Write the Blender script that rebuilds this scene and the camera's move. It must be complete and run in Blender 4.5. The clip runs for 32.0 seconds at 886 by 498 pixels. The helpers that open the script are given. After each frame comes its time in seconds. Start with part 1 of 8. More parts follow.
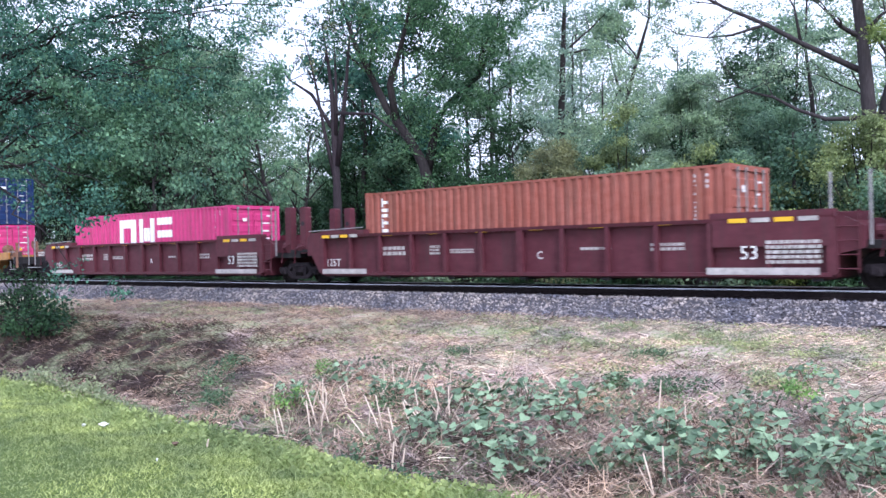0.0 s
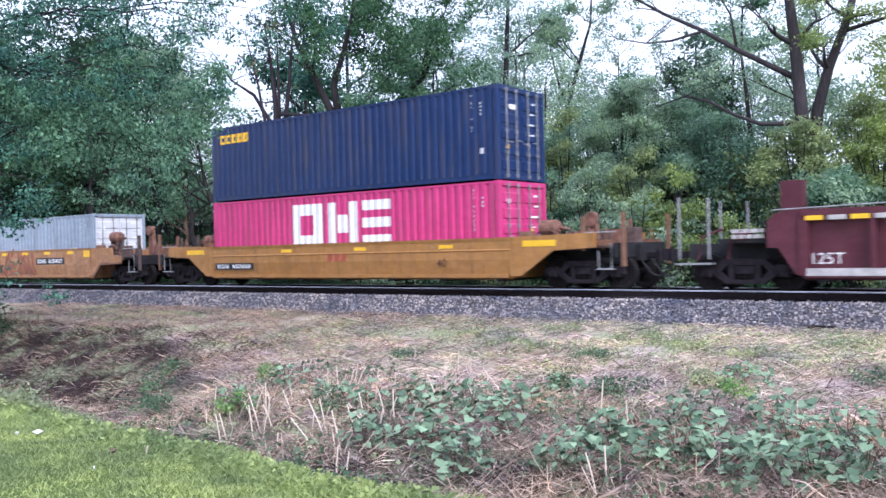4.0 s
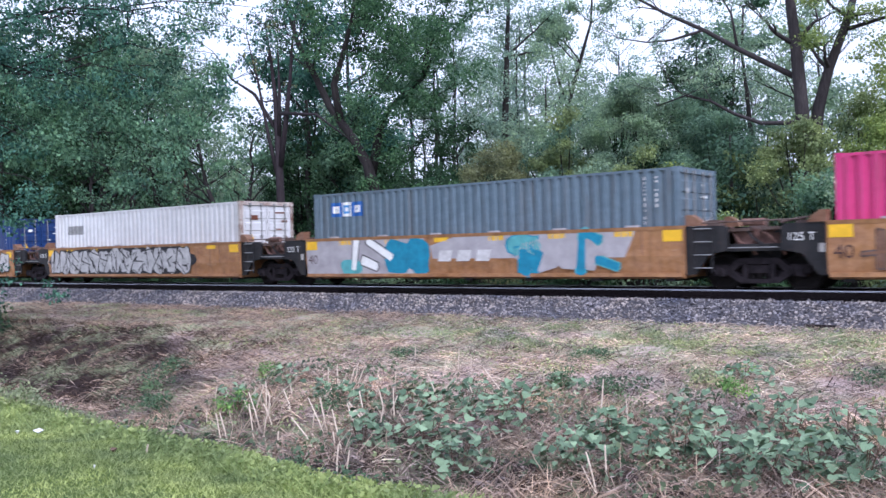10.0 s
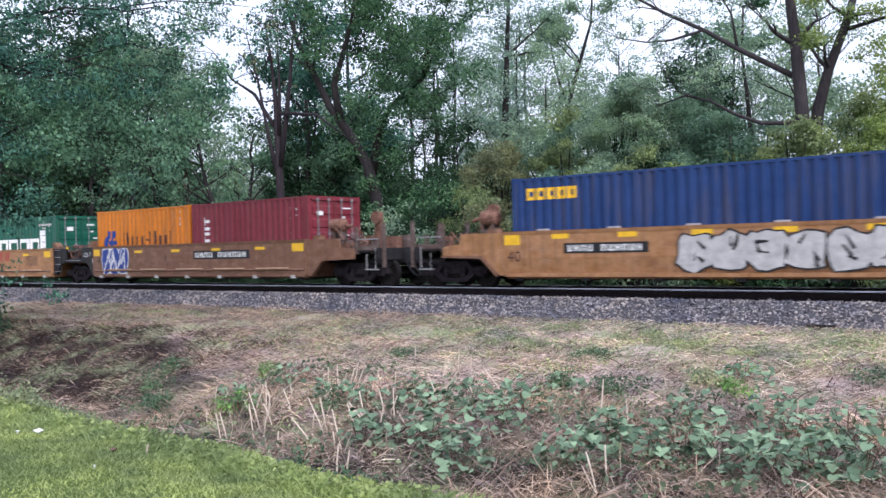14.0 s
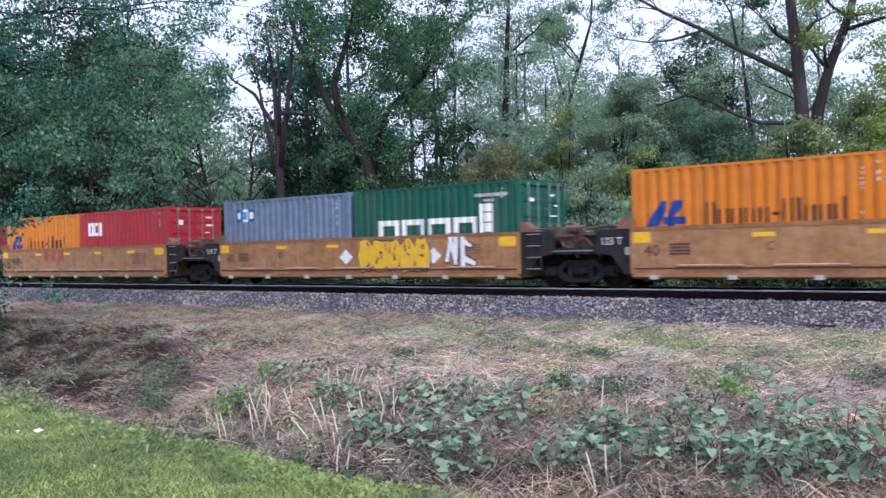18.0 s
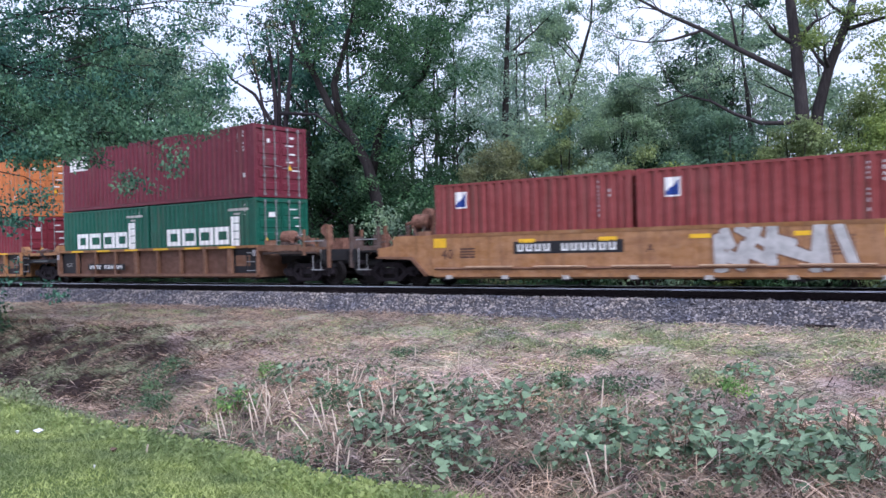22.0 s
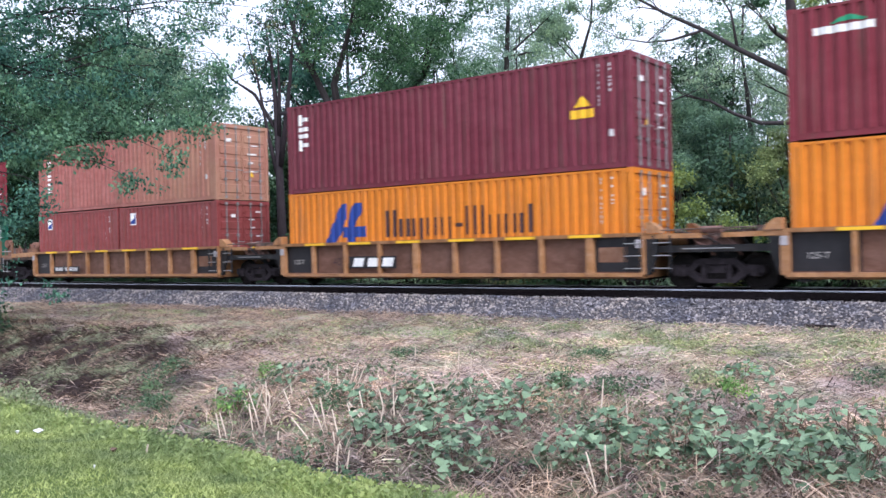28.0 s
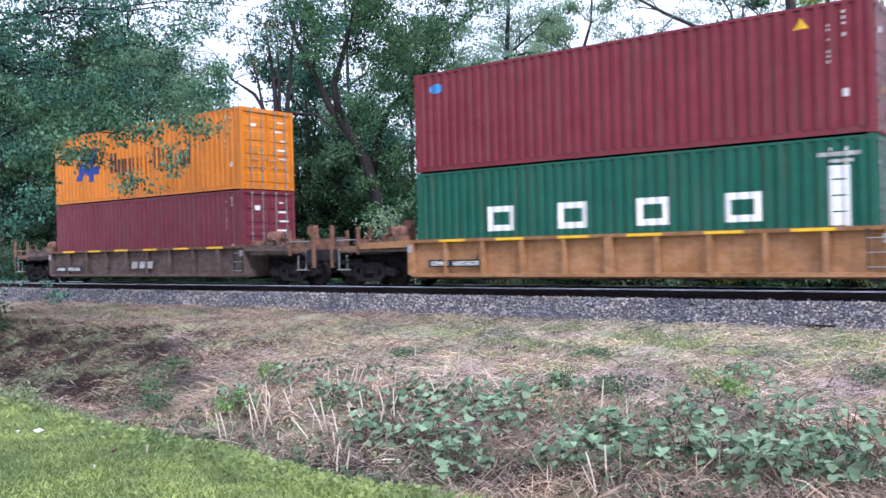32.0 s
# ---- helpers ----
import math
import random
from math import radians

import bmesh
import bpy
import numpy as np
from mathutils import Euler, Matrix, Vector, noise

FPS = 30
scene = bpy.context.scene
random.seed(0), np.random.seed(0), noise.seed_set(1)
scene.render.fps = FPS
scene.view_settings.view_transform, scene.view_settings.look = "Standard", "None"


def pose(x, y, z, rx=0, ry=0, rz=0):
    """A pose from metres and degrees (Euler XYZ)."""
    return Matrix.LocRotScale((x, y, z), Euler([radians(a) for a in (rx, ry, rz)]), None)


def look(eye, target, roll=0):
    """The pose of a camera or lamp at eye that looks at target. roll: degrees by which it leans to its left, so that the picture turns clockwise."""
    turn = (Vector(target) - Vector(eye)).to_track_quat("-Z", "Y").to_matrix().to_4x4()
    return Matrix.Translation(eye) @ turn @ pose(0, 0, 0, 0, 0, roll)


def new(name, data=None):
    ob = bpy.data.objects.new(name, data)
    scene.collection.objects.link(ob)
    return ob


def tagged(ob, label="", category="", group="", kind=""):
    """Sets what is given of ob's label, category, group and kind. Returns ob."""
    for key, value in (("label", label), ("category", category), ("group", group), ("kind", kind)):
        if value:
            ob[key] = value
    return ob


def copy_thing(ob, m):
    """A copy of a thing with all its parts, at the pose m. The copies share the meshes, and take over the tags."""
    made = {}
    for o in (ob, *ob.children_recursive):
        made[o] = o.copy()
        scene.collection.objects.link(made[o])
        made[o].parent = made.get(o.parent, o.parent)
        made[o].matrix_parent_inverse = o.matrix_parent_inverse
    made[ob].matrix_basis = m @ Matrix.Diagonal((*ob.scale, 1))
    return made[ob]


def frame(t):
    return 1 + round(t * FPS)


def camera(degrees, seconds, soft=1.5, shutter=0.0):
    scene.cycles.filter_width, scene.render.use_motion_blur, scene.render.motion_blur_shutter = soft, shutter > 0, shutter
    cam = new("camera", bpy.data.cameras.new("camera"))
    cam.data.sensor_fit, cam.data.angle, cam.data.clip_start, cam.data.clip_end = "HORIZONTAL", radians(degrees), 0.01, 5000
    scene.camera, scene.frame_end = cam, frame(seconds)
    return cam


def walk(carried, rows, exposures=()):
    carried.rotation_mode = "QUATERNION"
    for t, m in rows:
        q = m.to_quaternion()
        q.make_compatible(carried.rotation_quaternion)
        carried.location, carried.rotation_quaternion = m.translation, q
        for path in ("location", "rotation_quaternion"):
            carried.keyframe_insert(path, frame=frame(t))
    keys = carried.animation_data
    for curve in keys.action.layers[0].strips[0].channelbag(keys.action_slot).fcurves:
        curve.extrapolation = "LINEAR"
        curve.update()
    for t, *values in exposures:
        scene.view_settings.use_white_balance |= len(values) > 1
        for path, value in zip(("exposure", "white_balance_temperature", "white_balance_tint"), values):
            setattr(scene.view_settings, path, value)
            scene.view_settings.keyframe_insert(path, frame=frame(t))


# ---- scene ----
# ---- camera ----
cam = camera(53.9, 32.0, 1.5, 0.3)
EYE = (0.0, 0.0, 1.142)


def aim(yaw, pitch, roll):
    y, p = radians(yaw), radians(pitch)
    way = Vector((math.sin(y) * math.cos(p), math.cos(y) * math.cos(p), math.sin(p)))
    return look(EYE, Vector(EYE) + way * 10, roll)


walk(cam, [(0.0, aim(-40.975, -0.078, -1.343)), (1.0, aim(-40.975, -0.078, -1.343)), (1.8, aim(-40.975, -0.09, -1.343)),
           (2.0, aim(-40.996, -0.185, -1.371)), (2.5, aim(-40.283, 0.136, -1.853)), (3.0, aim(-39.453, 0.204, -1.765)),
           (3.5, aim(-37.33, 0.027, -1.469)), (4.5, aim(-37.34, -0.06, -1.40)), (5.5, aim(-37.34, -0.086, -1.394)),
           (32.0, aim(-37.34, -0.086, -1.394))],
     exposures=[(0.0, 0.35, 5540, 21), (3.0, 0.33, 5480, 21), (6.0, 0.18, 5580, 20), (7.0, 0.12, 5540, 20), (8.5, 0.02, 5500, 21), (10.5, 0.00, 5540, 21), (12.0, 0.03, 5900, 18), (14.0, -0.04, 5840, 18),
                (17.0, -0.15, 5560, 21), (22.0, -0.17, 5540, 21), (25.0, -0.06, 5700, 19), (28.0, 0.16, 5780, 17), (32.0, 0.16, 5580, 18)])

# ---- world and sun: a bright overcast sky ----
world = bpy.data.worlds.new("world")
scene.world = world
world.use_nodes = True
wn, wl = world.node_tree.nodes, world.node_tree.links
wbg = wn["Background"]
sky = wn.new("ShaderNodeTexSky")
sky.sky_type, sky.sun_disc = "NISHITA", False
sky.sun_elevation, sky.sun_rotation = radians(42), radians(115)
sky.dust_density, sky.air_density = 4.0, 1.2
wbg.inputs["Strength"].default_value = 0.128
cloud = wn.new("ShaderNodeMix")
cloud.data_type = "RGBA"
cloud.inputs[0].default_value = 0.8
wtc = wn.new("ShaderNodeTexCoord")
wno = wn.new("ShaderNodeTexNoise")
wno.inputs["Scale"].default_value, wno.inputs["Detail"].default_value = 2.2, 5
wra = wn.new("ShaderNodeValToRGB")
wra.color_ramp.elements[0].position, wra.color_ramp.elements[0].color = 0.3, (9.6, 10.2, 11.6, 1)
wra.color_ramp.elements[1].position, wra.color_ramp.elements[1].color = 0.7, (12.8, 13.1, 13.8, 1)
wl.new(wtc.outputs["Generated"], wno.inputs["Vector"])
wl.new(wno.outputs["Fac"], wra.inputs["Fac"])
wl.new(sky.outputs["Color"], cloud.inputs[6])
wl.new(wra.outputs["Color"], cloud.inputs[7])
wl.new(cloud.outputs[2], wbg.inputs["Color"])
sun = new("sun", bpy.data.lights.new("sun", "SUN"))
sun.data.energy, sun.data.angle, sun.data.color = 2.95, radians(16), (1.0, 0.97, 0.93)
sun.matrix_world = look((0, 0, 60), (-0.75 * 30, 0.36 * 30, 60 - 30 * 0.75))

# ---- materials ----
MATS = {}


def ramp(n, a, b, ca, cb):
    r = n.new("ShaderNodeValToRGB")
    r.color_ramp.elements[0].position, r.color_ramp.elements[1].position = a, b
    r.color_ramp.elements[0].color, r.color_ramp.elements[1].color = (*ca, 1), (*cb, 1)
    return r


def mixc(n, l, fac, a, b, kind="MIX"):
    m = n.new("ShaderNodeMix")
    m.data_type, m.blend_type = "RGBA", kind
    for i, v in ((0, fac), (6, a), (7, b)):
        if isinstance(v, (int, float)):
            m.inputs[i].default_value = v
        elif isinstance(v, tuple):
            m.inputs[i].default_value = (*v[:3], 1)
        else:
            l.new(v, m.inputs[i])
    return m.outputs[2]


def start(name):
    m = bpy.data.materials.new(name)
    m.use_nodes = True
    n, l = m.node_tree.nodes, m.node_tree.links
    return m, n, l, n["Principled BSDF"]


def noise_tex(n, l, vec, scale, detail=4, rough=0.6, stretch=None):
    t = n.new("ShaderNodeTexNoise")
    t.inputs["Scale"].default_value, t.inputs["Detail"].default_value, t.inputs["Roughness"].default_value = scale, detail, rough
    if stretch:
        mp = n.new("ShaderNodeMapping")
        mp.inputs["Scale"].default_value = stretch
        l.new(vec, mp.inputs["Vector"])
        vec = mp.outputs["Vector"]
    l.new(vec, t.inputs["Vector"])
    return t.outputs["Fac"]


def bump(n, l, height, strength, dist, bsdf):
    b = n.new("ShaderNodeBump")
    b.inputs["Strength"].default_value, b.inputs["Distance"].default_value = strength, dist
    l.new(height, b.inputs["Height"])
    l.new(b.outputs["Normal"], bsdf.inputs["Normal"])


def paint(name, col, rough=0.5, fade=0.25, rust=0.35, dirt=(0.10, 0.075, 0.055), metal=0.0, shift=0.0, wear=0.0):
    """Weathered paint on steel: faded patches, streaks down the sheet and rust specks."""
    if name in MATS:
        return MATS[name]
    col = tuple(0.76 * v for v in col)
    m, n, l, b = start(name)
    b.inputs["Specular IOR Level"].default_value = 0.28
    tc = n.new("ShaderNodeTexCoord")
    oi = n.new("ShaderNodeObjectInfo")
    add = n.new("ShaderNodeVectorMath")
    mul = n.new("ShaderNodeVectorMath")
    mul.operation = "SCALE"
    cmb = n.new("ShaderNodeCombineXYZ")
    for i in range(3):
        l.new(oi.outputs["Random"], cmb.inputs[i])
    l.new(cmb.outputs[0], mul.inputs[0])
    mul.inputs["Scale"].default_value = 37.0 + shift
    l.new(tc.outputs["Object"], add.inputs[0])
    l.new(mul.outputs[0], add.inputs[1])
    v = add.outputs[0]
    big = noise_tex(n, l, v, 0.8, 5)
    streak = noise_tex(n, l, v, 3.0, 6, 0.65, (1.6, 1.6, 0.12))
    speck = noise_tex(n, l, v, 9.0, 8, 0.7)
    pale = tuple(c * (1 - fade) + 0.55 * fade for c in col)
    dark = tuple(c * 0.68 for c in col)
    r1 = ramp(n, 0.3, 0.72, dark, pale)
    l.new(big, r1.inputs["Fac"])
    mid = noise_tex(n, l, v, 2.6, 5, 0.7, (1.0, 1.0, 1.8))
    r4 = ramp(n, 0.36, 0.66, tuple(q * 0.8 for q in dark), tuple(min(1, q * 1.12) for q in pale))
    l.new(mid, r4.inputs["Fac"])
    c = mixc(n, l, 0.5, col, r1.outputs["Color"])
    c = mixc(n, l, min(0.5, 0.12 + 0.75 * rust), c, r4.outputs["Color"])
    r2 = ramp(n, 0.50, 0.78, (0, 0, 0), (1, 1, 1))
    l.new(streak, r2.inputs["Fac"])
    sf = n.new("ShaderNodeMath")
    sf.operation = "MULTIPLY"
    l.new(r2.outputs["Color"], sf.inputs[0])
    sf.inputs[1].default_value = 0.65
    c = mixc(n, l, sf.outputs[0], c, dirt)
    r3 = ramp(n, 0.66 - 0.08 * rust, 0.74 - 0.04 * rust, (0, 0, 0), (1, 1, 1))
    l.new(speck, r3.inputs["Fac"])
    rf = n.new("ShaderNodeMath")
    rf.operation = "MULTIPLY"
    l.new(r3.outputs["Color"], rf.inputs[0])
    rf.inputs[1].default_value = min(1.0, rust * 1.6)
    c = mixc(n, l, rf.outputs[0], c, (0.13, 0.055, 0.03))
    if wear:
        # rusty blotches run into long streaks, and scuffed pale patches
        blot = noise_tex(n, l, v, 1.5, 8, 0.72, (0.8, 0.8, 1.3))
        r5 = ramp(n, 0.50, 0.64, (0, 0, 0), (wear, wear, wear))
        l.new(blot, r5.inputs["Fac"])
        c = mixc(n, l, r5.outputs["Color"], c, (0.18, 0.085, 0.052))
        run = noise_tex(n, l, v, 5.0, 6, 0.7, (2.2, 2.2, 0.10))
        r6 = ramp(n, 0.52, 0.70, (0, 0, 0), (wear, wear, wear))
        l.new(run, r6.inputs["Fac"])
        c = mixc(n, l, r6.outputs["Color"], c, (0.10, 0.05, 0.035))
        scuff = noise_tex(n, l, v, 3.2, 6, 0.75, (0.5, 0.5, 2.0))
        r7 = ramp(n, 0.60, 0.72, (0, 0, 0), (0.6 * wear, 0.6 * wear, 0.6 * wear))
        l.new(scuff, r7.inputs["Fac"])
        c = mixc(n, l, r7.outputs["Color"], c, (0.52, 0.42, 0.34))
    l.new(c, b.inputs["Base Color"])
    b.inputs["Roughness"].default_value, b.inputs["Metallic"].default_value = rough, metal
    bump(n, l, speck, 0.12, 0.01, b)
    MATS[name] = m
    return m


def plain(name, col, rough=0.6, var=0.2, scale=6.0, metal=0.0, stretch=None, bmp=0.2, spec=0.3):
    if name in MATS:
        return MATS[name]
    m, n, l, b = start(name)
    tc = n.new("ShaderNodeTexCoord")
    f = noise_tex(n, l, tc.outputs["Object"], scale, 6, 0.65, stretch)
    r = ramp(n, 0.3, 0.7, tuple(c * (1 - var) for c in col), tuple(min(1, c * (1 + var)) for c in col))
    l.new(f, r.inputs["Fac"])
    l.new(r.outputs["Color"], b.inputs["Base Color"])
    b.inputs["Roughness"].default_value, b.inputs["Metallic"].default_value = rough, metal
    b.inputs["Specular IOR Level"].default_value = spec
    if bmp:
        bump(n, l, f, bmp, 0.01, b)
    MATS[name] = m
    return m


def leafy(name, c0, c1, glow=0.35, rough=0.55):
    """Leaves that differ one from the next and let some light through."""
    if name in MATS:
        return MATS[name]
    m, n, l, b = start(name)
    g = n.new("ShaderNodeNewGeometry")
    r = ramp(n, 0.0, 1.0, c0, c1)
    l.new(g.outputs["Random Per Island"], r.inputs["Fac"])
    tc = n.new("ShaderNodeTexCoord")
    f = noise_tex(n, l, tc.outputs["Object"], 0.55, 3)
    r2 = ramp(n, 0.3, 0.7, (0.55, 0.6, 0.62), (1.25, 1.2, 1.0))
    l.new(f, r2.inputs["Fac"])
    c = mixc(n, l, 1.0, r.outputs["Color"], r2.outputs["Color"], "MULTIPLY")
    f3 = noise_tex(n, l, tc.outputs["Object"], 2.1, 3)
    r3 = ramp(n, 0.32, 0.68, (0.62, 0.66, 0.74), (1.34, 1.28, 1.12))
    l.new(f3, r3.inputs["Fac"])
    c = mixc(n, l, 1.0, c, r3.outputs["Color"], "MULTIPLY")
    l.new(c, b.inputs["Base Color"])
    b.inputs["Roughness"].default_value = rough
    b.inputs["Specular IOR Level"].default_value = 0.16 if rough < 0.7 else 0.08
    tr = n.new("ShaderNodeBsdfTranslucent")
    l.new(c, tr.inputs["Color"])
    mx = n.new("ShaderNodeMixShader")
    mx.inputs[0].default_value = glow
    l.new(b.outputs[0], mx.inputs[1])
    l.new(tr.outputs[0], mx.inputs[2])
    l.new(mx.outputs[0], n["Material Output"].inputs["Surface"])
    MATS[name] = m
    return m


# ---- small builders ----
def part(name, bm, material, parent=None, label="", smooth=False):
    """One mesh object from a bmesh, or on shared mesh data, under its thing or part."""
    if isinstance(bm, bpy.types.Mesh):
        me = bm
    else:
        me = bpy.data.meshes.new(name)
        bm.to_mesh(me)
        bm.free()
        if material:
            me.materials.append(material)
        if smooth:
            me.shade_smooth()
    ob = new(name, me)
    ob.parent = parent
    if label:
        ob["label"] = label
    return ob


def box(bm, x0, x1, y0, y1, z0, z1):
    v = [bm.verts.new(p) for p in ((x0, y0, z0), (x1, y0, z0), (x1, y1, z0), (x0, y1, z0), (x0, y0, z1), (x1, y0, z1), (x1, y1, z1), (x0, y1, z1))]
    for q in ((3, 2, 1, 0), (4, 5, 6, 7), (0, 1, 5, 4), (1, 2, 6, 5), (2, 3, 7, 6), (3, 0, 4, 7)):
        bm.faces.new([v[i] for i in q])
    return bm


def cbox(bm, x0, x1, y0, y1, z0, z1, c=0.015):
    """A box whose four long upright edges are cut at the corner."""
    ring = ((x0 + c, y0), (x1 - c, y0), (x1, y0 + c), (x1, y1 - c), (x1 - c, y1), (x0 + c, y1), (x0, y1 - c), (x0, y0 + c))
    a = [bm.verts.new((x, y, z0)) for x, y in ring]
    b = [bm.verts.new((x, y, z1)) for x, y in ring]
    bm.faces.new(a[::-1])
    bm.faces.new(b)
    for i in range(8):
        j = (i + 1) % 8
        bm.faces.new((a[i], a[j], b[j], b[i]))
    return bm


def prism_y(bm, pts, y0, y1):
    """A polygon in x, z (anticlockwise seen from the side of small y), run from y0 to y1."""
    a = [bm.verts.new((x, y0, z)) for x, z in pts]
    b = [bm.verts.new((x, y1, z)) for x, z in pts]
    bm.faces.new(a)
    bm.faces.new(b[::-1])
    for i in range(len(pts)):
        j = (i + 1) % len(pts)
        bm.faces.new((a[j], a[i], b[i], b[j]))
    return bm


def prism_x(bm, pts, x0, x1):
    a = [bm.verts.new((x0, y, z)) for y, z in pts]
    b = [bm.verts.new((x1, y, z)) for y, z in pts]
    bm.faces.new(a[::-1])
    bm.faces.new(b)
    for i in range(len(pts)):
        j = (i + 1) % len(pts)
        bm.faces.new((a[i], a[j], b[j], b[i]))
    return bm


def tube(bm, pts, radii, n=6, cap=True):
    """A tapered tube through the points."""
    pts = [Vector(p) for p in pts]
    rings = []
    for i, p in enumerate(pts):
        d = (pts[min(i + 1, len(pts) - 1)] - pts[max(i - 1, 0)])
        d = d.normalized() if d.length > 1e-6 else Vector((0, 0, 1))
        u = d.cross(Vector((0, 0, 1)) if abs(d.z) < 0.9 else Vector((1, 0, 0))).normalized()
        w = d.cross(u)
        r = radii[i] if not isinstance(radii, (int, float)) else radii
        rings.append([bm.verts.new(p + u * (r * math.cos(2 * math.pi * k / n)) + w * (r * math.sin(2 * math.pi * k / n))) for k in range(n)])
    for a, b in zip(rings, rings[1:]):
        for k in range(n):
            j = (k + 1) % n
            bm.faces.new((a[k], a[j], b[j], b[k]))
    if cap:
        bm.faces.new(rings[0][::-1])
        bm.faces.new(rings[-1])
    return bm


def poly(bm, pts, y):
    """A flat patch in x, z, facing small y."""
    return bm.faces.new([bm.verts.new((x, y, z)) for x, z in pts])


def quads_mesh(name, verts, material, smooth=False):
    """Many loose four-cornered faces in one mesh; verts: (n, 4, 3)."""
    k = len(verts)
    me = bpy.data.meshes.new(name)
    me.vertices.add(4 * k)
    me.vertices.foreach_set("co", np.ascontiguousarray(verts, dtype=np.float32).ravel())
    me.loops.add(4 * k)
    me.loops.foreach_set("vertex_index", np.arange(4 * k, dtype=np.int32))
    me.polygons.add(k)
    me.polygons.foreach_set("loop_start", np.arange(0, 4 * k, 4, dtype=np.int32))
    me.update(calc_edges=True)
    me.materials.append(material)
    return me


def thing(name, label, category, group="", at=(0, 0, 0)):
    ob = new(name)
    ob.location = at
    ob.empty_display_size = 0.3
    return tagged(ob, label, category, group)


LETTER = {}


def lettering(text, size, material, parent, x, y, z, name="lettering"):
    """Characters standing upright on a face that looks towards small y, each a part; x, z: lower left corner."""
    key = (text, size, material.name)
    if key not in LETTER:
        cu = bpy.data.curves.new("lettering", "FONT")
        cu.body, cu.size, cu.resolution_u = text, size, 2
        tmp = new("lettering_source", cu)
        me = bpy.data.meshes.new_from_object(tmp)
        bpy.data.objects.remove(tmp)
        bpy.data.curves.remove(cu)
        link = {v.index: v.index for v in me.vertices}

        def root(i):
            while link[i] != i:
                i = link[i]
            return i
        for e in me.edges:
            link[root(e.vertices[0])] = root(e.vertices[1])
        LETTER[key] = []
        for r in sorted({root(i) for i in link}):
            ids = [i for i in link if root(i) == r]
            at = {v: k for k, v in enumerate(ids)}
            one = bpy.data.meshes.new("character")
            one.from_pydata([me.vertices[i].co for i in ids], [], [[at[i] for i in p.vertices] for p in me.polygons if p.vertices[0] in at])
            one.materials.append(material)
            LETTER[key].append(one)
        bpy.data.meshes.remove(me)
    for one in LETTER[key]:
        ob = new(name, one)
        ob.parent = parent
        ob.matrix_basis = pose(x, y, z, 90, 0, 0)


YC = 20.921   # centre line of the track


# ---- ground ----
def smooth(a, b, t):
    t = max(0.0, min(1.0, (t - a) / (b - a)))
    return t * t * (3 - 2 * t)


def lerp(a, b, t):
    return a + (b - a) * t


def lawn_edge(x):
    return 4.38 + 0.28 * smooth(5, 9.5, -x) + 0.10 * math.sin(x * 1.7) + 0.14 * noise.noise((x * 1.3, 2.0, 0.0)) + 0.08 * noise.noise((x * 4.1, 5.0, 0.0))


def bank(x, y):
    """Height of the ground: lawn, ditch, bank, verge, track bed, wood floor."""
    e = lawn_edge(x)
    left = smooth(7, 17, -x)
    foot_y, foot_z = lerp(5.7, 9.9, left), lerp(-1.12, -1.85, left)
    crest_y, crest_z = lerp(13.6, 12.9, smooth(14, 26, -x)), -0.80
    if y < e:
        return -0.45 - 0.012 * max(0, e - y) - 0.10 * smooth(0.8, 0, e - y)
    if y < foot_y:
        return lerp(-0.55, foot_z, smooth(0, 1, (y - e) / max(0.3, foot_y - e)))
    if y < crest_y:
        t = (y - foot_y) / (crest_y - foot_y)
        k = lerp(lerp(t, math.sin(t * math.pi / 2), 0.6), math.sin(t * math.pi / 2) ** 0.8, left)
        return lerp(foot_z, crest_z, k)
    if y < 18.6:
        return lerp(crest_z, -0.72, (y - crest_y) / (18.6 - crest_y))
    if y < 24.0:
        return -0.72
    return -0.72 + 0.9 * smooth(24, 34, y) + 0.012 * max(0, y - 34)


def ground_z(x, y):
    w = smooth(4.8, 6.5, y) * (1 - 0.75 * smooth(15, 18.5, y)) if y < 18.6 else (0.0 if y < 23.6 else smooth(23.6, 27, y))
    z = bank(x, y)
    z += (0.16 * noise.noise((x * 0.45, y * 0.45, 3.1)) + 0.07 * noise.noise((x * 1.3, y * 1.3, 7.7)) + 0.05 * noise.noise((x * 3.1, y * 3.1, 1.2)) + 0.03 * noise.noise((x * 7.3, y * 7.3, 4.2))) * w
    z += 0.02 * noise.noise((x * 0.8, y * 0.8, 0.3)) * (1 - w)
    return z


def spread(lo, hi, a, b, fine, coarse):
    """Lines from lo to hi, fine apart between a and b and wider outside."""
    out, v = [], a
    while v < b:
        out.append(v)
        v += fine
    step = fine
    up = [b]
    while up[-1] < hi:
        step = min(step * 1.5, coarse)
        up.append(up[-1] + step)
    step = fine
    down = [a]
    while down[-1] > lo:
        step = min(step * 1.5, coarse)
        down.append(down[-1] - step)
    return down[:0:-1] + out + up


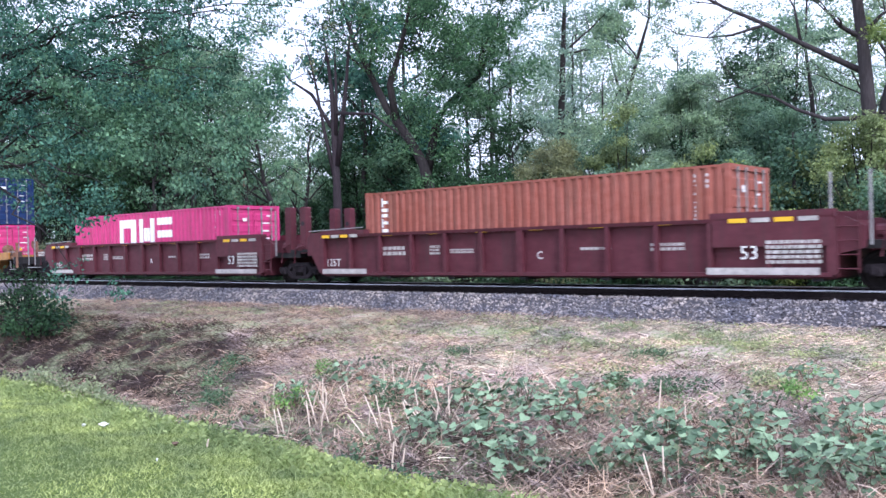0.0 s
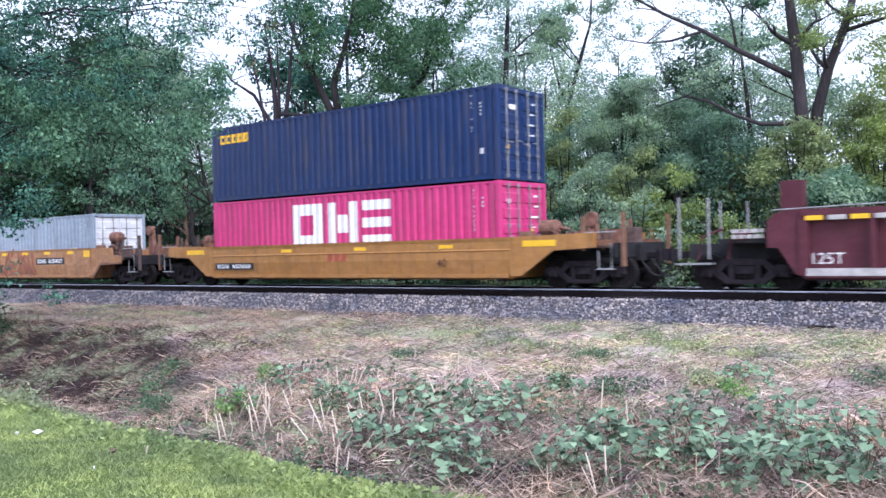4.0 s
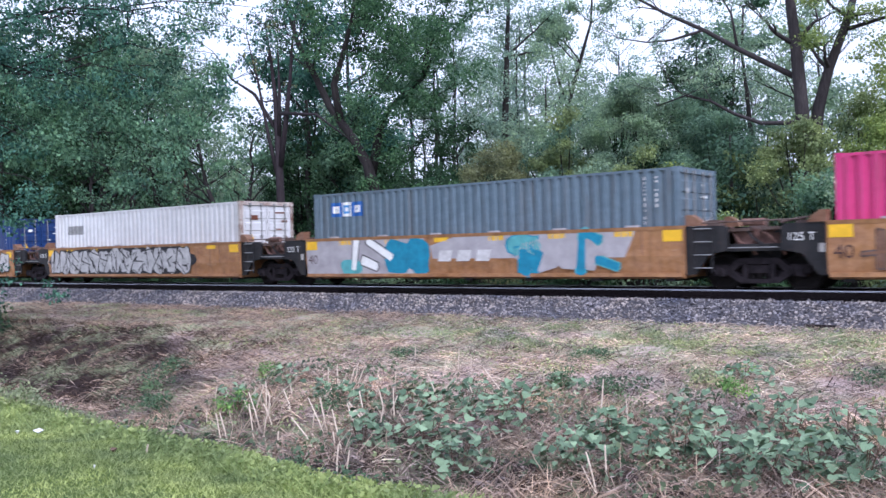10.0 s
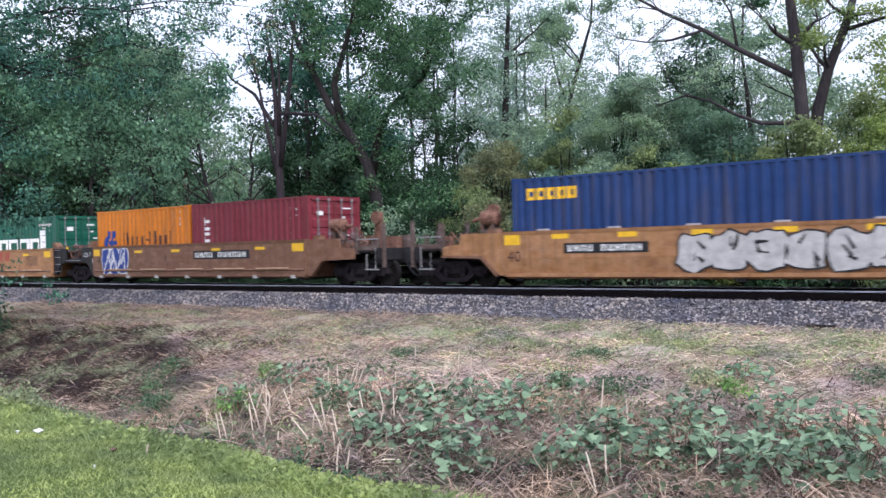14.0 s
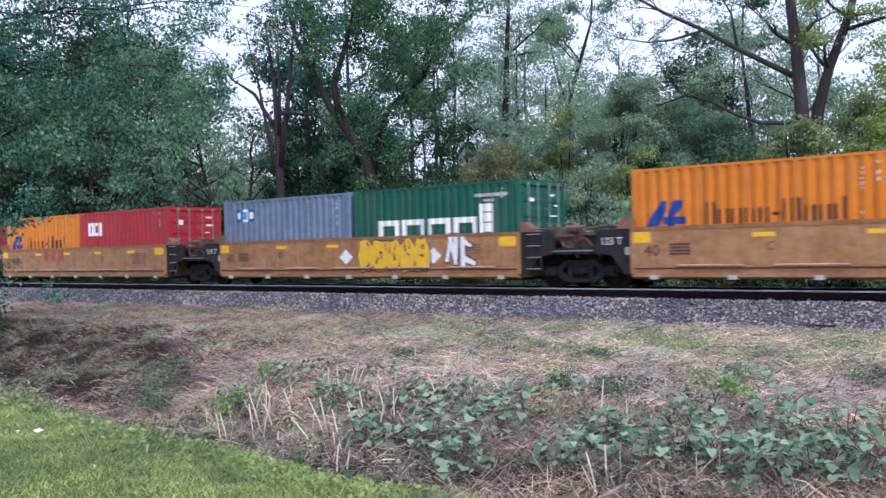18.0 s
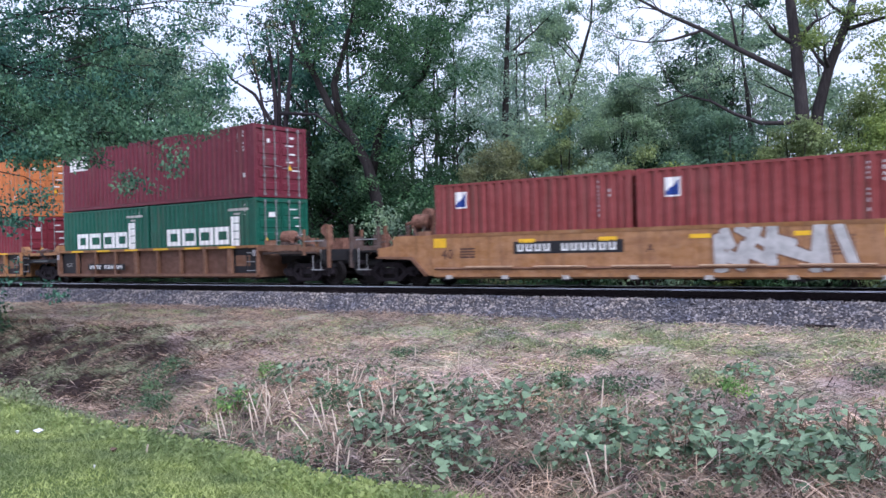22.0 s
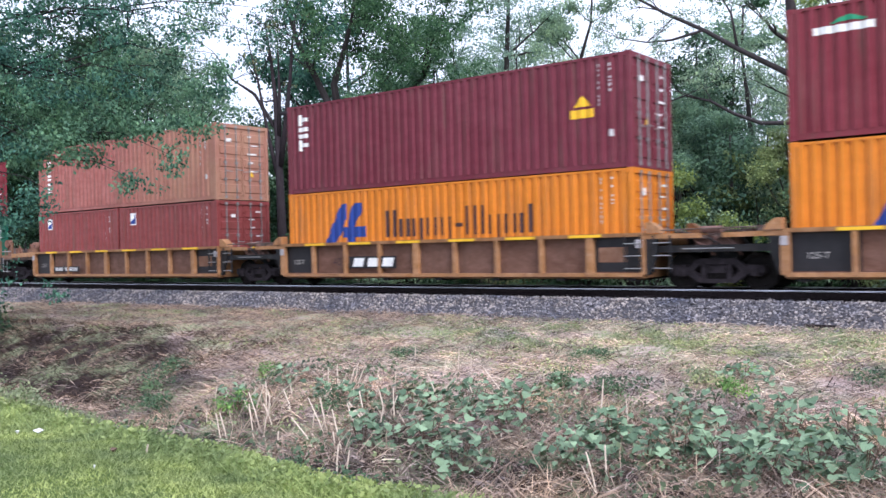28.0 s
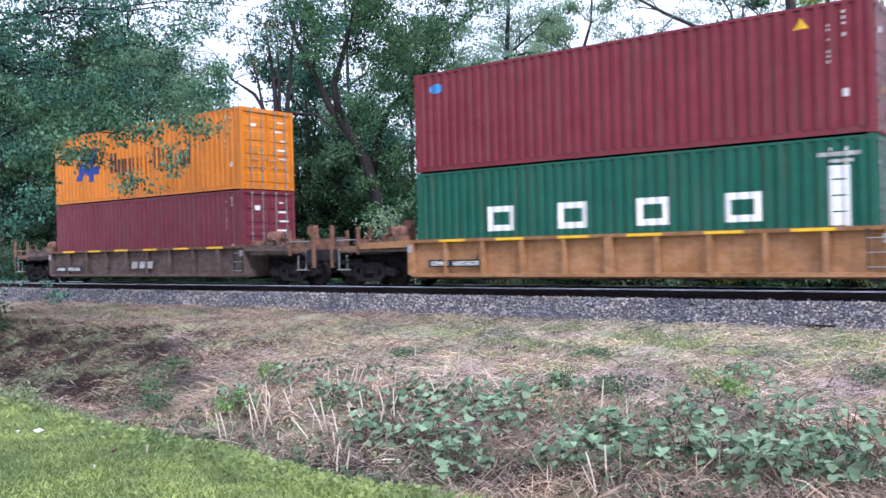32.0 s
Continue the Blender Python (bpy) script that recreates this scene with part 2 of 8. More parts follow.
def ground_material():
    m, n, l, b = start("ground_soil")
    g = n.new("ShaderNodeNewGeometry")
    p = g.outputs["Position"]
    sep = n.new("ShaderNodeSeparateXYZ")
    l.new(p, sep.inputs[0])
    soil_f = noise_tex(n, l, p, 1.6, 8, 0.7)
    straw_f = noise_tex(n, l, p, 11.0, 8, 0.8, (1.3, 0.5, 1.0))
    patch = noise_tex(n, l, p, 0.55, 4)
    fine = noise_tex(n, l, p, 45.0, 4)
    straw = ramp(n, 0.34, 0.68, (0.14, 0.10, 0.092), (0.78, 0.61, 0.56))
    l.new(straw_f, straw.inputs["Fac"])
    soil = ramp(n, 0.3, 0.7, (0.012, 0.009, 0.009), (0.07, 0.048, 0.046))
    l.new(soil_f, soil.inputs["Fac"])
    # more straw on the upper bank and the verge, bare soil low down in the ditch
    up = n.new("ShaderNodeMapRange")
    up.inputs["From Min"].default_value, up.inputs["From Max"].default_value = 6.0, 12.5
    l.new(sep.outputs["Y"], up.inputs["Value"])
    # left bank face: more dark soil, partly standing in for the tree's shade
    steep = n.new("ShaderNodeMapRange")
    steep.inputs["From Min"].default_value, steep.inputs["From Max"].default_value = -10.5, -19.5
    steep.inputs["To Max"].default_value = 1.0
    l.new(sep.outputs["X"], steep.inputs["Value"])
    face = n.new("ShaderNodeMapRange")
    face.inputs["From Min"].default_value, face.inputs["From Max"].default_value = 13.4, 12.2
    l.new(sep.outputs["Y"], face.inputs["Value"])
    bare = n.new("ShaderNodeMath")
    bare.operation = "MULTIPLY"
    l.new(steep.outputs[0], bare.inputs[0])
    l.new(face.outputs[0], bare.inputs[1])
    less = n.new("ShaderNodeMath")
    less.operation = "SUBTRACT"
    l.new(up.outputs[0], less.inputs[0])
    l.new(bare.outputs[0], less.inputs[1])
    ad = n.new("ShaderNodeMath")
    ad.operation = "ADD"
    l.new(less.outputs[0], ad.inputs[0])
    l.new(patch, ad.inputs[1])
    rr = ramp(n, 0.62, 1.10, (0, 0, 0), (1, 1, 1))
    l.new(ad.outputs[0], rr.inputs["Fac"])
    c = mixc(n, l, rr.outputs["Color"], soil.outputs["Color"], straw.outputs["Color"])
    # low green growth in patches on the verge
    gp = noise_tex(n, l, p, 0.9, 5, 0.65)
    gr = ramp(n, 0.47, 0.62, (0, 0, 0), (0.75, 0.75, 0.75))
    vg = n.new("ShaderNodeMapRange")
    vg.inputs["From Min"].default_value, vg.inputs["From Max"].default_value, vg.inputs["To Max"].default_value = 11.8, 13.4, 0.10
    l.new(sep.outputs["Y"], vg.inputs["Value"])
    va = n.new("ShaderNodeMath")
    va.operation = "ADD"
    l.new(gp, va.inputs[0])
    l.new(vg.outputs[0], va.inputs[1])
    l.new(va.outputs[0], gr.inputs["Fac"])
    green = ramp(n, 0.3, 0.7, (0.17, 0.21, 0.11), (0.46, 0.50, 0.30))
    l.new(straw_f, green.inputs["Fac"])
    c = mixc(n, l, gr.outputs["Color"], c, green.outputs["Color"])
    # lawn this side of the ditch
    ed = n.new("ShaderNodeMapRange")
    ed.inputs["From Min"].default_value, ed.inputs["From Max"].default_value = 4.9, 4.45
    l.new(sep.outputs["Y"], ed.inputs["Value"])
    lawn = ramp(n, 0.3, 0.72, (0.05, 0.08, 0.02), (0.15, 0.21, 0.065))
    l.new(straw_f, lawn.inputs["Fac"])
    c = mixc(n, l, ed.outputs[0], c, lawn.outputs["Color"])
    # leaf mould under the trees
    wd = n.new("ShaderNodeMapRange")
    wd.inputs["From Min"].default_value, wd.inputs["From Max"].default_value = 23.2, 25.0
    l.new(sep.outputs["Y"], wd.inputs["Value"])
    mould = ramp(n, 0.3, 0.7, (0.035, 0.035, 0.02), (0.09, 0.085, 0.045))
    l.new(soil_f, mould.inputs["Fac"])
    c = mixc(n, l, wd.outputs[0], c, mould.outputs["Color"])
    l.new(c, b.inputs["Base Color"])
    b.inputs["Roughness"].default_value = 0.95
    b.inputs["Specular IOR Level"].default_value = 0.15
    s = n.new("ShaderNodeMath")
    s.operation = "ADD"
    l.new(straw_f, s.inputs[0])
    l.new(fine, s.inputs[1])
    bump(n, l, s.outputs[0], 0.7, 0.04, b)
    return m


def build_ground():
    xs = spread(-700, 700, -26, 3, 0.13, 60)
    ys = spread(-700, 900, 4.4, 15, 0.12, 60)
    verts = [(x, y, ground_z(x, y)) for y in ys for x in xs]
    w = len(xs)
    faces = [(j * w + i, j * w + i + 1, (j + 1) * w + i + 1, (j + 1) * w + i) for j in range(len(ys) - 1) for i in range(w - 1)]
    me = bpy.data.meshes.new("ground")
    me.from_pydata(verts, [], faces)
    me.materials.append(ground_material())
    me.shade_smooth()
    tagged(new("ground", me), "lawn, weedy ditch bank and straw-covered verge beside the railway", "ground", kind="structure")


build_ground()

# ---- track ----
stone_mat = leafy("ballast_stone", (0.07, 0.065, 0.082), (0.41, 0.385, 0.45), 0.0, 0.85)
bed_mat = plain("ballast_bed", (0.07, 0.068, 0.078), 0.95, 0.6, 16.0, bmp=0.9)
rail_mat = plain("rail_rust", (0.022, 0.017, 0.018), 0.85, 0.35, 12.0, spec=0.08)
head_mat = plain("rail_polished_head", (0.66, 0.66, 0.70), 0.35, 0.08, 8.0, 1.0, (0.05, 4, 4), 0.0)
tie_mat = plain("sleeper_wood", (0.03, 0.025, 0.025), 0.9, 0.5, 5.0, 0.0, (2, 0.3, 2), 0.6, 0.1)


def bed_height(y):
    d = abs(y - YC)
    if d < 1.45:
        return -0.235
    return -0.235 - 0.505 * min(1.0, (d - 1.45) / 0.85)


def build_track():
    track = tagged(thing("railway_track", "single railway line of two steel rails on sleepers in grey stone ballast", "track", at=(0, YC, 0)), kind="structure")
    bm = bmesh.new()
    prism_x(bm, [(-2.55, -0.85), (2.55, -0.85), (2.3, -0.74), (1.45, -0.235), (-1.45, -0.235), (-2.3, -0.74)], -260, 160)
    part("ballast_bed", bm, bed_mat, track)
    prof = [(-0.075, -0.2), (0.075, -0.2), (0.075, -0.185), (0.012, -0.16), (0.012, -0.045), (0.036, -0.032), (0.036, -0.012), (-0.036, -0.012), (-0.036, -0.032), (-0.012, -0.045), (-0.012, -0.16), (-0.075, -0.185)]
    for s in (-1, 1):
        bm = bmesh.new()
        prism_x(bm, [(s * 0.7535 + y, z) for y, z in prof], -260, 160)
        rail = part("rail", bm, rail_mat, track, "rusty steel rail with a worn bright head")
        bm = bmesh.new()
        prism_x(bm, [(s * 0.7535 - 0.037, -0.03), (s * 0.7535 + 0.037, -0.03), (s * 0.7535 + 0.031, 0.0), (s * 0.7535 - 0.031, 0.0)], -260, 160)
        part("rail_head", bm, head_mat, rail, "polished running surface")
    bm = bmesh.new()
    cbox(bm, -0.115, 0.115, -1.3, 1.3, -0.39, -0.222, 0.02)
    sleeper = part("sleeper", bm, tie_mat, track)
    bm = bmesh.new()
    for s in (-1, 1):
        box(bm, -0.09, 0.09, s * 0.7535 - 0.17, s * 0.7535 + 0.17, -0.224, -0.2)
        for dx in (-0.05, 0.05):
            for dy in (-0.10, 0.10):
                box(bm, dx - 0.012, dx + 0.012, s * 0.7535 + dy - 0.015, s * 0.7535 + dy + 0.015, -0.2, -0.18)
    plate = part("tie_plate", bm, rail_mat, sleeper)
    x = -74.0
    sleeper.location.x = x
    rnd = random.Random(4)
    while x < 10:
        x += 0.52 + rnd.uniform(-0.03, 0.03)
        s = part("sleeper", sleeper.data, None, track)
        s.location = (x, rnd.uniform(-0.04, 0.04), rnd.uniform(-0.01, 0.008))
        s.rotation_euler.z = rnd.uniform(-0.02, 0.02)
        part("tie_plate", plate.data, None, s)
    return track


build_track()


def build_stones():
    """Loose stones on the near shoulder and between the rails, joined: nobody could count them."""
    rng = np.random.default_rng(5)
    k = 38000
    far = rng.random(k) < 0.18
    x = -62 + 68 * (1 - rng.random(k) ** 1.7)
    y = np.where(far, rng.uniform(YC - 1.4, YC + 1.5, k), rng.uniform(YC - 2.62, YC - 1.15, k))
    z = np.array([bed_height(v) for v in y]) + rng.uniform(-0.01, 0.025, k)
    z = np.maximum(z, -0.74)
    s = rng.uniform(0.020, 0.050, k)
    base = np.array([(1, 0, 0), (0, 1, 0), (-1, 0, 0), (0, -1, 0), (0, 0, 1), (0, 0, -1)], float)
    tri = np.array([(0, 1, 4), (1, 2, 4), (2, 3, 4), (3, 0, 4), (1, 0, 5), (2, 1, 5), (3, 2, 5), (0, 3, 5)])
    ang = rng.uniform(0, 6.28, k)
    c, sn = np.cos(ang), np.sin(ang)
    sh = rng.uniform(0.6, 1.35, (k, 6, 3))
    v = base[None] * sh * s[:, None, None]
    v += rng.normal(0, 0.16, (k, 6, 3)) * s[:, None, None]
    rot = np.stack([v[..., 0] * c[:, None] - v[..., 1] * sn[:, None], v[..., 0] * sn[:, None] + v[..., 1] * c[:, None], v[..., 2] * 0.85], -1)
    rot += np.stack([x, y, z], -1)[:, None]
    me = bpy.data.meshes.new("ballast_stones")
    me.from_pydata(rot.reshape(-1, 3), [], (tri[None] + (np.arange(k) * 6)[:, None, None]).reshape(-1, 3))
    me.materials.append(stone_mat)
    tagged(new("ballast_stones", me), "grey crushed stone ballast along the rails", "gravel", kind="stuff")


build_stones()


# ---- paints of the train ----
PINK = paint("paint_pink", (0.80, 0.06, 0.26), 0.45, 0.05, 0.10)
ORANGE = paint("paint_orange", (0.92, 0.285, 0.012), 0.45, 0.04, 0.12)
ORANGE_OLD = paint("paint_orange_faded", (0.80, 0.25, 0.06), 0.55, 0.10, 0.25)
MAROON = paint("paint_maroon", (0.225, 0.028, 0.052), 0.5, 0.05, 0.2)
MAROON_B = paint("paint_maroon_bright", (0.265, 0.027, 0.046), 0.48, 0.05, 0.15)
RED = paint("paint_red", (0.58, 0.028, 0.04), 0.45, 0.06, 0.12)
BRICK = paint("paint_brick_red", (0.33, 0.056, 0.053), 0.5, 0.09, 0.22)
RUSTRED = paint("paint_rust_red", (0.42, 0.115, 0.075), 0.6, 0.12, 0.2)
TANRED = paint("paint_sun_bleached_red", (0.50, 0.15, 0.12), 0.65, 0.15, 0.3)


def bleach(m, tone):
    """Sun-bleached colour that spreads from the door end in uneven patches."""
    n, l = m.node_tree.nodes, m.node_tree.links
    b = n["Principled BSDF"]
    tc = n.new("ShaderNodeTexCoord")
    sx = n.new("ShaderNodeSeparateXYZ")
    l.new(tc.outputs["Object"], sx.inputs[0])
    mr = n.new("ShaderNodeMapRange")
    mr.inputs["From Min"].default_value, mr.inputs["From Max"].default_value, mr.inputs["To Max"].default_value = -0.5, 5.5, 0.65
    l.new(sx.outputs["X"], mr.inputs["Value"])
    f = noise_tex(n, l, tc.outputs["Object"], 0.7, 4, 0.6, (1, 1, 0.6))
    r = ramp(n, 0.32, 0.6, (0.25, 0.25, 0.25), (1, 1, 1))
    l.new(f, r.inputs["Fac"])
    q = n.new("ShaderNodeMath")
    q.operation = "MULTIPLY"
    l.new(mr.outputs[0], q.inputs[0])
    l.new(r.outputs["Color"], q.inputs[1])
    old = b.inputs["Base Color"].links[0].from_socket
    l.new(mixc(n, l, q.outputs[0], old, tone), b.inputs["Base Color"])


bleach(TANRED, (0.42, 0.265, 0.16))
GREEN = paint("paint_green", (0.007, 0.14, 0.088), 0.45, 0.04, 0.12)
BLUE = paint("paint_blue", (0.009, 0.038, 0.145), 0.42, 0.03, 0.08)
BLUE_OLD = paint("paint_blue_bright", (0.012, 0.055, 0.21), 0.5, 0.04, 0.1)
GREY = paint("paint_pale_grey", (0.37, 0.45, 0.53), 0.55, 0.12, 0.2)
SLATE = paint("paint_slate_grey", (0.16, 0.235, 0.295), 0.55, 0.08, 0.2)
BLUEGREY = paint("paint_blue_grey", (0.22, 0.305, 0.45), 0.55, 0.12, 0.28)
WHITE = paint("paint_white", (0.90, 0.91, 0.92), 0.5, 0.0, 0.04, (0.52, 0.48, 0.44))
WHITE_RUSTY = paint("paint_white_rusted", (0.80, 0.72, 0.66), 0.6, 0.0, 1.2, (0.30, 0.16, 0.09), wear=1.0)
WELLRED = paint("paint_oxide_maroon", (0.125, 0.024, 0.038), 0.62, 0.03, 0.3, (0.05, 0.03, 0.03))
YELLOW = paint("paint_tan_yellow", (0.54, 0.245, 0.075), 0.6, 0.18, 0.45, (0.13, 0.075, 0.045), wear=0.45)
YELLOW_OLD = paint("paint_weathered_yellow", (0.28, 0.13, 0.065), 0.7, 0.12, 0.55, (0.10, 0.06, 0.04), wear=0.5)
YELLOW_C = paint("paint_warm_yellow", (0.54, 0.25, 0.05), 0.55, 0.10, 0.3, (0.16, 0.09, 0.04), wear=0.3)
BROWN = paint("paint_brown_grime", (0.115, 0.062, 0.045), 0.75, 0.2, 0.7, (0.07, 0.05, 0.04))
# rusty brown of the recessed panels, darkened for shade under the top chord
PANEL_SHADED = paint("paint_rusty_shaded_panel", (0.19, 0.085, 0.052), 0.75, 0.08, 0.6, (0.08, 0.05, 0.035))
PALE_TAN = plain("worn_pale_tan", (0.46, 0.31, 0.20), 0.7, 0.3, 6.0, bmp=0.1)
GEAR_ORANGE = plain("rusty_orange_gear", (0.19, 0.10, 0.072), 0.85, 0.55, 8.0, bmp=0.4, spec=0.12)
GEAR_RUST = plain("rusty_gear", (0.17, 0.10, 0.085), 0.9, 0.5, 9.0, bmp=0.4, spec=0.1)
BLACK = paint("paint_black", (0.017, 0.017, 0.020), 0.65, 0.03, 0.4, (0.06, 0.05, 0.045))
STEEL = plain("grimy_steel", (0.026, 0.022, 0.025), 0.9, 0.5, 7.0, 0.0, None, 0.4, 0.06)
WHEEL = plain("wheel_steel", (0.016, 0.014, 0.014), 0.8, 0.35, 9.0, 0.0, spec=0.12)
GALV = plain("worn_grey_steel", (0.30, 0.30, 0.30), 0.45, 0.3, 9.0, 0.5)
W_INK = plain("white_marking", (0.78, 0.78, 0.76), 0.6, 0.12, 7.0, bmp=0)
P_INK = plain("dull_white_marking", (0.42, 0.40, 0.38), 0.7, 0.3, 7.0, bmp=0)
PALE_INK = plain("greyish_white_marking", (0.58, 0.57, 0.56), 0.6, 0.25, 7.0, bmp=0)
M_INK = plain("mid_blue_marking", (0.02, 0.105, 0.36), 0.5, 0.12, 5.0, bmp=0)
B_INK = plain("blue_marking", (0.018, 0.05, 0.25), 0.5, 0.12, 5.0, bmp=0)
S_INK = plain("sky_blue_marking", (0.06, 0.25, 0.55), 0.5, 0.12, 5.0, bmp=0)
K_INK = plain("black_marking", (0.018, 0.017, 0.02), 0.6, 0.2, 5.0, bmp=0)
D_INK = plain("dark_brown_marking", (0.055, 0.028, 0.028), 0.6, 0.2, 5.0, bmp=0)
Y_INK = plain("yellow_marking", (0.80, 0.47, 0.02), 0.5, 0.15, 5.0, bmp=0)
G_INK = plain("green_marking", (0.03, 0.30, 0.15), 0.5, 0.12, 5.0, bmp=0)
R_INK = plain("red_marking", (0.34, 0.075, 0.045), 0.6, 0.25, 5.0, bmp=0)
V_INK = plain("purple_outline", (0.10, 0.025, 0.11), 0.6, 0.2, 5.0, bmp=0)
SILVER = plain("spray_silver", (0.44, 0.43, 0.42), 0.5, 0.3, 4.0, bmp=0)
TEAL = plain("spray_teal", (0.10, 0.35, 0.37), 0.6, 0.25, 4.0, bmp=0)
CYAN = plain("spray_blue", (0.02, 0.22, 0.34), 0.6, 0.25, 4.0, bmp=0)
LIME = plain("spray_green", (0.22, 0.28, 0.08), 0.6, 0.3, 4.0, bmp=0)
CHALK = plain("spray_pale_grey", (0.38, 0.36, 0.375), 0.65, 0.2, 2.5, bmp=0)
GOLD = plain("spray_yellow", (0.72, 0.44, 0.02), 0.6, 0.12, 4.0, bmp=0)
RUST = plain("bare_rust", (0.16, 0.06, 0.035), 0.9, 0.5, 8.0, bmp=0.5)

# ---- shipping containers ----
HALF = 1.219
PITCH = 0.278


def wave(n0, length):
    """Breaks (x, depth) of the corrugated sheet from 0 to length."""
    out, x = [(0.0, 0.0)], 0.0
    while x + PITCH < length - 0.05:
        out += [(x + 0.112, 0.0), (x + 0.146, 0.048), (x + 0.244, 0.048), (x + PITCH, 0.0)]
        x += PITCH
    out.append((length, 0.0))
    return out


def depth_at(br, x):
    for (x0, d0), (x1, d1) in zip(br, br[1:]):
        if x0 <= x <= x1:
            return d0 + (d1 - d0) * (x - x0) / max(1e-9, x1 - x0)
    return 0.0


def sheet(bm, br, place):
    a = [bm.verts.new(place(x, d, 0)) for x, d in br]
    b = [bm.verts.new(place(x, d, 1)) for x, d in br]
    for i in range(len(br) - 1):
        bm.faces.new((a[i], a[i + 1], b[i + 1], b[i]))


SHELL = {}
CORNERS = 0.17


def shell(length, height, mat):
    """The meshes of one kind of container in one paint, made once and shared."""
    key = (length, height, mat.name)
    if key in SHELL:
        return SHELL[key]
    h, out = length / 2, []
    br = wave(0, length - 0.36)

    def add(name, fn, m=mat, sub=None, label=""):
        bm = bmesh.new()
        fn(bm)
        me = bpy.data.meshes.new(name)
        bm.normal_update()
        bm.to_mesh(me)
        bm.free()
        me.materials.append(m)
        out.append((name, me, sub, label))

    for s in (-1, 1):
        add("side_panel", lambda bm: sheet(bm, br, (lambda x, d, k: (-h + 0.18 + x, s * (HALF - 0.012 - d), (height - 0.055) if k else 0.15)) if s < 0 else
                                           (lambda x, d, k: (h - 0.18 - x, s * (HALF - 0.012 - d), (height - 0.055) if k else 0.15))))
        add("top_rail", lambda bm: box(bm, -h + CORNERS, h - CORNERS, s * (HALF - 0.016) - (0 if s < 0 else 0.06), s * (HALF - 0.016) + (0.06 if s < 0 else 0), height - 0.075, height - 0.015))
        add("bottom_rail", lambda bm: box(bm, -h + CORNERS, h - CORNERS, s * (HALF - 0.03) - (0 if s < 0 else 0.06), s * (HALF - 0.03) + (0.06 if s < 0 else 0), 0.02, 0.155))
        for e in (-1, 1):
            add("corner_post", lambda bm: cbox(bm, e * h - (0 if e < 0 else 0.16), e * h + (0.16 if e < 0 else 0), s * HALF - (0 if s < 0 else 0.12), s * HALF + (0.12 if s < 0 else 0), 0.118, height - 0.118))
            for z in (0, height - 0.118):
                add("corner_casting", lambda bm: casting(bm, e * h, s * HALF, z, e, s))
    rb = wave(0, length - 0.30)
    add("roof", lambda bm: sheet(bm, [(x, d * 0.55) for x, d in rb], lambda x, d, k: (-h + 0.15 + x, (HALF - 0.06) if k else -(HALF - 0.06), height - 0.02 - d)))
    eb = wave(0, 2 * HALF - 0.22)
    add("front_panel", lambda bm: sheet(bm, eb, lambda x, d, k: (-h + 0.02 + d, HALF - 0.11 - x, (height - 0.10) if k else 0.14)))
    add("front_header", lambda bm: box(bm, -h, -h + 0.12, -HALF + CORNERS, HALF - CORNERS, height - 0.12, height - 0.005))
    add("front_sill", lambda bm: box(bm, -h, -h + 0.12, -HALF + CORNERS, HALF - CORNERS, 0.01, 0.15))
    add("door_header", lambda bm: box(bm, h - 0.12, h, -HALF + CORNERS, HALF - CORNERS, height - 0.14, height - 0.005))
    add("door_sill", lambda bm: box(bm, h - 0.12, h, -HALF + CORNERS, HALF - CORNERS, 0.01, 0.14))
    add("floor", lambda bm: box(bm, -h + 0.13, h - 0.13, -HALF + 0.07, HALF - 0.07, 0.05, 0.13), STEEL)
    for s in (-1, 1):
        y0, y1 = (-HALF + 0.13, -0.012) if s < 0 else (0.012, HALF - 0.13)

        def leaf(bm):
            x, z0, z1 = h - 0.05, 0.15, height - 0.15
            box(bm, x - 0.03, x, y0, y1, z0, z1)
            for i in range(5):
                a = z0 + 0.10 + i * (z1 - z0 - 0.14) / 5
                b = a + (z1 - z0 - 0.14) / 5 - 0.12
                prism_y(bm, [(x - 0.004, a), (x + 0.028, a + 0.035), (x + 0.028, b - 0.035), (x - 0.004, b)], y0 + 0.09, y1 - 0.09)
            box(bm, x, x + 0.02, y0, y0 + 0.05, z0, z1)
            box(bm, x, x + 0.02, y1 - 0.05, y1, z0, z1)
        add("door", leaf, label="")
        for k in (0.27, 0.73):
            y = y0 + (y1 - y0) * k
            add("locking_bar", lambda bm: (tube(bm, [(h + 0.012, y, 0.06), (h + 0.012, y, height - 0.06)], 0.021, 6),
                                           [box(bm, h - 0.03, h + 0.03, y - 0.05, y + 0.05, z - 0.045, z + 0.045) for z in (0.11, 0.75, 1.35, height - 0.11)]), GALV, "door")
            add("door_handle", lambda bm: tube(bm, [(h + 0.03, y, 1.02 + 0.12 * k), (h + 0.035, y - s * 0.28, 1.0 + 0.12 * k)], 0.016, 5), GALV, "door")
    SHELL[key] = out
    return out


def casting(bm, x, y, z, e, s):
    x0, x1 = (x - 0.003, x + 0.175) if e < 0 else (x - 0.175, x + 0.003)
    y0, y1 = (y - 0.003, y + 0.16) if s < 0 else (y - 0.16, y + 0.003)
    cbox(bm, x0, x1, y0, y1, z, z + 0.118, 0.012)


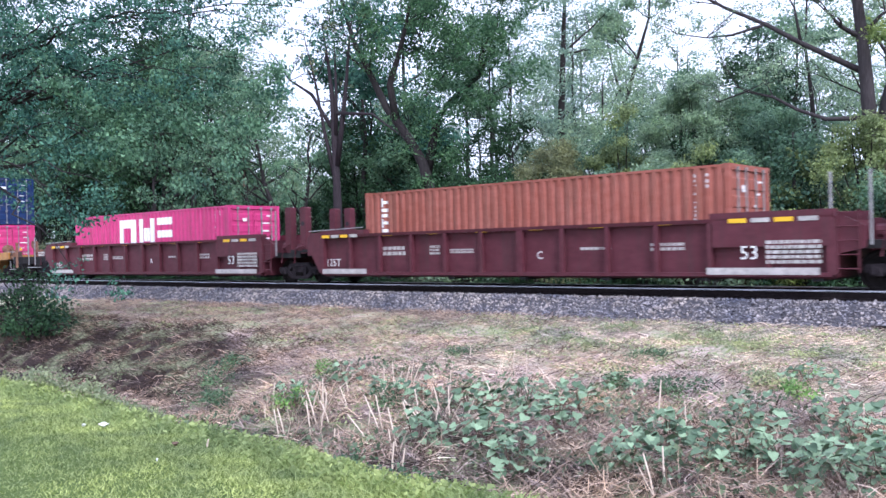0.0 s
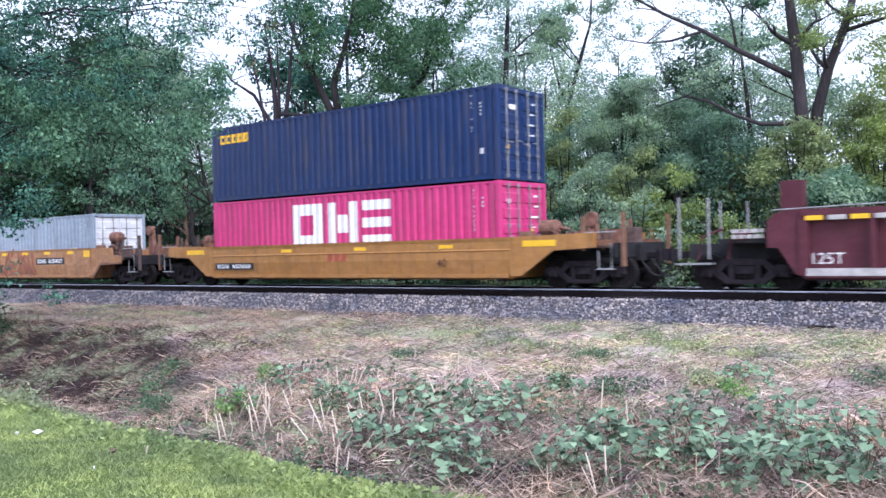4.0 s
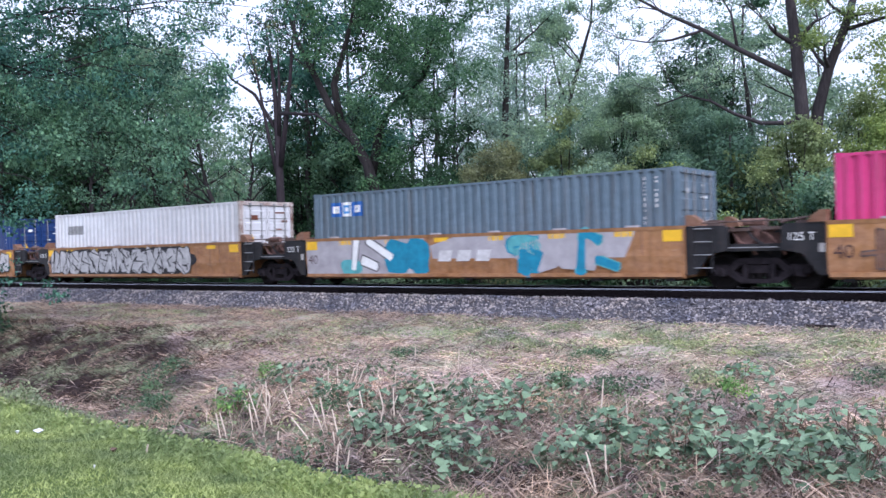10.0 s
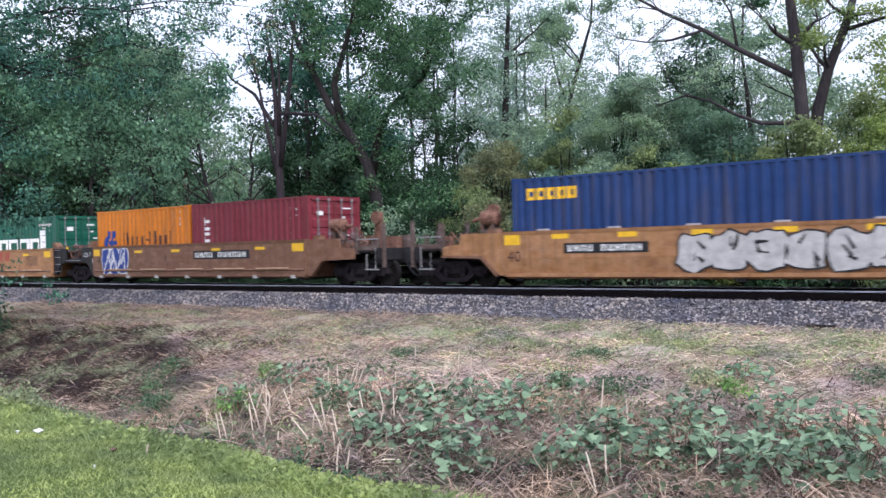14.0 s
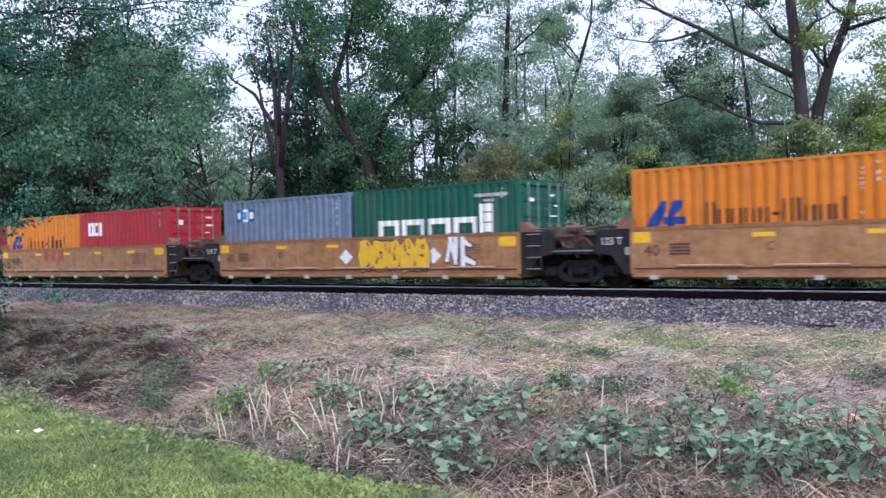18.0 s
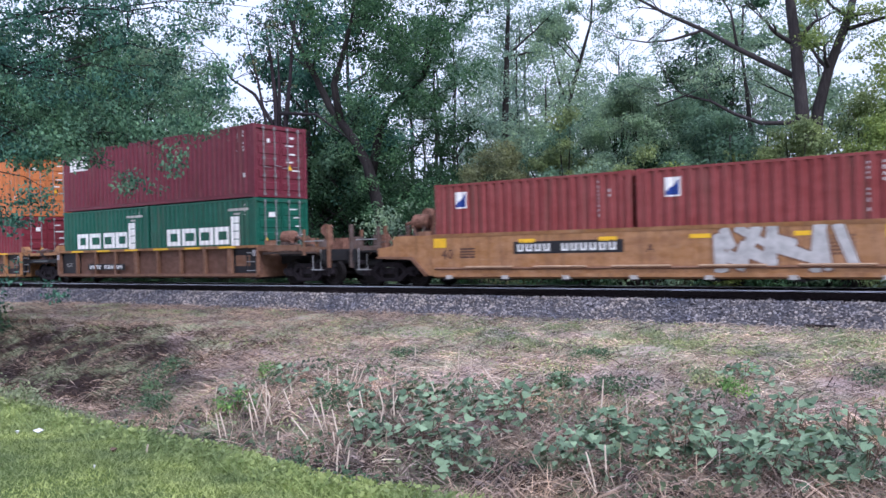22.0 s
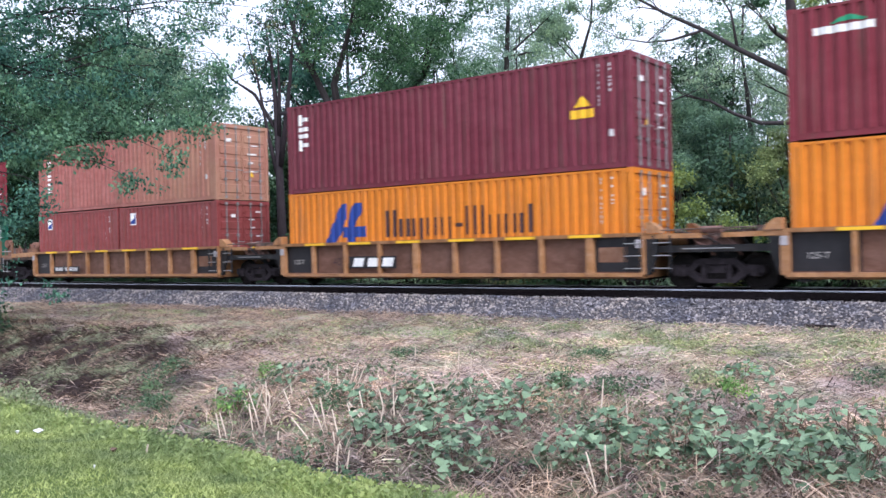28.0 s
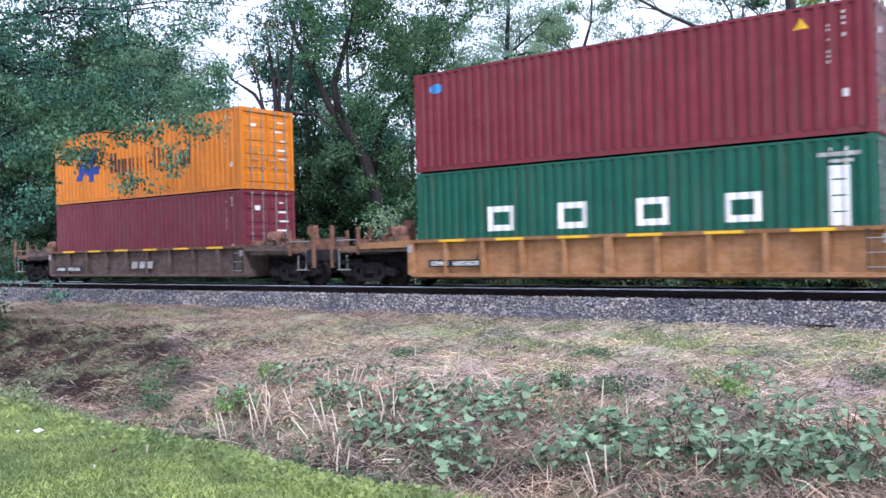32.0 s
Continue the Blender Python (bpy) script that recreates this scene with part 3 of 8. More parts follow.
def decal(parent, name, mat, length, shapes, label="", lift=0.004):
    """Painted marks on the near side sheet, following its waves. Shapes: x0, x1 and the lower and upper z at both, from the left end."""
    br = wave(0, length - 0.36)
    bm = bmesh.new()
    for x0, x1, b0, t0, b1, t1 in shapes:
        cuts = [x0] + [x + 0.18 for x, _ in br if x0 < x + 0.18 < x1] + [x1]
        lo, hi = [], []
        for x in cuts:
            k = (x - x0) / max(1e-9, x1 - x0)
            y = -HALF + 0.012 - lift + depth_at(br, min(max(x - 0.18, 0), length - 0.36))
            lo.append(bm.verts.new((x - length / 2, y, b0 + (b1 - b0) * k)))
            hi.append(bm.verts.new((x - length / 2, y, t0 + (t1 - t0) * k)))
        for i in range(len(cuts) - 1):
            bm.faces.new((lo[i], lo[i + 1], hi[i + 1], hi[i]))
    return part(name, bm, mat, parent, label)


def rect(x0, x1, z0, z1):
    return (x0, x1, z0, z1, z0, z1)


def frame_block(x0, x1, z0, z1, t):
    return [rect(x0, x0 + t, z0, z1), rect(x1 - t, x1, z0, z1), rect(x0 + t, x1 - t, z0, z0 + t), rect(x0 + t, x1 - t, z1 - t, z1)]


def word_blocks(x, z, size, pattern, wide=1.0):
    """A trade name as plain upright bars, two for each sign: tall, short or hanging."""
    out, t = [], size * 0.135
    for s in pattern:
        w = size * (0.14 if s == "i" else 0.28 if s == "-" else 0.42) * wide
        lo, hi = {"-": (0.28, 0.42), "T": (0, 1), "i": (0, 1), "d": (0, 0.95), "g": (-0.22, 0.66)}.get(s, (0, 0.66))
        if s in "-i":
            one = [rect(x, x + w, z + lo * size, z + hi * size)]
        else:
            one = [rect(x, x + t, z + max(0, lo) * size, z + (hi if s == "T" else min(hi, 0.66)) * size), rect(x + w - t, x + w, z + lo * size, z + hi * size)]
        out.append(one)
        x += w + size * 0.13 * wide
    return out


def column_marks(length, height, seed):
    """Two upright columns of small white marks near the door end."""
    rnd = random.Random(seed)
    out = []
    for cx, z0, z1 in ((length - 0.92, height * rnd.uniform(0.45, 0.62), height * 0.92), (length - 0.60, height * rnd.uniform(0.62, 0.8), height * 0.92)):
        z = z1
        while z > z0:
            hgt = rnd.uniform(0.035, 0.09)
            if rnd.random() < 0.75:
                out.append(rect(cx, cx + 0.055, z - hgt, z))
            z -= hgt + rnd.uniform(0.03, 0.07)
    out.append(rect(length - 0.62, length - 0.50, height * 0.28, height * 0.34))
    return out


def sail_mark(x, z, s, w):
    """Two leaning blue panels with a notch below: the shipping line's plain device."""
    q = lambda a, b, c0, c1, d0, d1: (x + a * w, x + b * w, z + c0 * s, z + c1 * s, z + d0 * s, z + d1 * s)
    return [q(0, 0.24, 0.0, 0.10, 0.0, 0.66), q(0.24, 0.40, 0.0, 0.66, 0.30, 1.0), q(0.40, 0.52, 0.30, 1.0, 0.62, 1.0), q(0.54, 0.70, 0.28, 0.52, 0.42, 1.0), q(0.70, 0.92, 0.42, 1.0, 0.80, 1.0), q(0.44, 1.0, 0.16, 0.42, 0.16, 0.42), q(0.52, 0.72, -0.06, 0.2, -0.06, 0.2)]


TRAIN = []   # (thing, place along the train of its origin, height)
SERIAL = [0]


def container(right, z, length, height, mat, label, marks=(), door=W_INK, seed=None, doors=None):
    """A container whose door end stands at `right` along the train, with its floor at z."""
    SERIAL[0] += 1
    seed = SERIAL[0] if seed is None else seed
    box_ = thing("shipping_container", label, "shipping container", "containers on the train")
    last = None
    for name, me, sub, lab in shell(length, height, mat):
        ob = part(name, me, None, last if sub else box_)
        if name == "door":
            last = ob
    for i, (name, m, shapes, lab) in enumerate(marks):
        for one in (shapes if isinstance(shapes[0], list) else [shapes]):
            decal(box_, name, m, length, one, lab, 0.004 + 0.003 * i)
    decal(box_, "number_marking", PALE_INK if mat is not WHITE else SILVER, length, column_marks(length, height, seed), "columns of small white marks")["kind"] = "stuff"
    rnd = random.Random(seed * 7)
    h = length / 2
    bm = bmesh.new()
    for y0, y1, rows in ((0.22, 0.95, 5), (-0.85, -0.3, 1)):
        for i in range(rows):
            a = height * 0.86 - i * height * 0.115 - (0 if y0 > 0 else height * 0.05)
            w = rnd.uniform(0.2, 0.6) * (y1 - y0)
            hh = rnd.uniform(0.035, 0.07) if y0 > 0 else rnd.uniform(0.10, 0.2)
            o = rnd.uniform(0, y1 - y0 - w)
            vs = [bm.verts.new((h - 0.018, y, zz)) for y, zz in ((y0 + o, a - hh), (y0 + o + w, a - hh), (y0 + o + w, a), (y0 + o, a))]
            bm.faces.new(vs)
    part("door_marking", bm, door, box_, "white plates and rows of small marks on the doors")["kind"] = "stuff"
    bm = bmesh.new()
    yy = rnd.choice((-0.85, -0.4, 0.3))
    zz = height * rnd.uniform(0.3, 0.5)
    bm.faces.new([bm.verts.new((h - 0.017, y, q)) for y, q in ((yy, zz), (yy + 0.22, zz), (yy + 0.11, zz + 0.2))])
    part("warning_label", bm, Y_INK, box_, "yellow warning triangle")
    if doors:
        for ob in box_.children:
            if ob.name.split(".")[0] == "door":
                ob.data = ob.data.copy()
                ob.data.materials[0] = doors
    if mat is WHITE:
        ends = [ob for ob in box_.children if ob.name.split(".")[0] in ("corner_post", "corner_casting", "door_header", "door_sill")]
        for ob in ends:
            if max(v.co.x for v in ob.data.vertices) > h - 0.2:
                ob.data = ob.data.copy()
                ob.data.materials[0] = WHITE_RUSTY
    TRAIN.append((box_, right - length / 2, z))
    return box_


L40, L20 = 12.192, 6.058
STD, TALL = 2.591, 2.87
FLOOR = 0.345


def pink_marks(h):
    z0, z1, t = 0.94, 2.30, 0.36
    s = [frame_block(4.05, 5.38, z0, z1, t), [rect(5.62, 5.98, z0, z1), rect(6.58, 6.94, z0, z1), rect(6.08, 6.48, z0 + 0.4, z1 - 0.4)], [rect(7.12, 8.28, a, a + 0.30) for a in (z0, (z0 + z1) / 2 - 0.15, z1 - 0.30)]] 
    return [("company_block", W_INK, s, "big white block shape")]


def orange_marks(length, h, ink=D_INK):
    if length > 10:
        return [("sail_device", B_INK, sail_mark(1.66, 0.92, 1.25, 1.7), "blue leaning device"), ("company_block", ink, word_blocks(4.18, 1.08, 0.80, "Togog-Tigod", 1.16), "dark block")]
    return [("sail_device", B_INK, sail_mark(0.34, 1.12, 0.66, 1.02), "blue leaning device"), ("company_block", ink, word_blocks(1.82, 1.20, 0.50, "Togog-Tigod", 1.10), "dark block")]


def green_marks(length, h, low=True):
    if length > 10:
        sh = [frame_block(x, x + 0.84, 1.13, 1.80, 0.16) for x in (2.47, 4.66, 6.84, 9.0)]
        x0, p0, p1 = 11.24, 0.98, 2.25
    else:
        sh = [frame_block(x, x + 0.82, 1.02, 1.64, 0.16) for x in (1.0, 1.94, 2.88, 3.82)]
        x0, p0, p1 = 4.74, 0.95, 1.98
    tall = [rect(x0, x0 + 0.44, p0, p1)]
    ts = [rect(x0 + 0.08, x0 + 0.36, p0 + (p1 - p0) * (0.22 + 0.27 * i), p0 + (p1 - p0) * (0.22 + 0.27 * i) + 0.03) for i in range(3)]
    top = [rect(x0 - 0.2, min(length - 0.3, x0 + 0.9), h - 0.42, h - 0.33), rect(x0 + 0.1, x0 + 0.5, h - 0.56, h - 0.49)]
    return [("company_block", W_INK, sh, "white hollow block"), ("stripe_panel", W_INK, tall, "tall white panel"), ("stripe", GREEN, [[q] for q in ts], ""), ("small_mark", P_INK, [[q] for q in top], "")]


def grey_marks(h, x=0.80, w=0.435, z=1.84):
    u = z + 0.44
    return [("logo_panel", M_INK, [[rect(x, x + w, z, u)], [rect(x + 2 * w, x + 3 * w, z, u)]], "blue square"), ("logo_square", W_INK, [rect(x + w + 0.005, x + 2 * w - 0.005, z, u)], "white square"),
            ("logo_block", W_INK, [frame_block(x + 0.09, x + w - 0.07, z + 0.11, u - 0.11, 0.09), frame_block(x + 2 * w + 0.09, x + 3 * w - 0.09, z + 0.11, u - 0.11, 0.08)], ""), ("logo_ring", S_INK, frame_block(x + w + 0.10, x + 2 * w - 0.10, z + 0.09, u - 0.09, 0.07), "")]


def seaco_marks(h):
    return [("company_block", Y_INK, [frame_block(0.46 + i * 0.305, 0.46 + i * 0.305 + 0.265, 1.99, 2.30, 0.085) for i in range(5)], "yellow block")]


def column_name(h, x, n, mat=W_INK, top=2.5, size=0.28):
    sh = []
    for i in range(n):
        z1 = top - i * size * 1.08
        sh.append([rect(x, x + size, z1 - size * 0.92, z1 - size * 0.58), rect(x, x + size, z1 - size * 0.36, z1)] if i % 2 else [rect(x, x + size * 0.3, z1 - size * 0.92, z1), rect(x + size * 0.3, x + size, z1 - size * 0.6, z1 - size * 0.28)])
    return [("upright_block", mat, sh, "white block in an upright row")]


def square_logo(length, h):
    return [("logo_plate", W_INK, [rect(0.70, 1.12, 1.88, 2.34)], "white square"), ("logo_field", B_INK, [(0.75, 1.08, 1.92, 2.0, 1.92, 2.28)], "blue slanted field")]


def load_train():
    c = container
    S = dict(A=143.314, B=123.648, C=101.705, D=81.753, E=65.991, F=50.363, G=34.587, H=18.925, I=-1.045, K=-16.547, L=-32.017, M=-47.51, N=-62.897,
             O=-82.871, P=-98.725, Q=-114.568, S=-130.431, T=-146.338, U=-166.322, V=-186.243)
    lo = FLOOR + 0.03
    c(S["A"], lo, L40, STD, RUSTRED, "rust-red forty foot steel container in a maroon well car", column_name(STD, 0.72, 6, W_INK, 2.38, 0.30))
    c(S["B"], lo, L40, STD, PINK, "magenta pink forty foot container with white block lettering", pink_marks(STD))
    c(S["C"], lo, L40, STD, PINK, "magenta pink container carrying a dark blue one", pink_marks(STD))
    c(S["C"], lo + STD + 0.03, L40, STD, BLUE, "dark blue forty foot container stacked on a pink one", seaco_marks(STD))
    c(S["D"], FLOOR, L40, STD, GREY, "pale grey forty foot container with white doors", grey_marks(STD), doors=WHITE)
    c(S["E"], FLOOR, L40, STD, PINK, "magenta pink forty foot container in a sprayed yellow car", pink_marks(STD))
    c(S["F"], FLOOR, L40, STD, SLATE, "slate grey forty foot container with a blue and white logo", grey_marks(STD, 0.76))
    c(S["G"], FLOOR, L40, STD, WHITE, "white forty foot container with rusty door posts", [("grey_plate", GALV, [rect(0.95, 2.2, 0.66 * STD, 0.66 * STD + 0.36)], "bare grey patch")], RUST)
    c(S["H"], FLOOR, L40, STD, BLUE_OLD, "bright blue forty foot container with yellow block lettering", seaco_marks(STD))
    m20 = L40 - L20 + 0.07
    c(S["I"], FLOOR, L20, STD, MAROON_B, "maroon twenty foot container with white upright lettering", column_name(STD, 0.65, 3, W_INK, 2.08, 0.32))
    c(S["I"] - m20, FLOOR, L20, STD, ORANGE, "orange twenty foot container with a blue device", orange_marks(L20, STD))
    c(S["K"], FLOOR, L20, STD, GREEN, "dark green twenty foot container with white lettering", green_marks(L20, STD))
    c(S["K"] - m20, FLOOR, L20, STD, ORANGE, "orange twenty foot container beside a green one", orange_marks(L20, STD))
    c(S["L"], FLOOR, L20, STD, GREEN, "dark green twenty foot container beside a blue-grey one", green_marks(L20, STD))
    c(S["L"] - m20, FLOOR, L20, STD, BLUEGREY, "blue-grey twenty foot container with a white logo", grey_marks(STD, 0.6, 0.33))
    c(S["M"], FLOOR, L20, STD, RED, "bright red twenty foot container with a white block name", [("company_block", W_INK, [frame_block(0.57, 0.94, 1.62, 2.15, 0.12), frame_block(0.98, 1.34, 1.62, 2.15, 0.12), [rect(1.38, 1.5, 1.62, 2.15)]], "white block shape")])
    c(S["M"] - m20, FLOOR, L20, STD, ORANGE, "orange twenty foot container beside a red one", orange_marks(L20, STD))
    c(S["N"], FLOOR, L20, STD, BRICK, "brick red twenty foot container with a blue and white square", square_logo(L20, STD))
    c(S["N"] - m20, FLOOR, L20, STD, BRICK, "brick red twenty foot container with a blue and white square", square_logo(L20, STD))
    b = 3.015 - STD
    c(S["O"], b, L20, STD, GREEN, "dark green twenty foot container under a maroon one", green_marks(L20, STD))
    c(S["O"] - m20, b, L20, STD, GREEN, "dark green twenty foot container under a maroon one", green_marks(L20, STD))
    c(S["O"], 3.03, L40, 2.51, MAROON, "maroon forty foot container stacked on two green ones", [("white_placard", W_INK, [rect(0.49, 1.78, 1.66, 2.27)], "white placard with faint marks"), ("placard_mark", P_INK, [[rect(0.6, 1.66, 1.74 + i * 0.12, 1.79 + i * 0.12)] for i in range(4)], "")])
    c(S["P"], b, L20, STD, MAROON_B, "maroon twenty foot container under an orange one", column_name(STD, 0.60, 3, W_INK, 2.08, 0.32))
    c(S["P"] - m20, b, L20, STD, ORANGE_OLD, "faded orange twenty foot container with rust patches", orange_marks(L20, STD) + [("rust_patch", RUST, [[rect(2.6, 2.88, 1.85, 2.1)], [rect(3.25, 3.6, 1.35, 1.95)]], "rust-brown patches")])
    c(S["P"], 3.03, L40, 2.75, ORANGE_OLD, "faded orange forty foot container stacked on two smaller ones", orange_marks(L40, 2.75) + [("diamond_mark", K_INK, [(7.0, 7.16, 0.42, 0.42, 0.26, 0.58), (7.16, 7.32, 0.26, 0.58, 0.42, 0.42)], "small dark diamond")])
    c(S["Q"], b - 0.05, L40, TALL, ORANGE, "orange forty foot container under a maroon one", orange_marks(L40, TALL))
    c(S["Q"], b + TALL - 0.03, L40, 2.86, MAROON_B, "maroon forty foot container with a small green and white logo", [("logo_bar", W_INK, [rect(0.55, 1.75, 2.22, 2.38)], ""), ("logo_arc", G_INK, [(0.9, 1.25, 2.41, 2.45, 2.45, 2.58), (1.25, 1.6, 2.45, 2.58, 2.41, 2.45)], "")])
    c(S["S"], b - 0.01, L40, STD, ORANGE, "orange forty foot container under a maroon one", orange_marks(L40, STD))
    c(S["S"], 3.0, L40, 2.86, MAROON, "maroon forty foot container with white upright lettering", column_name(2.86, 0.54, 3, W_INK, 2.55, 0.38) + [("yellow_sign", Y_INK, [(10.6, 10.83, 1.62, 1.66, 1.62, 1.9), (10.83, 11.06, 1.62, 1.9, 1.62, 1.66), rect(10.5, 11.15, 1.33, 1.55)], "yellow warning sign")])
    c(S["T"], b + 0.015, L20, STD, BRICK, "brick red twenty foot container under a bleached one", square_logo(L20, STD))
    c(S["T"] - m20, b + 0.015, L20, STD, BRICK, "brick red twenty foot container under a bleached one", square_logo(L20, STD))
    c(S["T"], 3.045, L40, 2.75, TANRED, "sun-bleached brownish red forty foot container, stacked", column_name(2.75, 0.66, 6, W_INK, 2.5, 0.265))
    c(S["U"], 3.30 - TALL, L40, TALL, GREEN, "dark green forty foot container with widely spaced white blocks", green_marks(L40, TALL))
    c(S["U"], 3.32, L40, 2.84, MAROON_B, "maroon forty foot container with a light blue disc", [("blue_disc", S_INK, [(0.55, 0.70, 2.30, 2.42, 2.22, 2.50), (0.70, 0.85, 2.22, 2.50, 2.22, 2.50), (0.85, 1.0, 2.22, 2.50, 2.30, 2.42)], "light blue disc"), ("yellow_sign", Y_INK, [(10.6, 10.75, 2.35, 2.38, 2.35, 2.6), (10.75, 10.9, 2.35, 2.6, 2.35, 2.38)], "")])
    c(S["V"], 3.33 - TALL, L40, TALL, MAROON, "maroon forty foot container under an orange one")
    c(S["V"], 3.35, L40, 2.85, ORANGE, "orange forty foot container stacked on a maroon one", orange_marks(L40, 2.85))
    return S


PLACE = load_train()

# ---- well cars ----
WIDE = 1.49   # half width over the side sills
WHEEL_R = 0.43
AXLE = 0.89
ROLLING = ([], [])


def wheelset_mesh():
    bm = bmesh.new()
    for s in (-1, 1):
        prof = [(0.64, 0.09), (0.655, 0.20), (0.69, 0.33), (0.665, 0.36), (0.665, 0.455), (0.70, 0.46), (0.72, WHEEL_R), (0.81, WHEEL_R - 0.006), (0.815, 0.36), (0.78, 0.34), (0.77, 0.17), (0.82, 0.15), (0.83, 0.08)]
        n = 28
        rings = [[bm.verts.new((r * math.cos(2 * math.pi * k / n), s * y, r * math.sin(2 * math.pi * k / n))) for k in range(n)] for y, r in prof]
        for a, b in zip(rings, rings[1:]):
            for k in range(n):
                j = (k + 1) % n
                bm.faces.new((a[k], b[k], b[j], a[j]) if s > 0 else (a[k], a[j], b[j], b[k]))
        bm.faces.new(rings[-1] if s < 0 else rings[-1][::-1])
    tube(bm, [(0, -1.06, 0), (0, 1.06, 0)], 0.075, 10)
    for s in (-1, 1):
        for k in range(3):
            a = k * 2.094
            box(bm, 0.055 * math.cos(a) - 0.014, 0.055 * math.cos(a) + 0.014, s * 1.06 - 0.02, s * 1.06 + 0.02, 0.055 * math.sin(a) - 0.014, 0.055 * math.sin(a) + 0.014)
    me = bpy.data.meshes.new("wheelset")
    bm.to_mesh(me)
    bm.free()
    me.materials.append(WHEEL)
    return me


WHEELSET = wheelset_mesh()


def truck_meshes():
    out = {}
    # cast side frame with two window openings, seen from the side
    for s in (-1, 1):
        bm = bmesh.new()
        y0, y1 = (-1.10, -0.93) if s < 0 else (0.93, 1.10)
        for quad in ([(-1.12, 0.40), (-0.66, 0.40), (-0.70, 0.60), (-1.10, 0.58)], [(0.66, 0.40), (1.12, 0.40), (1.10, 0.58), (0.70, 0.60)],
                     [(-0.75, 0.48), (-0.55, 0.44), (-0.40, 0.60), (0.40, 0.60), (0.55, 0.44), (0.75, 0.48), (0.46, 0.74), (-0.46, 0.74)],
                     [(-0.75, 0.50), (-0.72, 0.38), (-0.42, 0.17), (-0.30, 0.24), (-0.60, 0.50)], [(0.72, 0.38), (0.75, 0.50), (0.60, 0.50), (0.30, 0.24), (0.42, 0.17)],
                     [(-0.42, 0.17), (0.42, 0.17), (0.36, 0.27), (-0.36, 0.27)], [(-0.36, 0.25), (-0.24, 0.25), (-0.24, 0.62), (-0.36, 0.62)], [(0.24, 0.25), (0.36, 0.25), (0.36, 0.62), (0.24, 0.62)]):
            prism_y(bm, quad, y0, y1)
        me = bpy.data.meshes.new("side_frame")
        bm.to_mesh(me)
        bm.free()
        me.materials.append(STEEL)
        out["side_frame" if s < 0 else "side_frame_far"] = me
    bm = bmesh.new()
    box(bm, -0.22, 0.22, -1.08, 1.08, 0.40, 0.58)
    tube(bm, [(0, 0, 0.55), (0, 0, 0.72)], 0.2, 12)
    me = bpy.data.meshes.new("bolster")
    bm.to_mesh(me)
    bm.free()
    me.materials.append(STEEL)
    out["bolster"] = me
    bm = bmesh.new()
    for s in (-1, 1):
        for dx in (-0.15, 0, 0.15):
            pts = [(dx + 0.055 * math.cos(a * 1.05), s * 1.0 + 0.055 * math.sin(a * 1.05), 0.27 + a * 0.0058) for a in range(0, 25)]
            tube(bm, pts, 0.017, 4)
    me = bpy.data.meshes.new("spring")
    bm.to_mesh(me)
    bm.free()
    me.materials.append(WHEEL)
    out["spring"] = me
    bm = bmesh.new()
    for s in (-1, 1):
        for e in (-1, 1):
            cbox(bm, e * AXLE - 0.13, e * AXLE + 0.13, s * 1.02 - 0.11, s * 1.02 + 0.11, 0.33, 0.53, 0.04)
            tube(bm, [(e * AXLE, s * 1.10, 0.43), (e * AXLE, s * 1.17, 0.43)], 0.085, 10)
    me = bpy.data.meshes.new("bearing")
    bm.to_mesh(me)
    bm.free()
    me.materials.append(STEEL)
    out["bearing"] = me
    bm = bmesh.new()
    for e in (-1, 1):
        box(bm, e * 0.40 - 0.05, e * 0.40 + 0.05, -0.9, 0.9, 0.36, 0.46)
        for s in (-1, 1):
            box(bm, e * 0.44 - 0.03, e * 0.44 + 0.03, s * 0.76 - 0.05, s * 0.76 + 0.05, 0.30, 0.56)
    me = bpy.data.meshes.new("brake_beam")
    bm.to_mesh(me)
    bm.free()
    me.materials.append(STEEL)
    out["brake_beam"] = me
    return out


TRUCK = truck_meshes()


def truck(parent, x):
    t = part("truck", TRUCK["bolster"], None, parent, "grimy black two-axle bogie")
    t.location.x = x
    for k in ("side_frame", "side_frame_far", "spring", "bearing", "brake_beam"):
        piece = part("side_frame" if k == "side_frame_far" else k, TRUCK[k], None, t)
        if k in ("spring", "bearing", "brake_beam"):
            piece["kind"] = "stuff"
    for i, e in enumerate((-1, 1)):
        w = part("wheelset", WHEELSET, None, t, "dark steel wheels with a worn tread")
        w.location = (e * AXLE, 0, WHEEL_R)
        ROLLING[i].append(w)


def coupler(parent, x, d):
    """A knuckle coupler that reaches out from x in the direction d."""
    bm = bmesh.new()
    box(bm, min(x, x + d * 0.65), max(x, x + d * 0.65), -0.09, 0.09, 0.76, 0.92)
    prism_y(bm, [(x + d * 0.6, 0.70), (x + d * 0.98, 0.72), (x + d * 0.98, 0.98), (x + d * 0.6, 1.0)][::(1 if d > 0 else -1)], -0.17, 0.17)
    tube(bm, [(x + d * 0.86, -0.16, 0.66), (x + d * 0.86, -0.16, 1.04)], 0.06, 8)
    part("coupler", bm, STEEL, parent, "rusty knuckle coupler")
    bm = bmesh.new()
    pts = [(x + d * (0.1 + 0.9 * k / 8), -0.32, 0.74 - 0.42 * math.sin(math.pi * k / 8)) for k in range(9)]
    tube(bm, pts, 0.028, 6)
    part("air_hose", bm, BLACK, parent, "black rubber air hose")


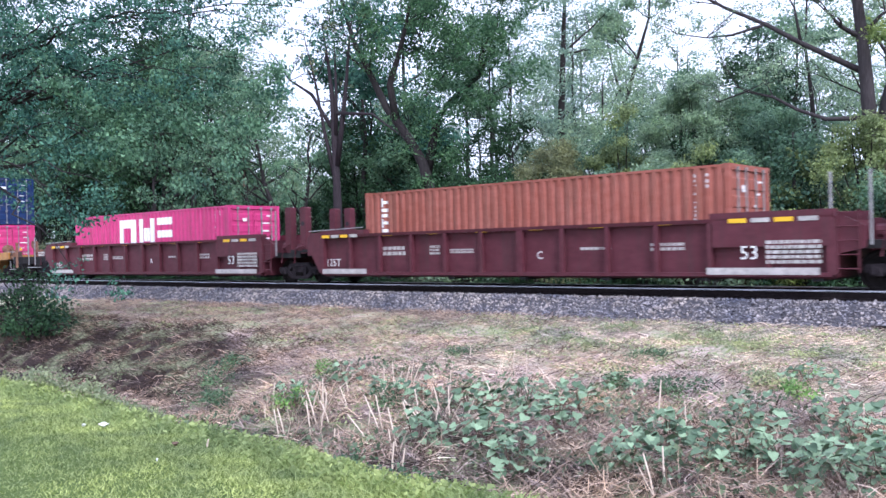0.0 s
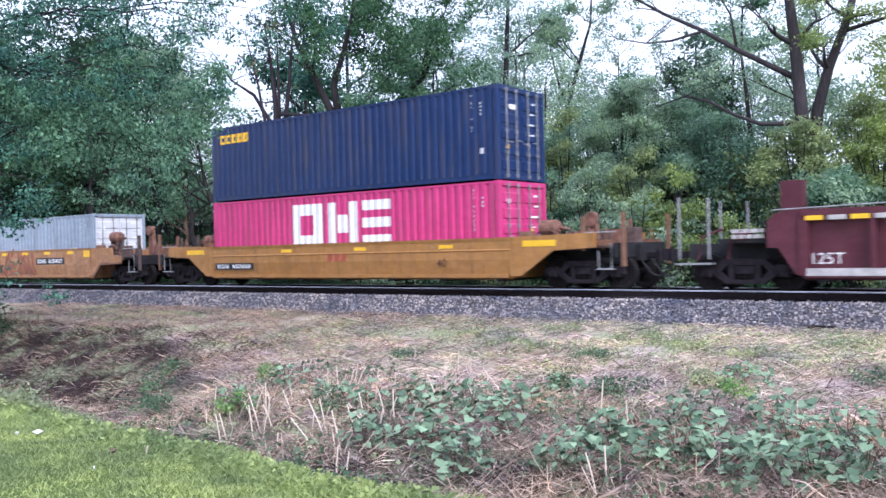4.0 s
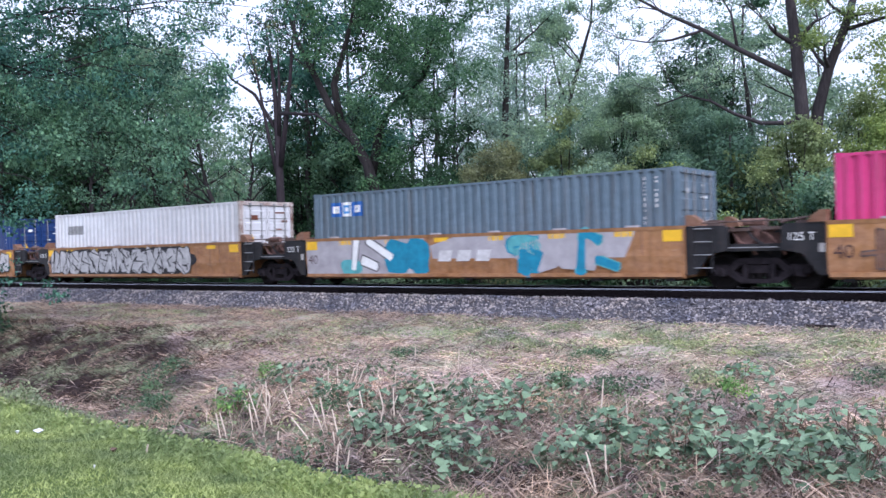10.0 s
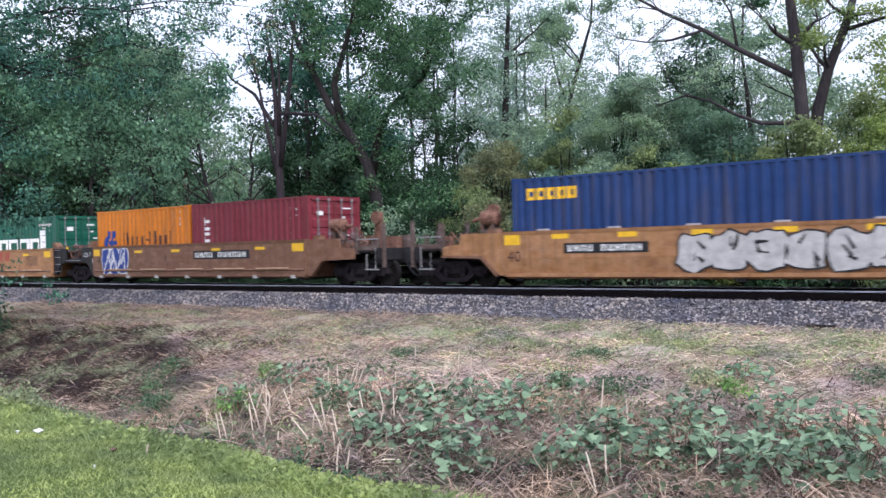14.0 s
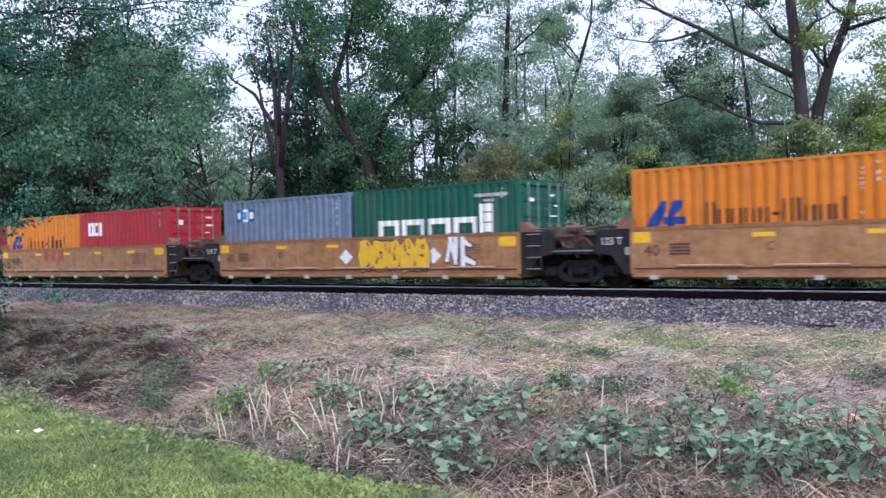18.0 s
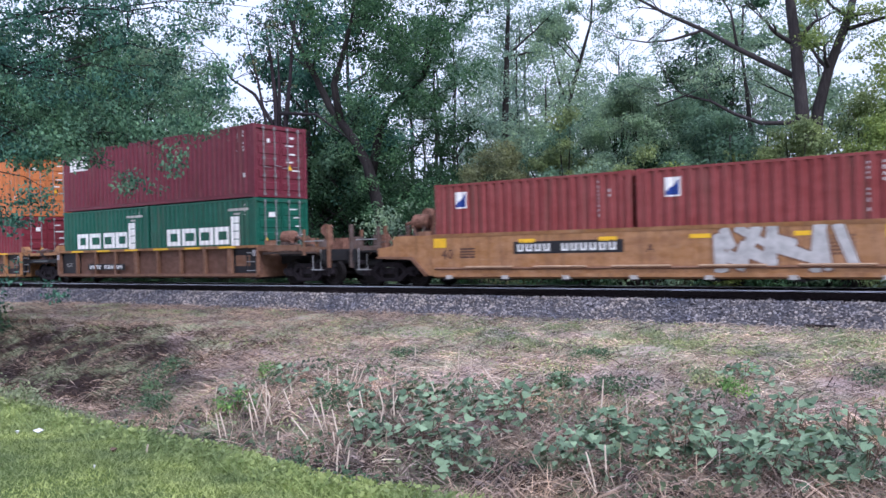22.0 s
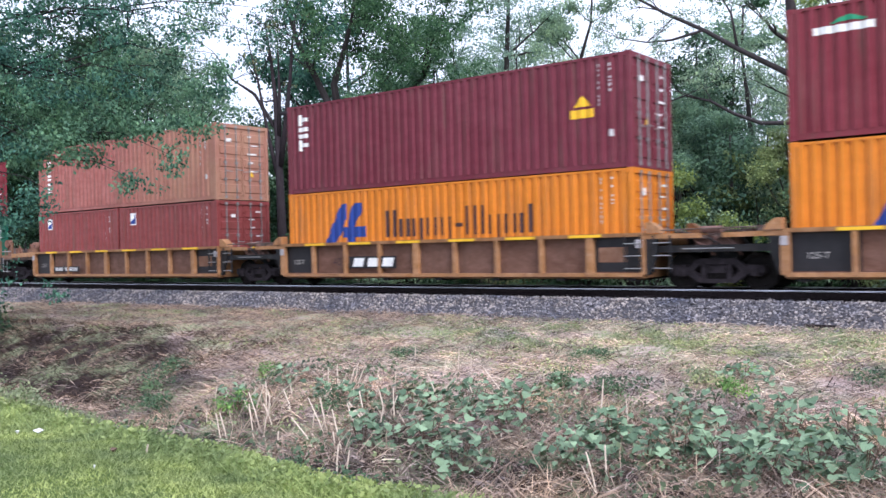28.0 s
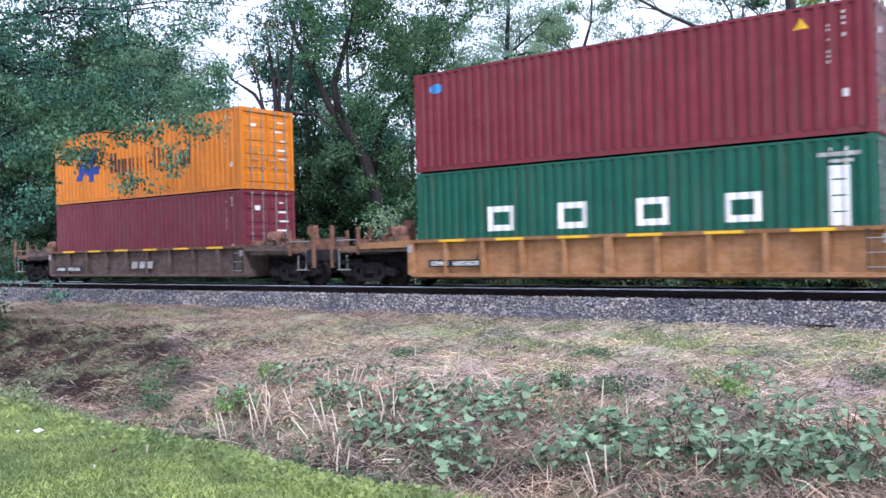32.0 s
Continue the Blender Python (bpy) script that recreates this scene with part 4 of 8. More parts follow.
def ladder(parent, x, y, z0, z1, mat, w=0.42):
    bm = bmesh.new()
    for dx in (-w / 2, w / 2):
        box(bm, x + dx - 0.018, x + dx + 0.018, y - 0.012, y + 0.03, z0, z1)
    lad = part("ladder", bm, mat, parent, "steel ladder")
    z = z0 + 0.08
    while z < z1:
        bm = bmesh.new()
        tube(bm, [(x - w / 2, y - 0.02, z), (x + w / 2, y - 0.02, z)], 0.014, 5)
        part("rung", bm, GALV if mat is BLACK else mat, lad)
        z += 0.30


def handrail(parent, pts, mat=GALV, r=0.02):
    bm = bmesh.new()
    tube(bm, pts, r, 6)
    part("handrail", bm, mat, parent)


def patch(parent, name, mat, pts, y=-WIDE - 0.004, label=""):
    bm = bmesh.new()
    poly(bm, pts, y)
    return part(name, bm, mat, parent, label)


def bars(parent, x, z, w, h, mat, rows=2, seed=1, y=-WIDE - 0.008, name="marking"):
    """Small writing that cannot be read: short bars in rows."""
    rnd = random.Random(seed)
    bm = bmesh.new()
    rh = h / rows
    for i in range(rows):
        a = x
        while a < x + w:
            b = min(x + w, a + rnd.uniform(0.5, 1.6) * rh)
            poly(bm, [(a, z + i * rh), (b, z + i * rh), (b, z + (i + 0.68) * rh), (a, z + (i + 0.68) * rh)], y)
            a = b + 0.25 * rh
    part(name, bm, mat, parent)["kind"] = "stuff"


def number_panel(parent, x, z, w, h, seed):
    """The car's mark and number as white bars on a black panel."""
    patch(parent, "number_panel", K_INK, [(x, z), (x + w, z), (x + w, z + h), (x, z + h)], label="black panel with white bars")
    bm = bmesh.new()
    a, n = x + 0.12, 11
    cw = (w - 0.24) / n
    for i in range(n):
        if i == 4:
            continue
        b = a + i * cw
        for q in ((b, b + cw * 0.22), (b + cw * 0.48, b + cw * 0.72)):
            poly(bm, [(q[0], z + h * 0.2), (q[1], z + h * 0.2), (q[1], z + h * 0.8), (q[0], z + h * 0.8)], -WIDE - 0.008)
        m = z + h * (0.2, 0.45, 0.68)[(i * seed) % 3]
        poly(bm, [(b, m), (b + cw * 0.7, m), (b + cw * 0.7, m + h * 0.12), (b, m + h * 0.12)], -WIDE - 0.009)
    part("number_strip", bm, W_INK, parent)["kind"] = "stuff"


def trade_panel(parent, x, z, w, h, ink=W_INK, back=K_INK):
    """The owner's name as slanted plain blocks on a dark panel."""
    if back:
        patch(parent, "name_panel", back, [(x, z), (x + w, z), (x + w, z + h), (x, z + h)], label="black panel with white block shapes")
    u = w / 3.4
    for i in range(3):
        a = x + w * 0.07 + i * u * 1.05
        bm = bmesh.new()
        y = -WIDE - 0.008
        poly(bm, [(a + u * 0.05, z + h * 0.14), (a + u * 0.78, z + h * 0.14), (a + u * 0.92, z + h * 0.86), (a + u * 0.19, z + h * 0.86)], y)
        part("name_block", bm, ink, parent)


def blob(rnd, cx, cz, w, h, n=14, rough=0.22):
    return [(cx + w / 2 * (1 + rnd.uniform(-rough, rough)) * math.copysign(abs(math.cos(a)) ** 0.6, math.cos(a)), cz + h / 2 * (1 + rnd.uniform(-rough, rough)) * math.copysign(abs(math.sin(a)) ** 0.6, math.sin(a))) for a in [2 * math.pi * k / n for k in range(n)]]


def graffiti(parent, x0, x1, z0, z1, fill, edge, letters, seed, back=None, holes=True):
    """Sprayed swelling shapes with a dark outline: nothing that reads."""
    rnd = random.Random(seed)
    y = -WIDE - 0.004
    if back:
        bm = bmesh.new()
        poly(bm, blob(rnd, (x0 + x1) / 2, (z0 + z1) / 2, (x1 - x0) * 1.03, (z1 - z0) * 1.02, 40, 0.06), y)
        part("spray_ground", bm, back, parent, "sprayed ground colour")
    w = (x1 - x0) / letters
    for i in range(letters):
        a, b, c = bmesh.new(), bmesh.new(), bmesh.new()
        cx, cz = x0 + (i + 0.5) * w, (z0 + z1) / 2 + rnd.uniform(-0.03, 0.03)
        pts = blob(rnd, cx, cz, w * 1.02, (z1 - z0) * 0.92, 16, 0.16)
        big = [(cx + (px - cx) * 1.12, cz + (pz - cz) * 1.10) for px, pz in pts]
        poly(a, big, y - 0.002 - 0.0003 * i)
        poly(b, pts, y - 0.006 - 0.0003 * i)
        if holes:
            for _ in range(3):
                ox, oz = rnd.uniform(-0.26, 0.26) * w, rnd.uniform(-0.34, 0.34) * (z1 - z0)
                ang = rnd.uniform(0, 3.14)
                l, t = rnd.uniform(0.16, 0.38) * (z1 - z0), rnd.uniform(0.02, 0.05)
                dx, dz = math.cos(ang) * l / 2 * min(1, w / (z1 - z0)), math.sin(ang) * l / 2
                nx, nz = -math.sin(ang) * t, math.cos(ang) * t
                poly(c, [(cx + ox - dx - nx, cz + oz - dz - nz), (cx + ox + dx - nx * 0.4, cz + oz + dz - nz * 0.4), (cx + ox + dx + nx * 0.4, cz + oz + dz + nz * 0.4), (cx + ox - dx + nx, cz + oz - dz + nz)], y - 0.012 - 0.0003 * i)
        part("spray_outline", a, edge, parent, "dark sprayed outline")
        fill_ob = part("spray_shape", b, fill, parent, "sprayed swelling shape")
        part("spray_stroke", c, edge, fill_ob)


def strokes(parent, x0, x1, z0, z1, fill, edge, letters, seed, back=None, thick=0.17):
    """Sprayed bars, leaning and crossing, with a dark edge: a crowd of strokes that reads as nothing."""
    rnd = random.Random(seed)
    y = -WIDE - 0.004
    if back:
        bm = bmesh.new()
        poly(bm, [(x0 - 0.1 + (x1 - x0 + 0.2) * k / 24, z0 - rnd.uniform(-0.03, 0.05)) for k in range(25)] + [(x1 + 0.1 - (x1 - x0 + 0.2) * k / 24, z1 + rnd.uniform(-0.05, 0.03)) for k in range(25)], y)
        part("spray_ground", bm, back, parent, "sprayed ground colour")
    w, h = (x1 - x0) / letters, z1 - z0
    n = 0
    for i in range(letters):
        cx = x0 + i * w
        shapes = rnd.choice((((0.1, 0, 0.3, 1), (0.75, 0, 0.6, 1), (0.15, 0.45, 0.8, 0.6)), ((0.15, 0, 0.15, 1), (0.2, 0.9, 0.85, 0.6), (0.3, 0.5, 0.9, 0.0)), ((0.5, 0, 0.45, 1), (0.05, 0.85, 0.95, 0.95), (0.1, 0.1, 0.5, 0.25)),
                             ((0.1, 1, 0.35, 0), (0.35, 0, 0.6, 0.9), (0.6, 0.9, 0.9, 0.05)), ((0.15, 0.1, 0.2, 0.95), (0.2, 0.9, 0.85, 0.95), (0.2, 0.1, 0.9, 0.05), (0.2, 0.5, 0.7, 0.55))))
        a, b = bmesh.new(), bmesh.new()
        for ax, az, bx, bz in shapes:
            p = Vector((cx + ax * w + rnd.uniform(-0.4, 0.4) * w, z0 + min(1, max(0, az + rnd.uniform(-0.25, 0.25))) * h))
            q = Vector((cx + bx * w + rnd.uniform(-0.4, 0.4) * w, z0 + min(1, max(0, bz + rnd.uniform(-0.25, 0.25))) * h))
            if (q - p).length < 0.15:
                q = p + Vector((0.1, 0.2))
            u = (q - p).normalized()
            v = Vector((-u.y, u.x))
            t0, t1 = thick * rnd.uniform(0.7, 1.25), thick * rnd.uniform(0.6, 1.1)
            for bm, g, lift in ((a, 0.035, 0.003), (b, 0.0, 0.007)):
                n += 1
                c0, c1 = p - u * (0.03 + g), q + u * (0.03 + g)
                poly(bm, [tuple(c0 - v * (t0 / 2 + g)), tuple(c0 - u * 0.03), tuple(c0 + v * (t0 / 2 + g)), tuple(c1 + v * (t1 / 2 + g)), tuple(c1 + u * 0.04), tuple(c1 - v * (t1 / 2 + g))][::-1], y - lift - 0.00004 * n)
        part("spray_outline", a, edge, parent, "dark sprayed outline")
        part("spray_shape", b, fill, parent, "sprayed crossing bars")


def reflectors(parent, x0, x1, z, n, mat=Y_INK, w=0.42, h=0.10):
    for i in range(n):
        x = x0 + (x1 - x0) * (i + 0.5) / n
        patch(parent, "reflector", mat, [(x - w / 2, z), (x + w / 2, z), (x + w / 2, z + h), (x - w / 2, z + h)])


def well(parent, xl, xr, top, mat, ribs=0, crease=False, lip=0.06, chord=None, low=0.33, panel=None):
    """Both sides of the well, its ribs, bulkheads and floor."""
    chord = chord or mat
    for s in (-1, 1):
        f = lambda pts: [(s * y, z) for y, z in pts][::(1 if s > 0 else -1)]
        bm = bmesh.new()
        if crease:
            prism_x(bm, f([(1.43, low + 0.06), (1.37, low + 0.06), (1.42, 0.85), (1.42, top - 0.06), (1.49, top - 0.06), (1.49, 0.82)]), xl, xr)
        else:
            inset = 0.13 if ribs else 0.0
            prism_x(bm, f([(1.49 - inset, low + 0.08), (1.40 - inset, low + 0.08), (1.40 - inset, top - 0.08), (1.49 - inset, top - 0.08)]), xl, xr)
        part("side_sheet", bm, panel or mat, parent)
        bm = bmesh.new()
        prism_x(bm, f([(1.50, top - 0.09), (1.26, top - 0.09), (1.26, top), (1.50 + lip * 0.3, top)]), xl, xr)
        part("top_chord", bm, chord, parent)
        bm = bmesh.new()
        prism_x(bm, f([(1.50, low), (1.28, low - 0.06), (1.28, low + 0.02), (1.36, low + 0.09), (1.50, low + 0.09)]), xl + 0.05, xr - 0.05)
        part("bottom_sill", bm, mat, parent)
        if ribs:
            for i in range(ribs + 1):
                x = xl + 0.05 + (xr - xl - 0.1) * i / ribs
                bm = bmesh.new()
                wd = 0.055 if i % max(1, ribs // 2) else 0.10
                prism_x(bm, f([(1.505, low + 0.05), (1.38, low + 0.05), (1.38, top - 0.085), (1.505, top - 0.085)]), x - wd, x + wd)
                part("rib", bm, mat, parent)
    for x in (xl + 0.02, xr - 0.14):
        bm = bmesh.new()
        box(bm, x, x + 0.12, -1.37, 1.37, 0.30, top - 0.1)
        part("bulkhead", bm, mat, parent)
    n = 7
    for i in range(n):
        x = xl + 0.4 + (xr - xl - 0.8) * i / (n - 1)
        bm = bmesh.new()
        box(bm, x - 0.12, x + 0.12, -1.36, 1.36, 0.22, FLOOR - 0.012)
        part("floor_beam", bm, BLACK, parent)


def shared_end(parent, x0, x1, top, mat, text, seed, deck=False, ink=W_INK, gear=YELLOW_OLD):
    """The two articulated ends between units, from x0 to x1, over one bogie."""
    mid = (x0 + x1) / 2
    truck(parent, mid)
    for s in (-1, 1):
        y0, y1 = (-1.40, -1.30) if s < 0 else (1.30, 1.40)
        for a, d in ((x0, 1), (x1, -1)):
            pts = [(a, 0.36), (a + d * 0.22, 0.38), (a + d * 0.55, 0.84), (a + d * 0.98, 0.92), (a + d * 0.98, top - 0.10), (a + d * 0.9, top - 0.03), (a, top - 0.03)]
            if deck:
                pts = [(a, 0.36), (a + d * 0.12, 0.38), (a + d * 0.30, 0.90), (a + d * 0.30, top - 0.16), (a, top - 0.16)]
                bm = bmesh.new()
                chord = [(a, top - 0.15), (a + d * 1.35, top - 0.16), (a + d * 1.35, top - 0.05), (a, top - 0.03)]
                prism_y(bm, chord if d > 0 else chord[::-1], y0, y1)
                part("end_chord", bm, YELLOW, parent)
            bm = bmesh.new()
            prism_y(bm, pts if d > 0 else pts[::-1], y0, y1)
            part("end_plate", bm, mat, parent)
    bm = bmesh.new()
    box(bm, x0 - 0.02, x1 + 0.02, -1.28, 1.28, 0.90, 1.06)
    box(bm, mid - 0.35, mid + 0.35, -0.55, 0.55, 0.70, 1.25)
    part("end_sill", bm, mat, parent)
    bm = bmesh.new()
    box(bm, x0 + 0.05, mid - 0.12, -1.30, 1.30, top - 0.17, top - 0.10)
    box(bm, mid + 0.12, x1 - 0.05, -1.30, 1.30, top - 0.15, top - 0.08)
    part("end_deck", bm, BROWN, parent, "rusty tread plates over the joint")
    rnd = random.Random(seed)
    for k in range(5):
        xx = x0 + 0.3 + (x1 - x0 - 0.6) * rnd.random()
        bm = bmesh.new()
        if k % 2:
            tube(bm, [(xx, -1.0, top + 0.02), (xx + rnd.uniform(-0.5, 0.5), 0.8, top + rnd.uniform(-0.05, 0.15))], 0.035, 6)
            part("brake_pipe", bm, BROWN, parent)
        else:
            cbox(bm, xx - 0.18, xx + 0.18, -0.95 + 0.4 * k, -0.6 + 0.4 * k, top - 0.10, top + rnd.uniform(0.04, 0.16), 0.03)
            part("bracket", bm, BROWN, parent)
    # rusty joint and brake gear in the open middle
    bm = bmesh.new()
    cbox(bm, mid - 0.52, mid - 0.08, -1.12, -0.7, 1.02, top - 0.12, 0.06)
    part("joint_casting", bm, GEAR_RUST, parent, "rusty articulation casting")
    bm = bmesh.new()
    prism_y(bm, [(mid - 0.02, 1.0), (mid + 0.55, 1.0), (mid + 0.50, 1.22), (mid + 0.25, top - 0.1), (mid + 0.02, top - 0.22)], -1.05, -0.75)
    part("joint_casting", bm, GEAR_RUST, parent)
    for k in range(4):
        bm = bmesh.new()
        xx = mid - 0.55 + 0.32 * k
        tube(bm, [(xx, -1.22, top - 0.06 - 0.05 * k), (xx + 0.16, -1.24, 1.12 + 0.08 * k), (xx + 0.42, -1.2, 1.0), (xx + 0.5, -1.1, 0.82)], 0.028, 6)
        part("air_hose" if k % 2 else "brake_pipe", bm, BLACK if k % 2 else GEAR_RUST, parent)
    bm = bmesh.new()
    tube(bm, [(mid - 0.30, -1.18, top + 0.03), (mid + 0.18, -1.18, top + 0.03)], 0.085, 10)
    part("brake_valve", bm, GEAR_RUST, parent)
    if not deck:
        patch(parent, "white_mark", P_INK, [(x1 - 0.20, top - 0.66), (x1 - 0.08, top - 0.66), (x1 - 0.08, top - 0.47), (x1 - 0.20, top - 0.47)], -1.404)
    # guide castings that hold the container's corners
    for a, d in ((x0, 1), (x1, -1)):
        for s in (-1, 1):
            bm = bmesh.new()
            prism_y(bm, [(a + d * 0.02, top - 0.02), (a + d * 0.42, top - 0.02), (a + d * 0.36, top + 0.10), (a + d * 0.16, top + 0.24), (a + d * 0.02, top + 0.24)][::d], s * 1.30 - 0.14, s * 1.30 + 0.14)
            part("corner_guide", bm, gear, parent)
    ladder(parent, x0 + 0.42, -1.42, 0.45, top - 0.08, BLACK)
    handrail(parent, [(x0 + 0.1, -1.36, top + 0.04), (x1 - 0.6, -1.36, top + 0.06)], BROWN)
    handrail(parent, [(mid - 0.7, -1.38, 0.98), (mid + 0.5, -1.38, 0.98)], GALV, 0.015)
    if text and not deck:
        lettering(text, 0.25, ink, parent, x1 - 0.86, -1.404, top - 0.40)


def own_end(parent, x, d, top, mat, gear=None, posts=True, arch=True, seed=3, deck=False):
    """The outer end of a car beyond the side's end at x, in the direction d, with its own bogie and coupler."""
    gear = gear or mat
    tx = x + d * 1.95
    truck(parent, tx)
    for s in (-1, 1):
        y0, y1 = (-1.46, -1.37) if s < 0 else (1.37, 1.46)
        pts = [(x, 0.35), (x + d * 0.25, 0.37), (x + d * 0.75, 0.86), (x + d * 2.05, 0.90), (x + d * 2.05, top - 0.36), (x + d * 1.48, top - 0.30), (x + d * 1.42, top - 0.02), (x, top - 0.02)]
        if deck:
            pts = [(x, top - 0.20), (x + d * 2.0, top - 0.22), (x + d * 2.0, top - 0.05), (x, top)]
        bm = bmesh.new()
        prism_y(bm, pts if d > 0 else pts[::-1], y0, y1)
        part("end_sheet" if not deck else "end_chord", bm, mat, parent)
        if deck:
            continue
        bm = bmesh.new()
        pts = [(x + d * 0.24, 0.33), (x + d * 0.76, 0.82), (x + d * 2.07, 0.86), (x + d * 2.07, 0.92), (x + d * 0.72, 0.90), (x + d * 0.16, 0.40)]
        prism_y(bm, pts if d > 0 else pts[::-1], s * 1.46 - 0.06, s * 1.46 + 0.06)
        part("arch_flange", bm, gear, parent)
    bm = bmesh.new()
    a, b = sorted((x, x + d * 3.25))
    box(bm, a, b, -0.42, 0.42, 0.72, 1.12)
    part("centre_sill", bm, BLACK, parent)
    bm = bmesh.new()
    a, b = sorted((x + d * 0.1, x + d * 3.0))
    box(bm, a, b, -1.36, 1.36, 1.06, 1.14)
    part("end_platform", bm, BROWN if deck else BLACK, parent, "rusty end platform")
    for s in (-1, 1):
        bm = bmesh.new()
        p, q = sorted((x + d * 2.1, x + d * 3.0))
        box(bm, p, q, s * 1.32 - 0.06, s * 1.32 + 0.06, 1.12, 1.26)
        part("side_rail", bm, gear if mat is YELLOW_C or deck else BROWN, parent)
        bm = bmesh.new()
        p, q = sorted((x + d * 0.9, x + d * 2.2))
        box(bm, p, q, s * 1.25 - 0.05, s * 1.25 + 0.05, 1.0, 1.12)
        part("body_bolster", bm, BLACK, parent)
    bm = bmesh.new()
    a, b = sorted((x + d * 2.98, x + d * 3.10))
    box(bm, a, b, -1.44, 1.44, 0.82, 1.18)
    part("end_beam", bm, BLACK, parent)
    coupler(parent, x + d * 3.1, d)
    rnd = random.Random(seed)
    # brake gear that stands above the platform
    iron = GEAR_ORANGE
    up = 1.93 if not deck else 1.62
    bm = bmesh.new()
    tube(bm, [(x + d * 0.56, -0.82, up), (x + d * 0.62, -0.82, up), (x + d * 1.08, -0.82, up), (x + d * 1.16, -0.82, up)], [0.13, 0.215, 0.215, 0.12], 16)
    tube(bm, [(x + d * 1.16, -0.82, up), (x + d * 1.45, -0.82, up - 0.06)], 0.05, 8)
    part("brake_cylinder", bm, iron, parent, "round rusty brake cylinder above the end platform")
    bm = bmesh.new()
    for q in (0.66, 1.02):
        box(bm, min(x + d * q, x + d * (q + 0.06)), max(x + d * q, x + d * (q + 0.06)), -0.98, -0.66, 1.10, up - 0.12)
    part("cylinder_saddle", bm, BROWN, parent)
    tall = 2.36 if not deck else 2.02
    bm = bmesh.new()
    prism_y(bm, [(x + d * 1.38, 1.10), (x + d * 1.72, 1.10), (x + d * 1.62, tall - 0.3), (x + d * 1.62, tall - 0.06), (x + d * 1.56, tall), (x + d * 1.42, tall), (x + d * 1.38, tall - 0.06)][::d], 0.30, 0.46)
    part("brake_stand", bm, iron, parent, "rusty orange hand brake stand")
    bm = bmesh.new()
    tube(bm, [(x + d * 1.50, 0.22, tall - 0.18), (x + d * 1.50, 0.30, tall - 0.18)], 0.20, 16)
    part("brake_wheel", bm, iron, parent)
    rnd2 = random.Random(seed + 40)
    for k in range(5):
        bm = bmesh.new()
        q = 0.75 + 0.42 * k
        zt = rnd2.uniform(1.30, 1.62)
        cbox(bm, min(x + d * q, x + d * (q + 0.2)), max(x + d * q, x + d * (q + 0.2)), -1.16 + 0.1 * (k % 3), -0.92 + 0.1 * (k % 3), 1.12, zt, 0.03)
        part("bracket", bm, iron if k % 2 else BROWN, parent)
    for k in range(3):
        bm = bmesh.new()
        tube(bm, [(x + d * (0.8 + 0.5 * k), -1.05, 1.34), (x + d * (1.0 + 0.5 * k), -1.1, rnd2.uniform(1.55, 1.85)), (x + d * (1.3 + 0.45 * k), -1.0, 1.4), (x + d * (1.5 + 0.4 * k), -1.1, 1.15)], 0.022, 6)
        part("brake_pipe", bm, BLACK if k % 2 else iron, parent)
    for y0 in (-1.40, 1.12):
        bm = bmesh.new()
        cbox(bm, min(x + d * 0.2, x + d * 0.62), max(x + d * 0.2, x + d * 0.62), y0, y0 + 0.28, top - 0.02, top + (0.14 if deck else 0.10), 0.08)
        part("corner_guide", bm, gear, parent)
    bm = bmesh.new()
    cbox(bm, min(x + d * 2.0, x + d * 2.5), max(x + d * 2.0, x + d * 2.5), 0.1, 0.75, 1.14, 1.55, 0.05)
    part("valve_box", bm, iron, parent)
    if posts:
        for px, lo, hi, w in ((3.22, 0.60, 1.93, 0.045), (2.12, 1.0, 1.84, 0.04), (2.74, 1.1, 1.55, 0.022)):
            for s in (-1, 1):
                bm = bmesh.new()
                box(bm, x + d * px - w, x + d * px + w, s * 1.36 - w, s * 1.36 + w, lo, hi)
                part("stanchion", bm, gear if mat is YELLOW_C or deck else BROWN, parent)
    bm = bmesh.new()
    cbox(bm, min(x + d * 2.5, x + d * 2.8), max(x + d * 2.5, x + d * 2.8), 0.3, 0.7, 1.14, 1.58, 0.04)
    part("brake_housing", bm, BROWN, parent)
    bm = bmesh.new()
    tube(bm, [(x + d * 2.3, -0.9, 0.75), (x + d * 3.0, -0.9, 0.72)], 0.13, 10)
    part("air_reservoir", bm, BLACK, parent)
    for k in range(3):
        bm = bmesh.new()
        xx = x + d * (0.4 + 0.75 * k)
        tube(bm, [(xx, -1.3, 1.2 + rnd.uniform(0, 0.2)), (xx + d * 0.5, -1.25, 1.25 + rnd.uniform(0, 0.25)), (xx + d * 0.7, -1.2, 1.0)], 0.03, 6)
        part("brake_pipe", bm, BROWN, parent)
    handrail(parent, [(x + d * 2.15, -1.38, 1.45), (x + d * 3.0, -1.38, 1.45)])
    handrail(parent, [(x + d * 2.9, -1.40, 1.18), (x + d * 2.9, -1.40, 0.55), (x + d * 2.55, -1.40, 0.55), (x + d * 2.55, -1.40, 1.0)])
    bm = bmesh.new()
    box(bm, min(x + d * 2.5, x + d * 2.95), max(x + d * 2.5, x + d * 2.95), -1.45, -1.28, 0.52, 0.55)
    part("sill_step", bm, GALV, parent)


def car_thing(label):
    return thing("well_car", label, "railway car", "well cars of the train")


def put(car, s):
    TRAIN.append((car, s, 0.0))


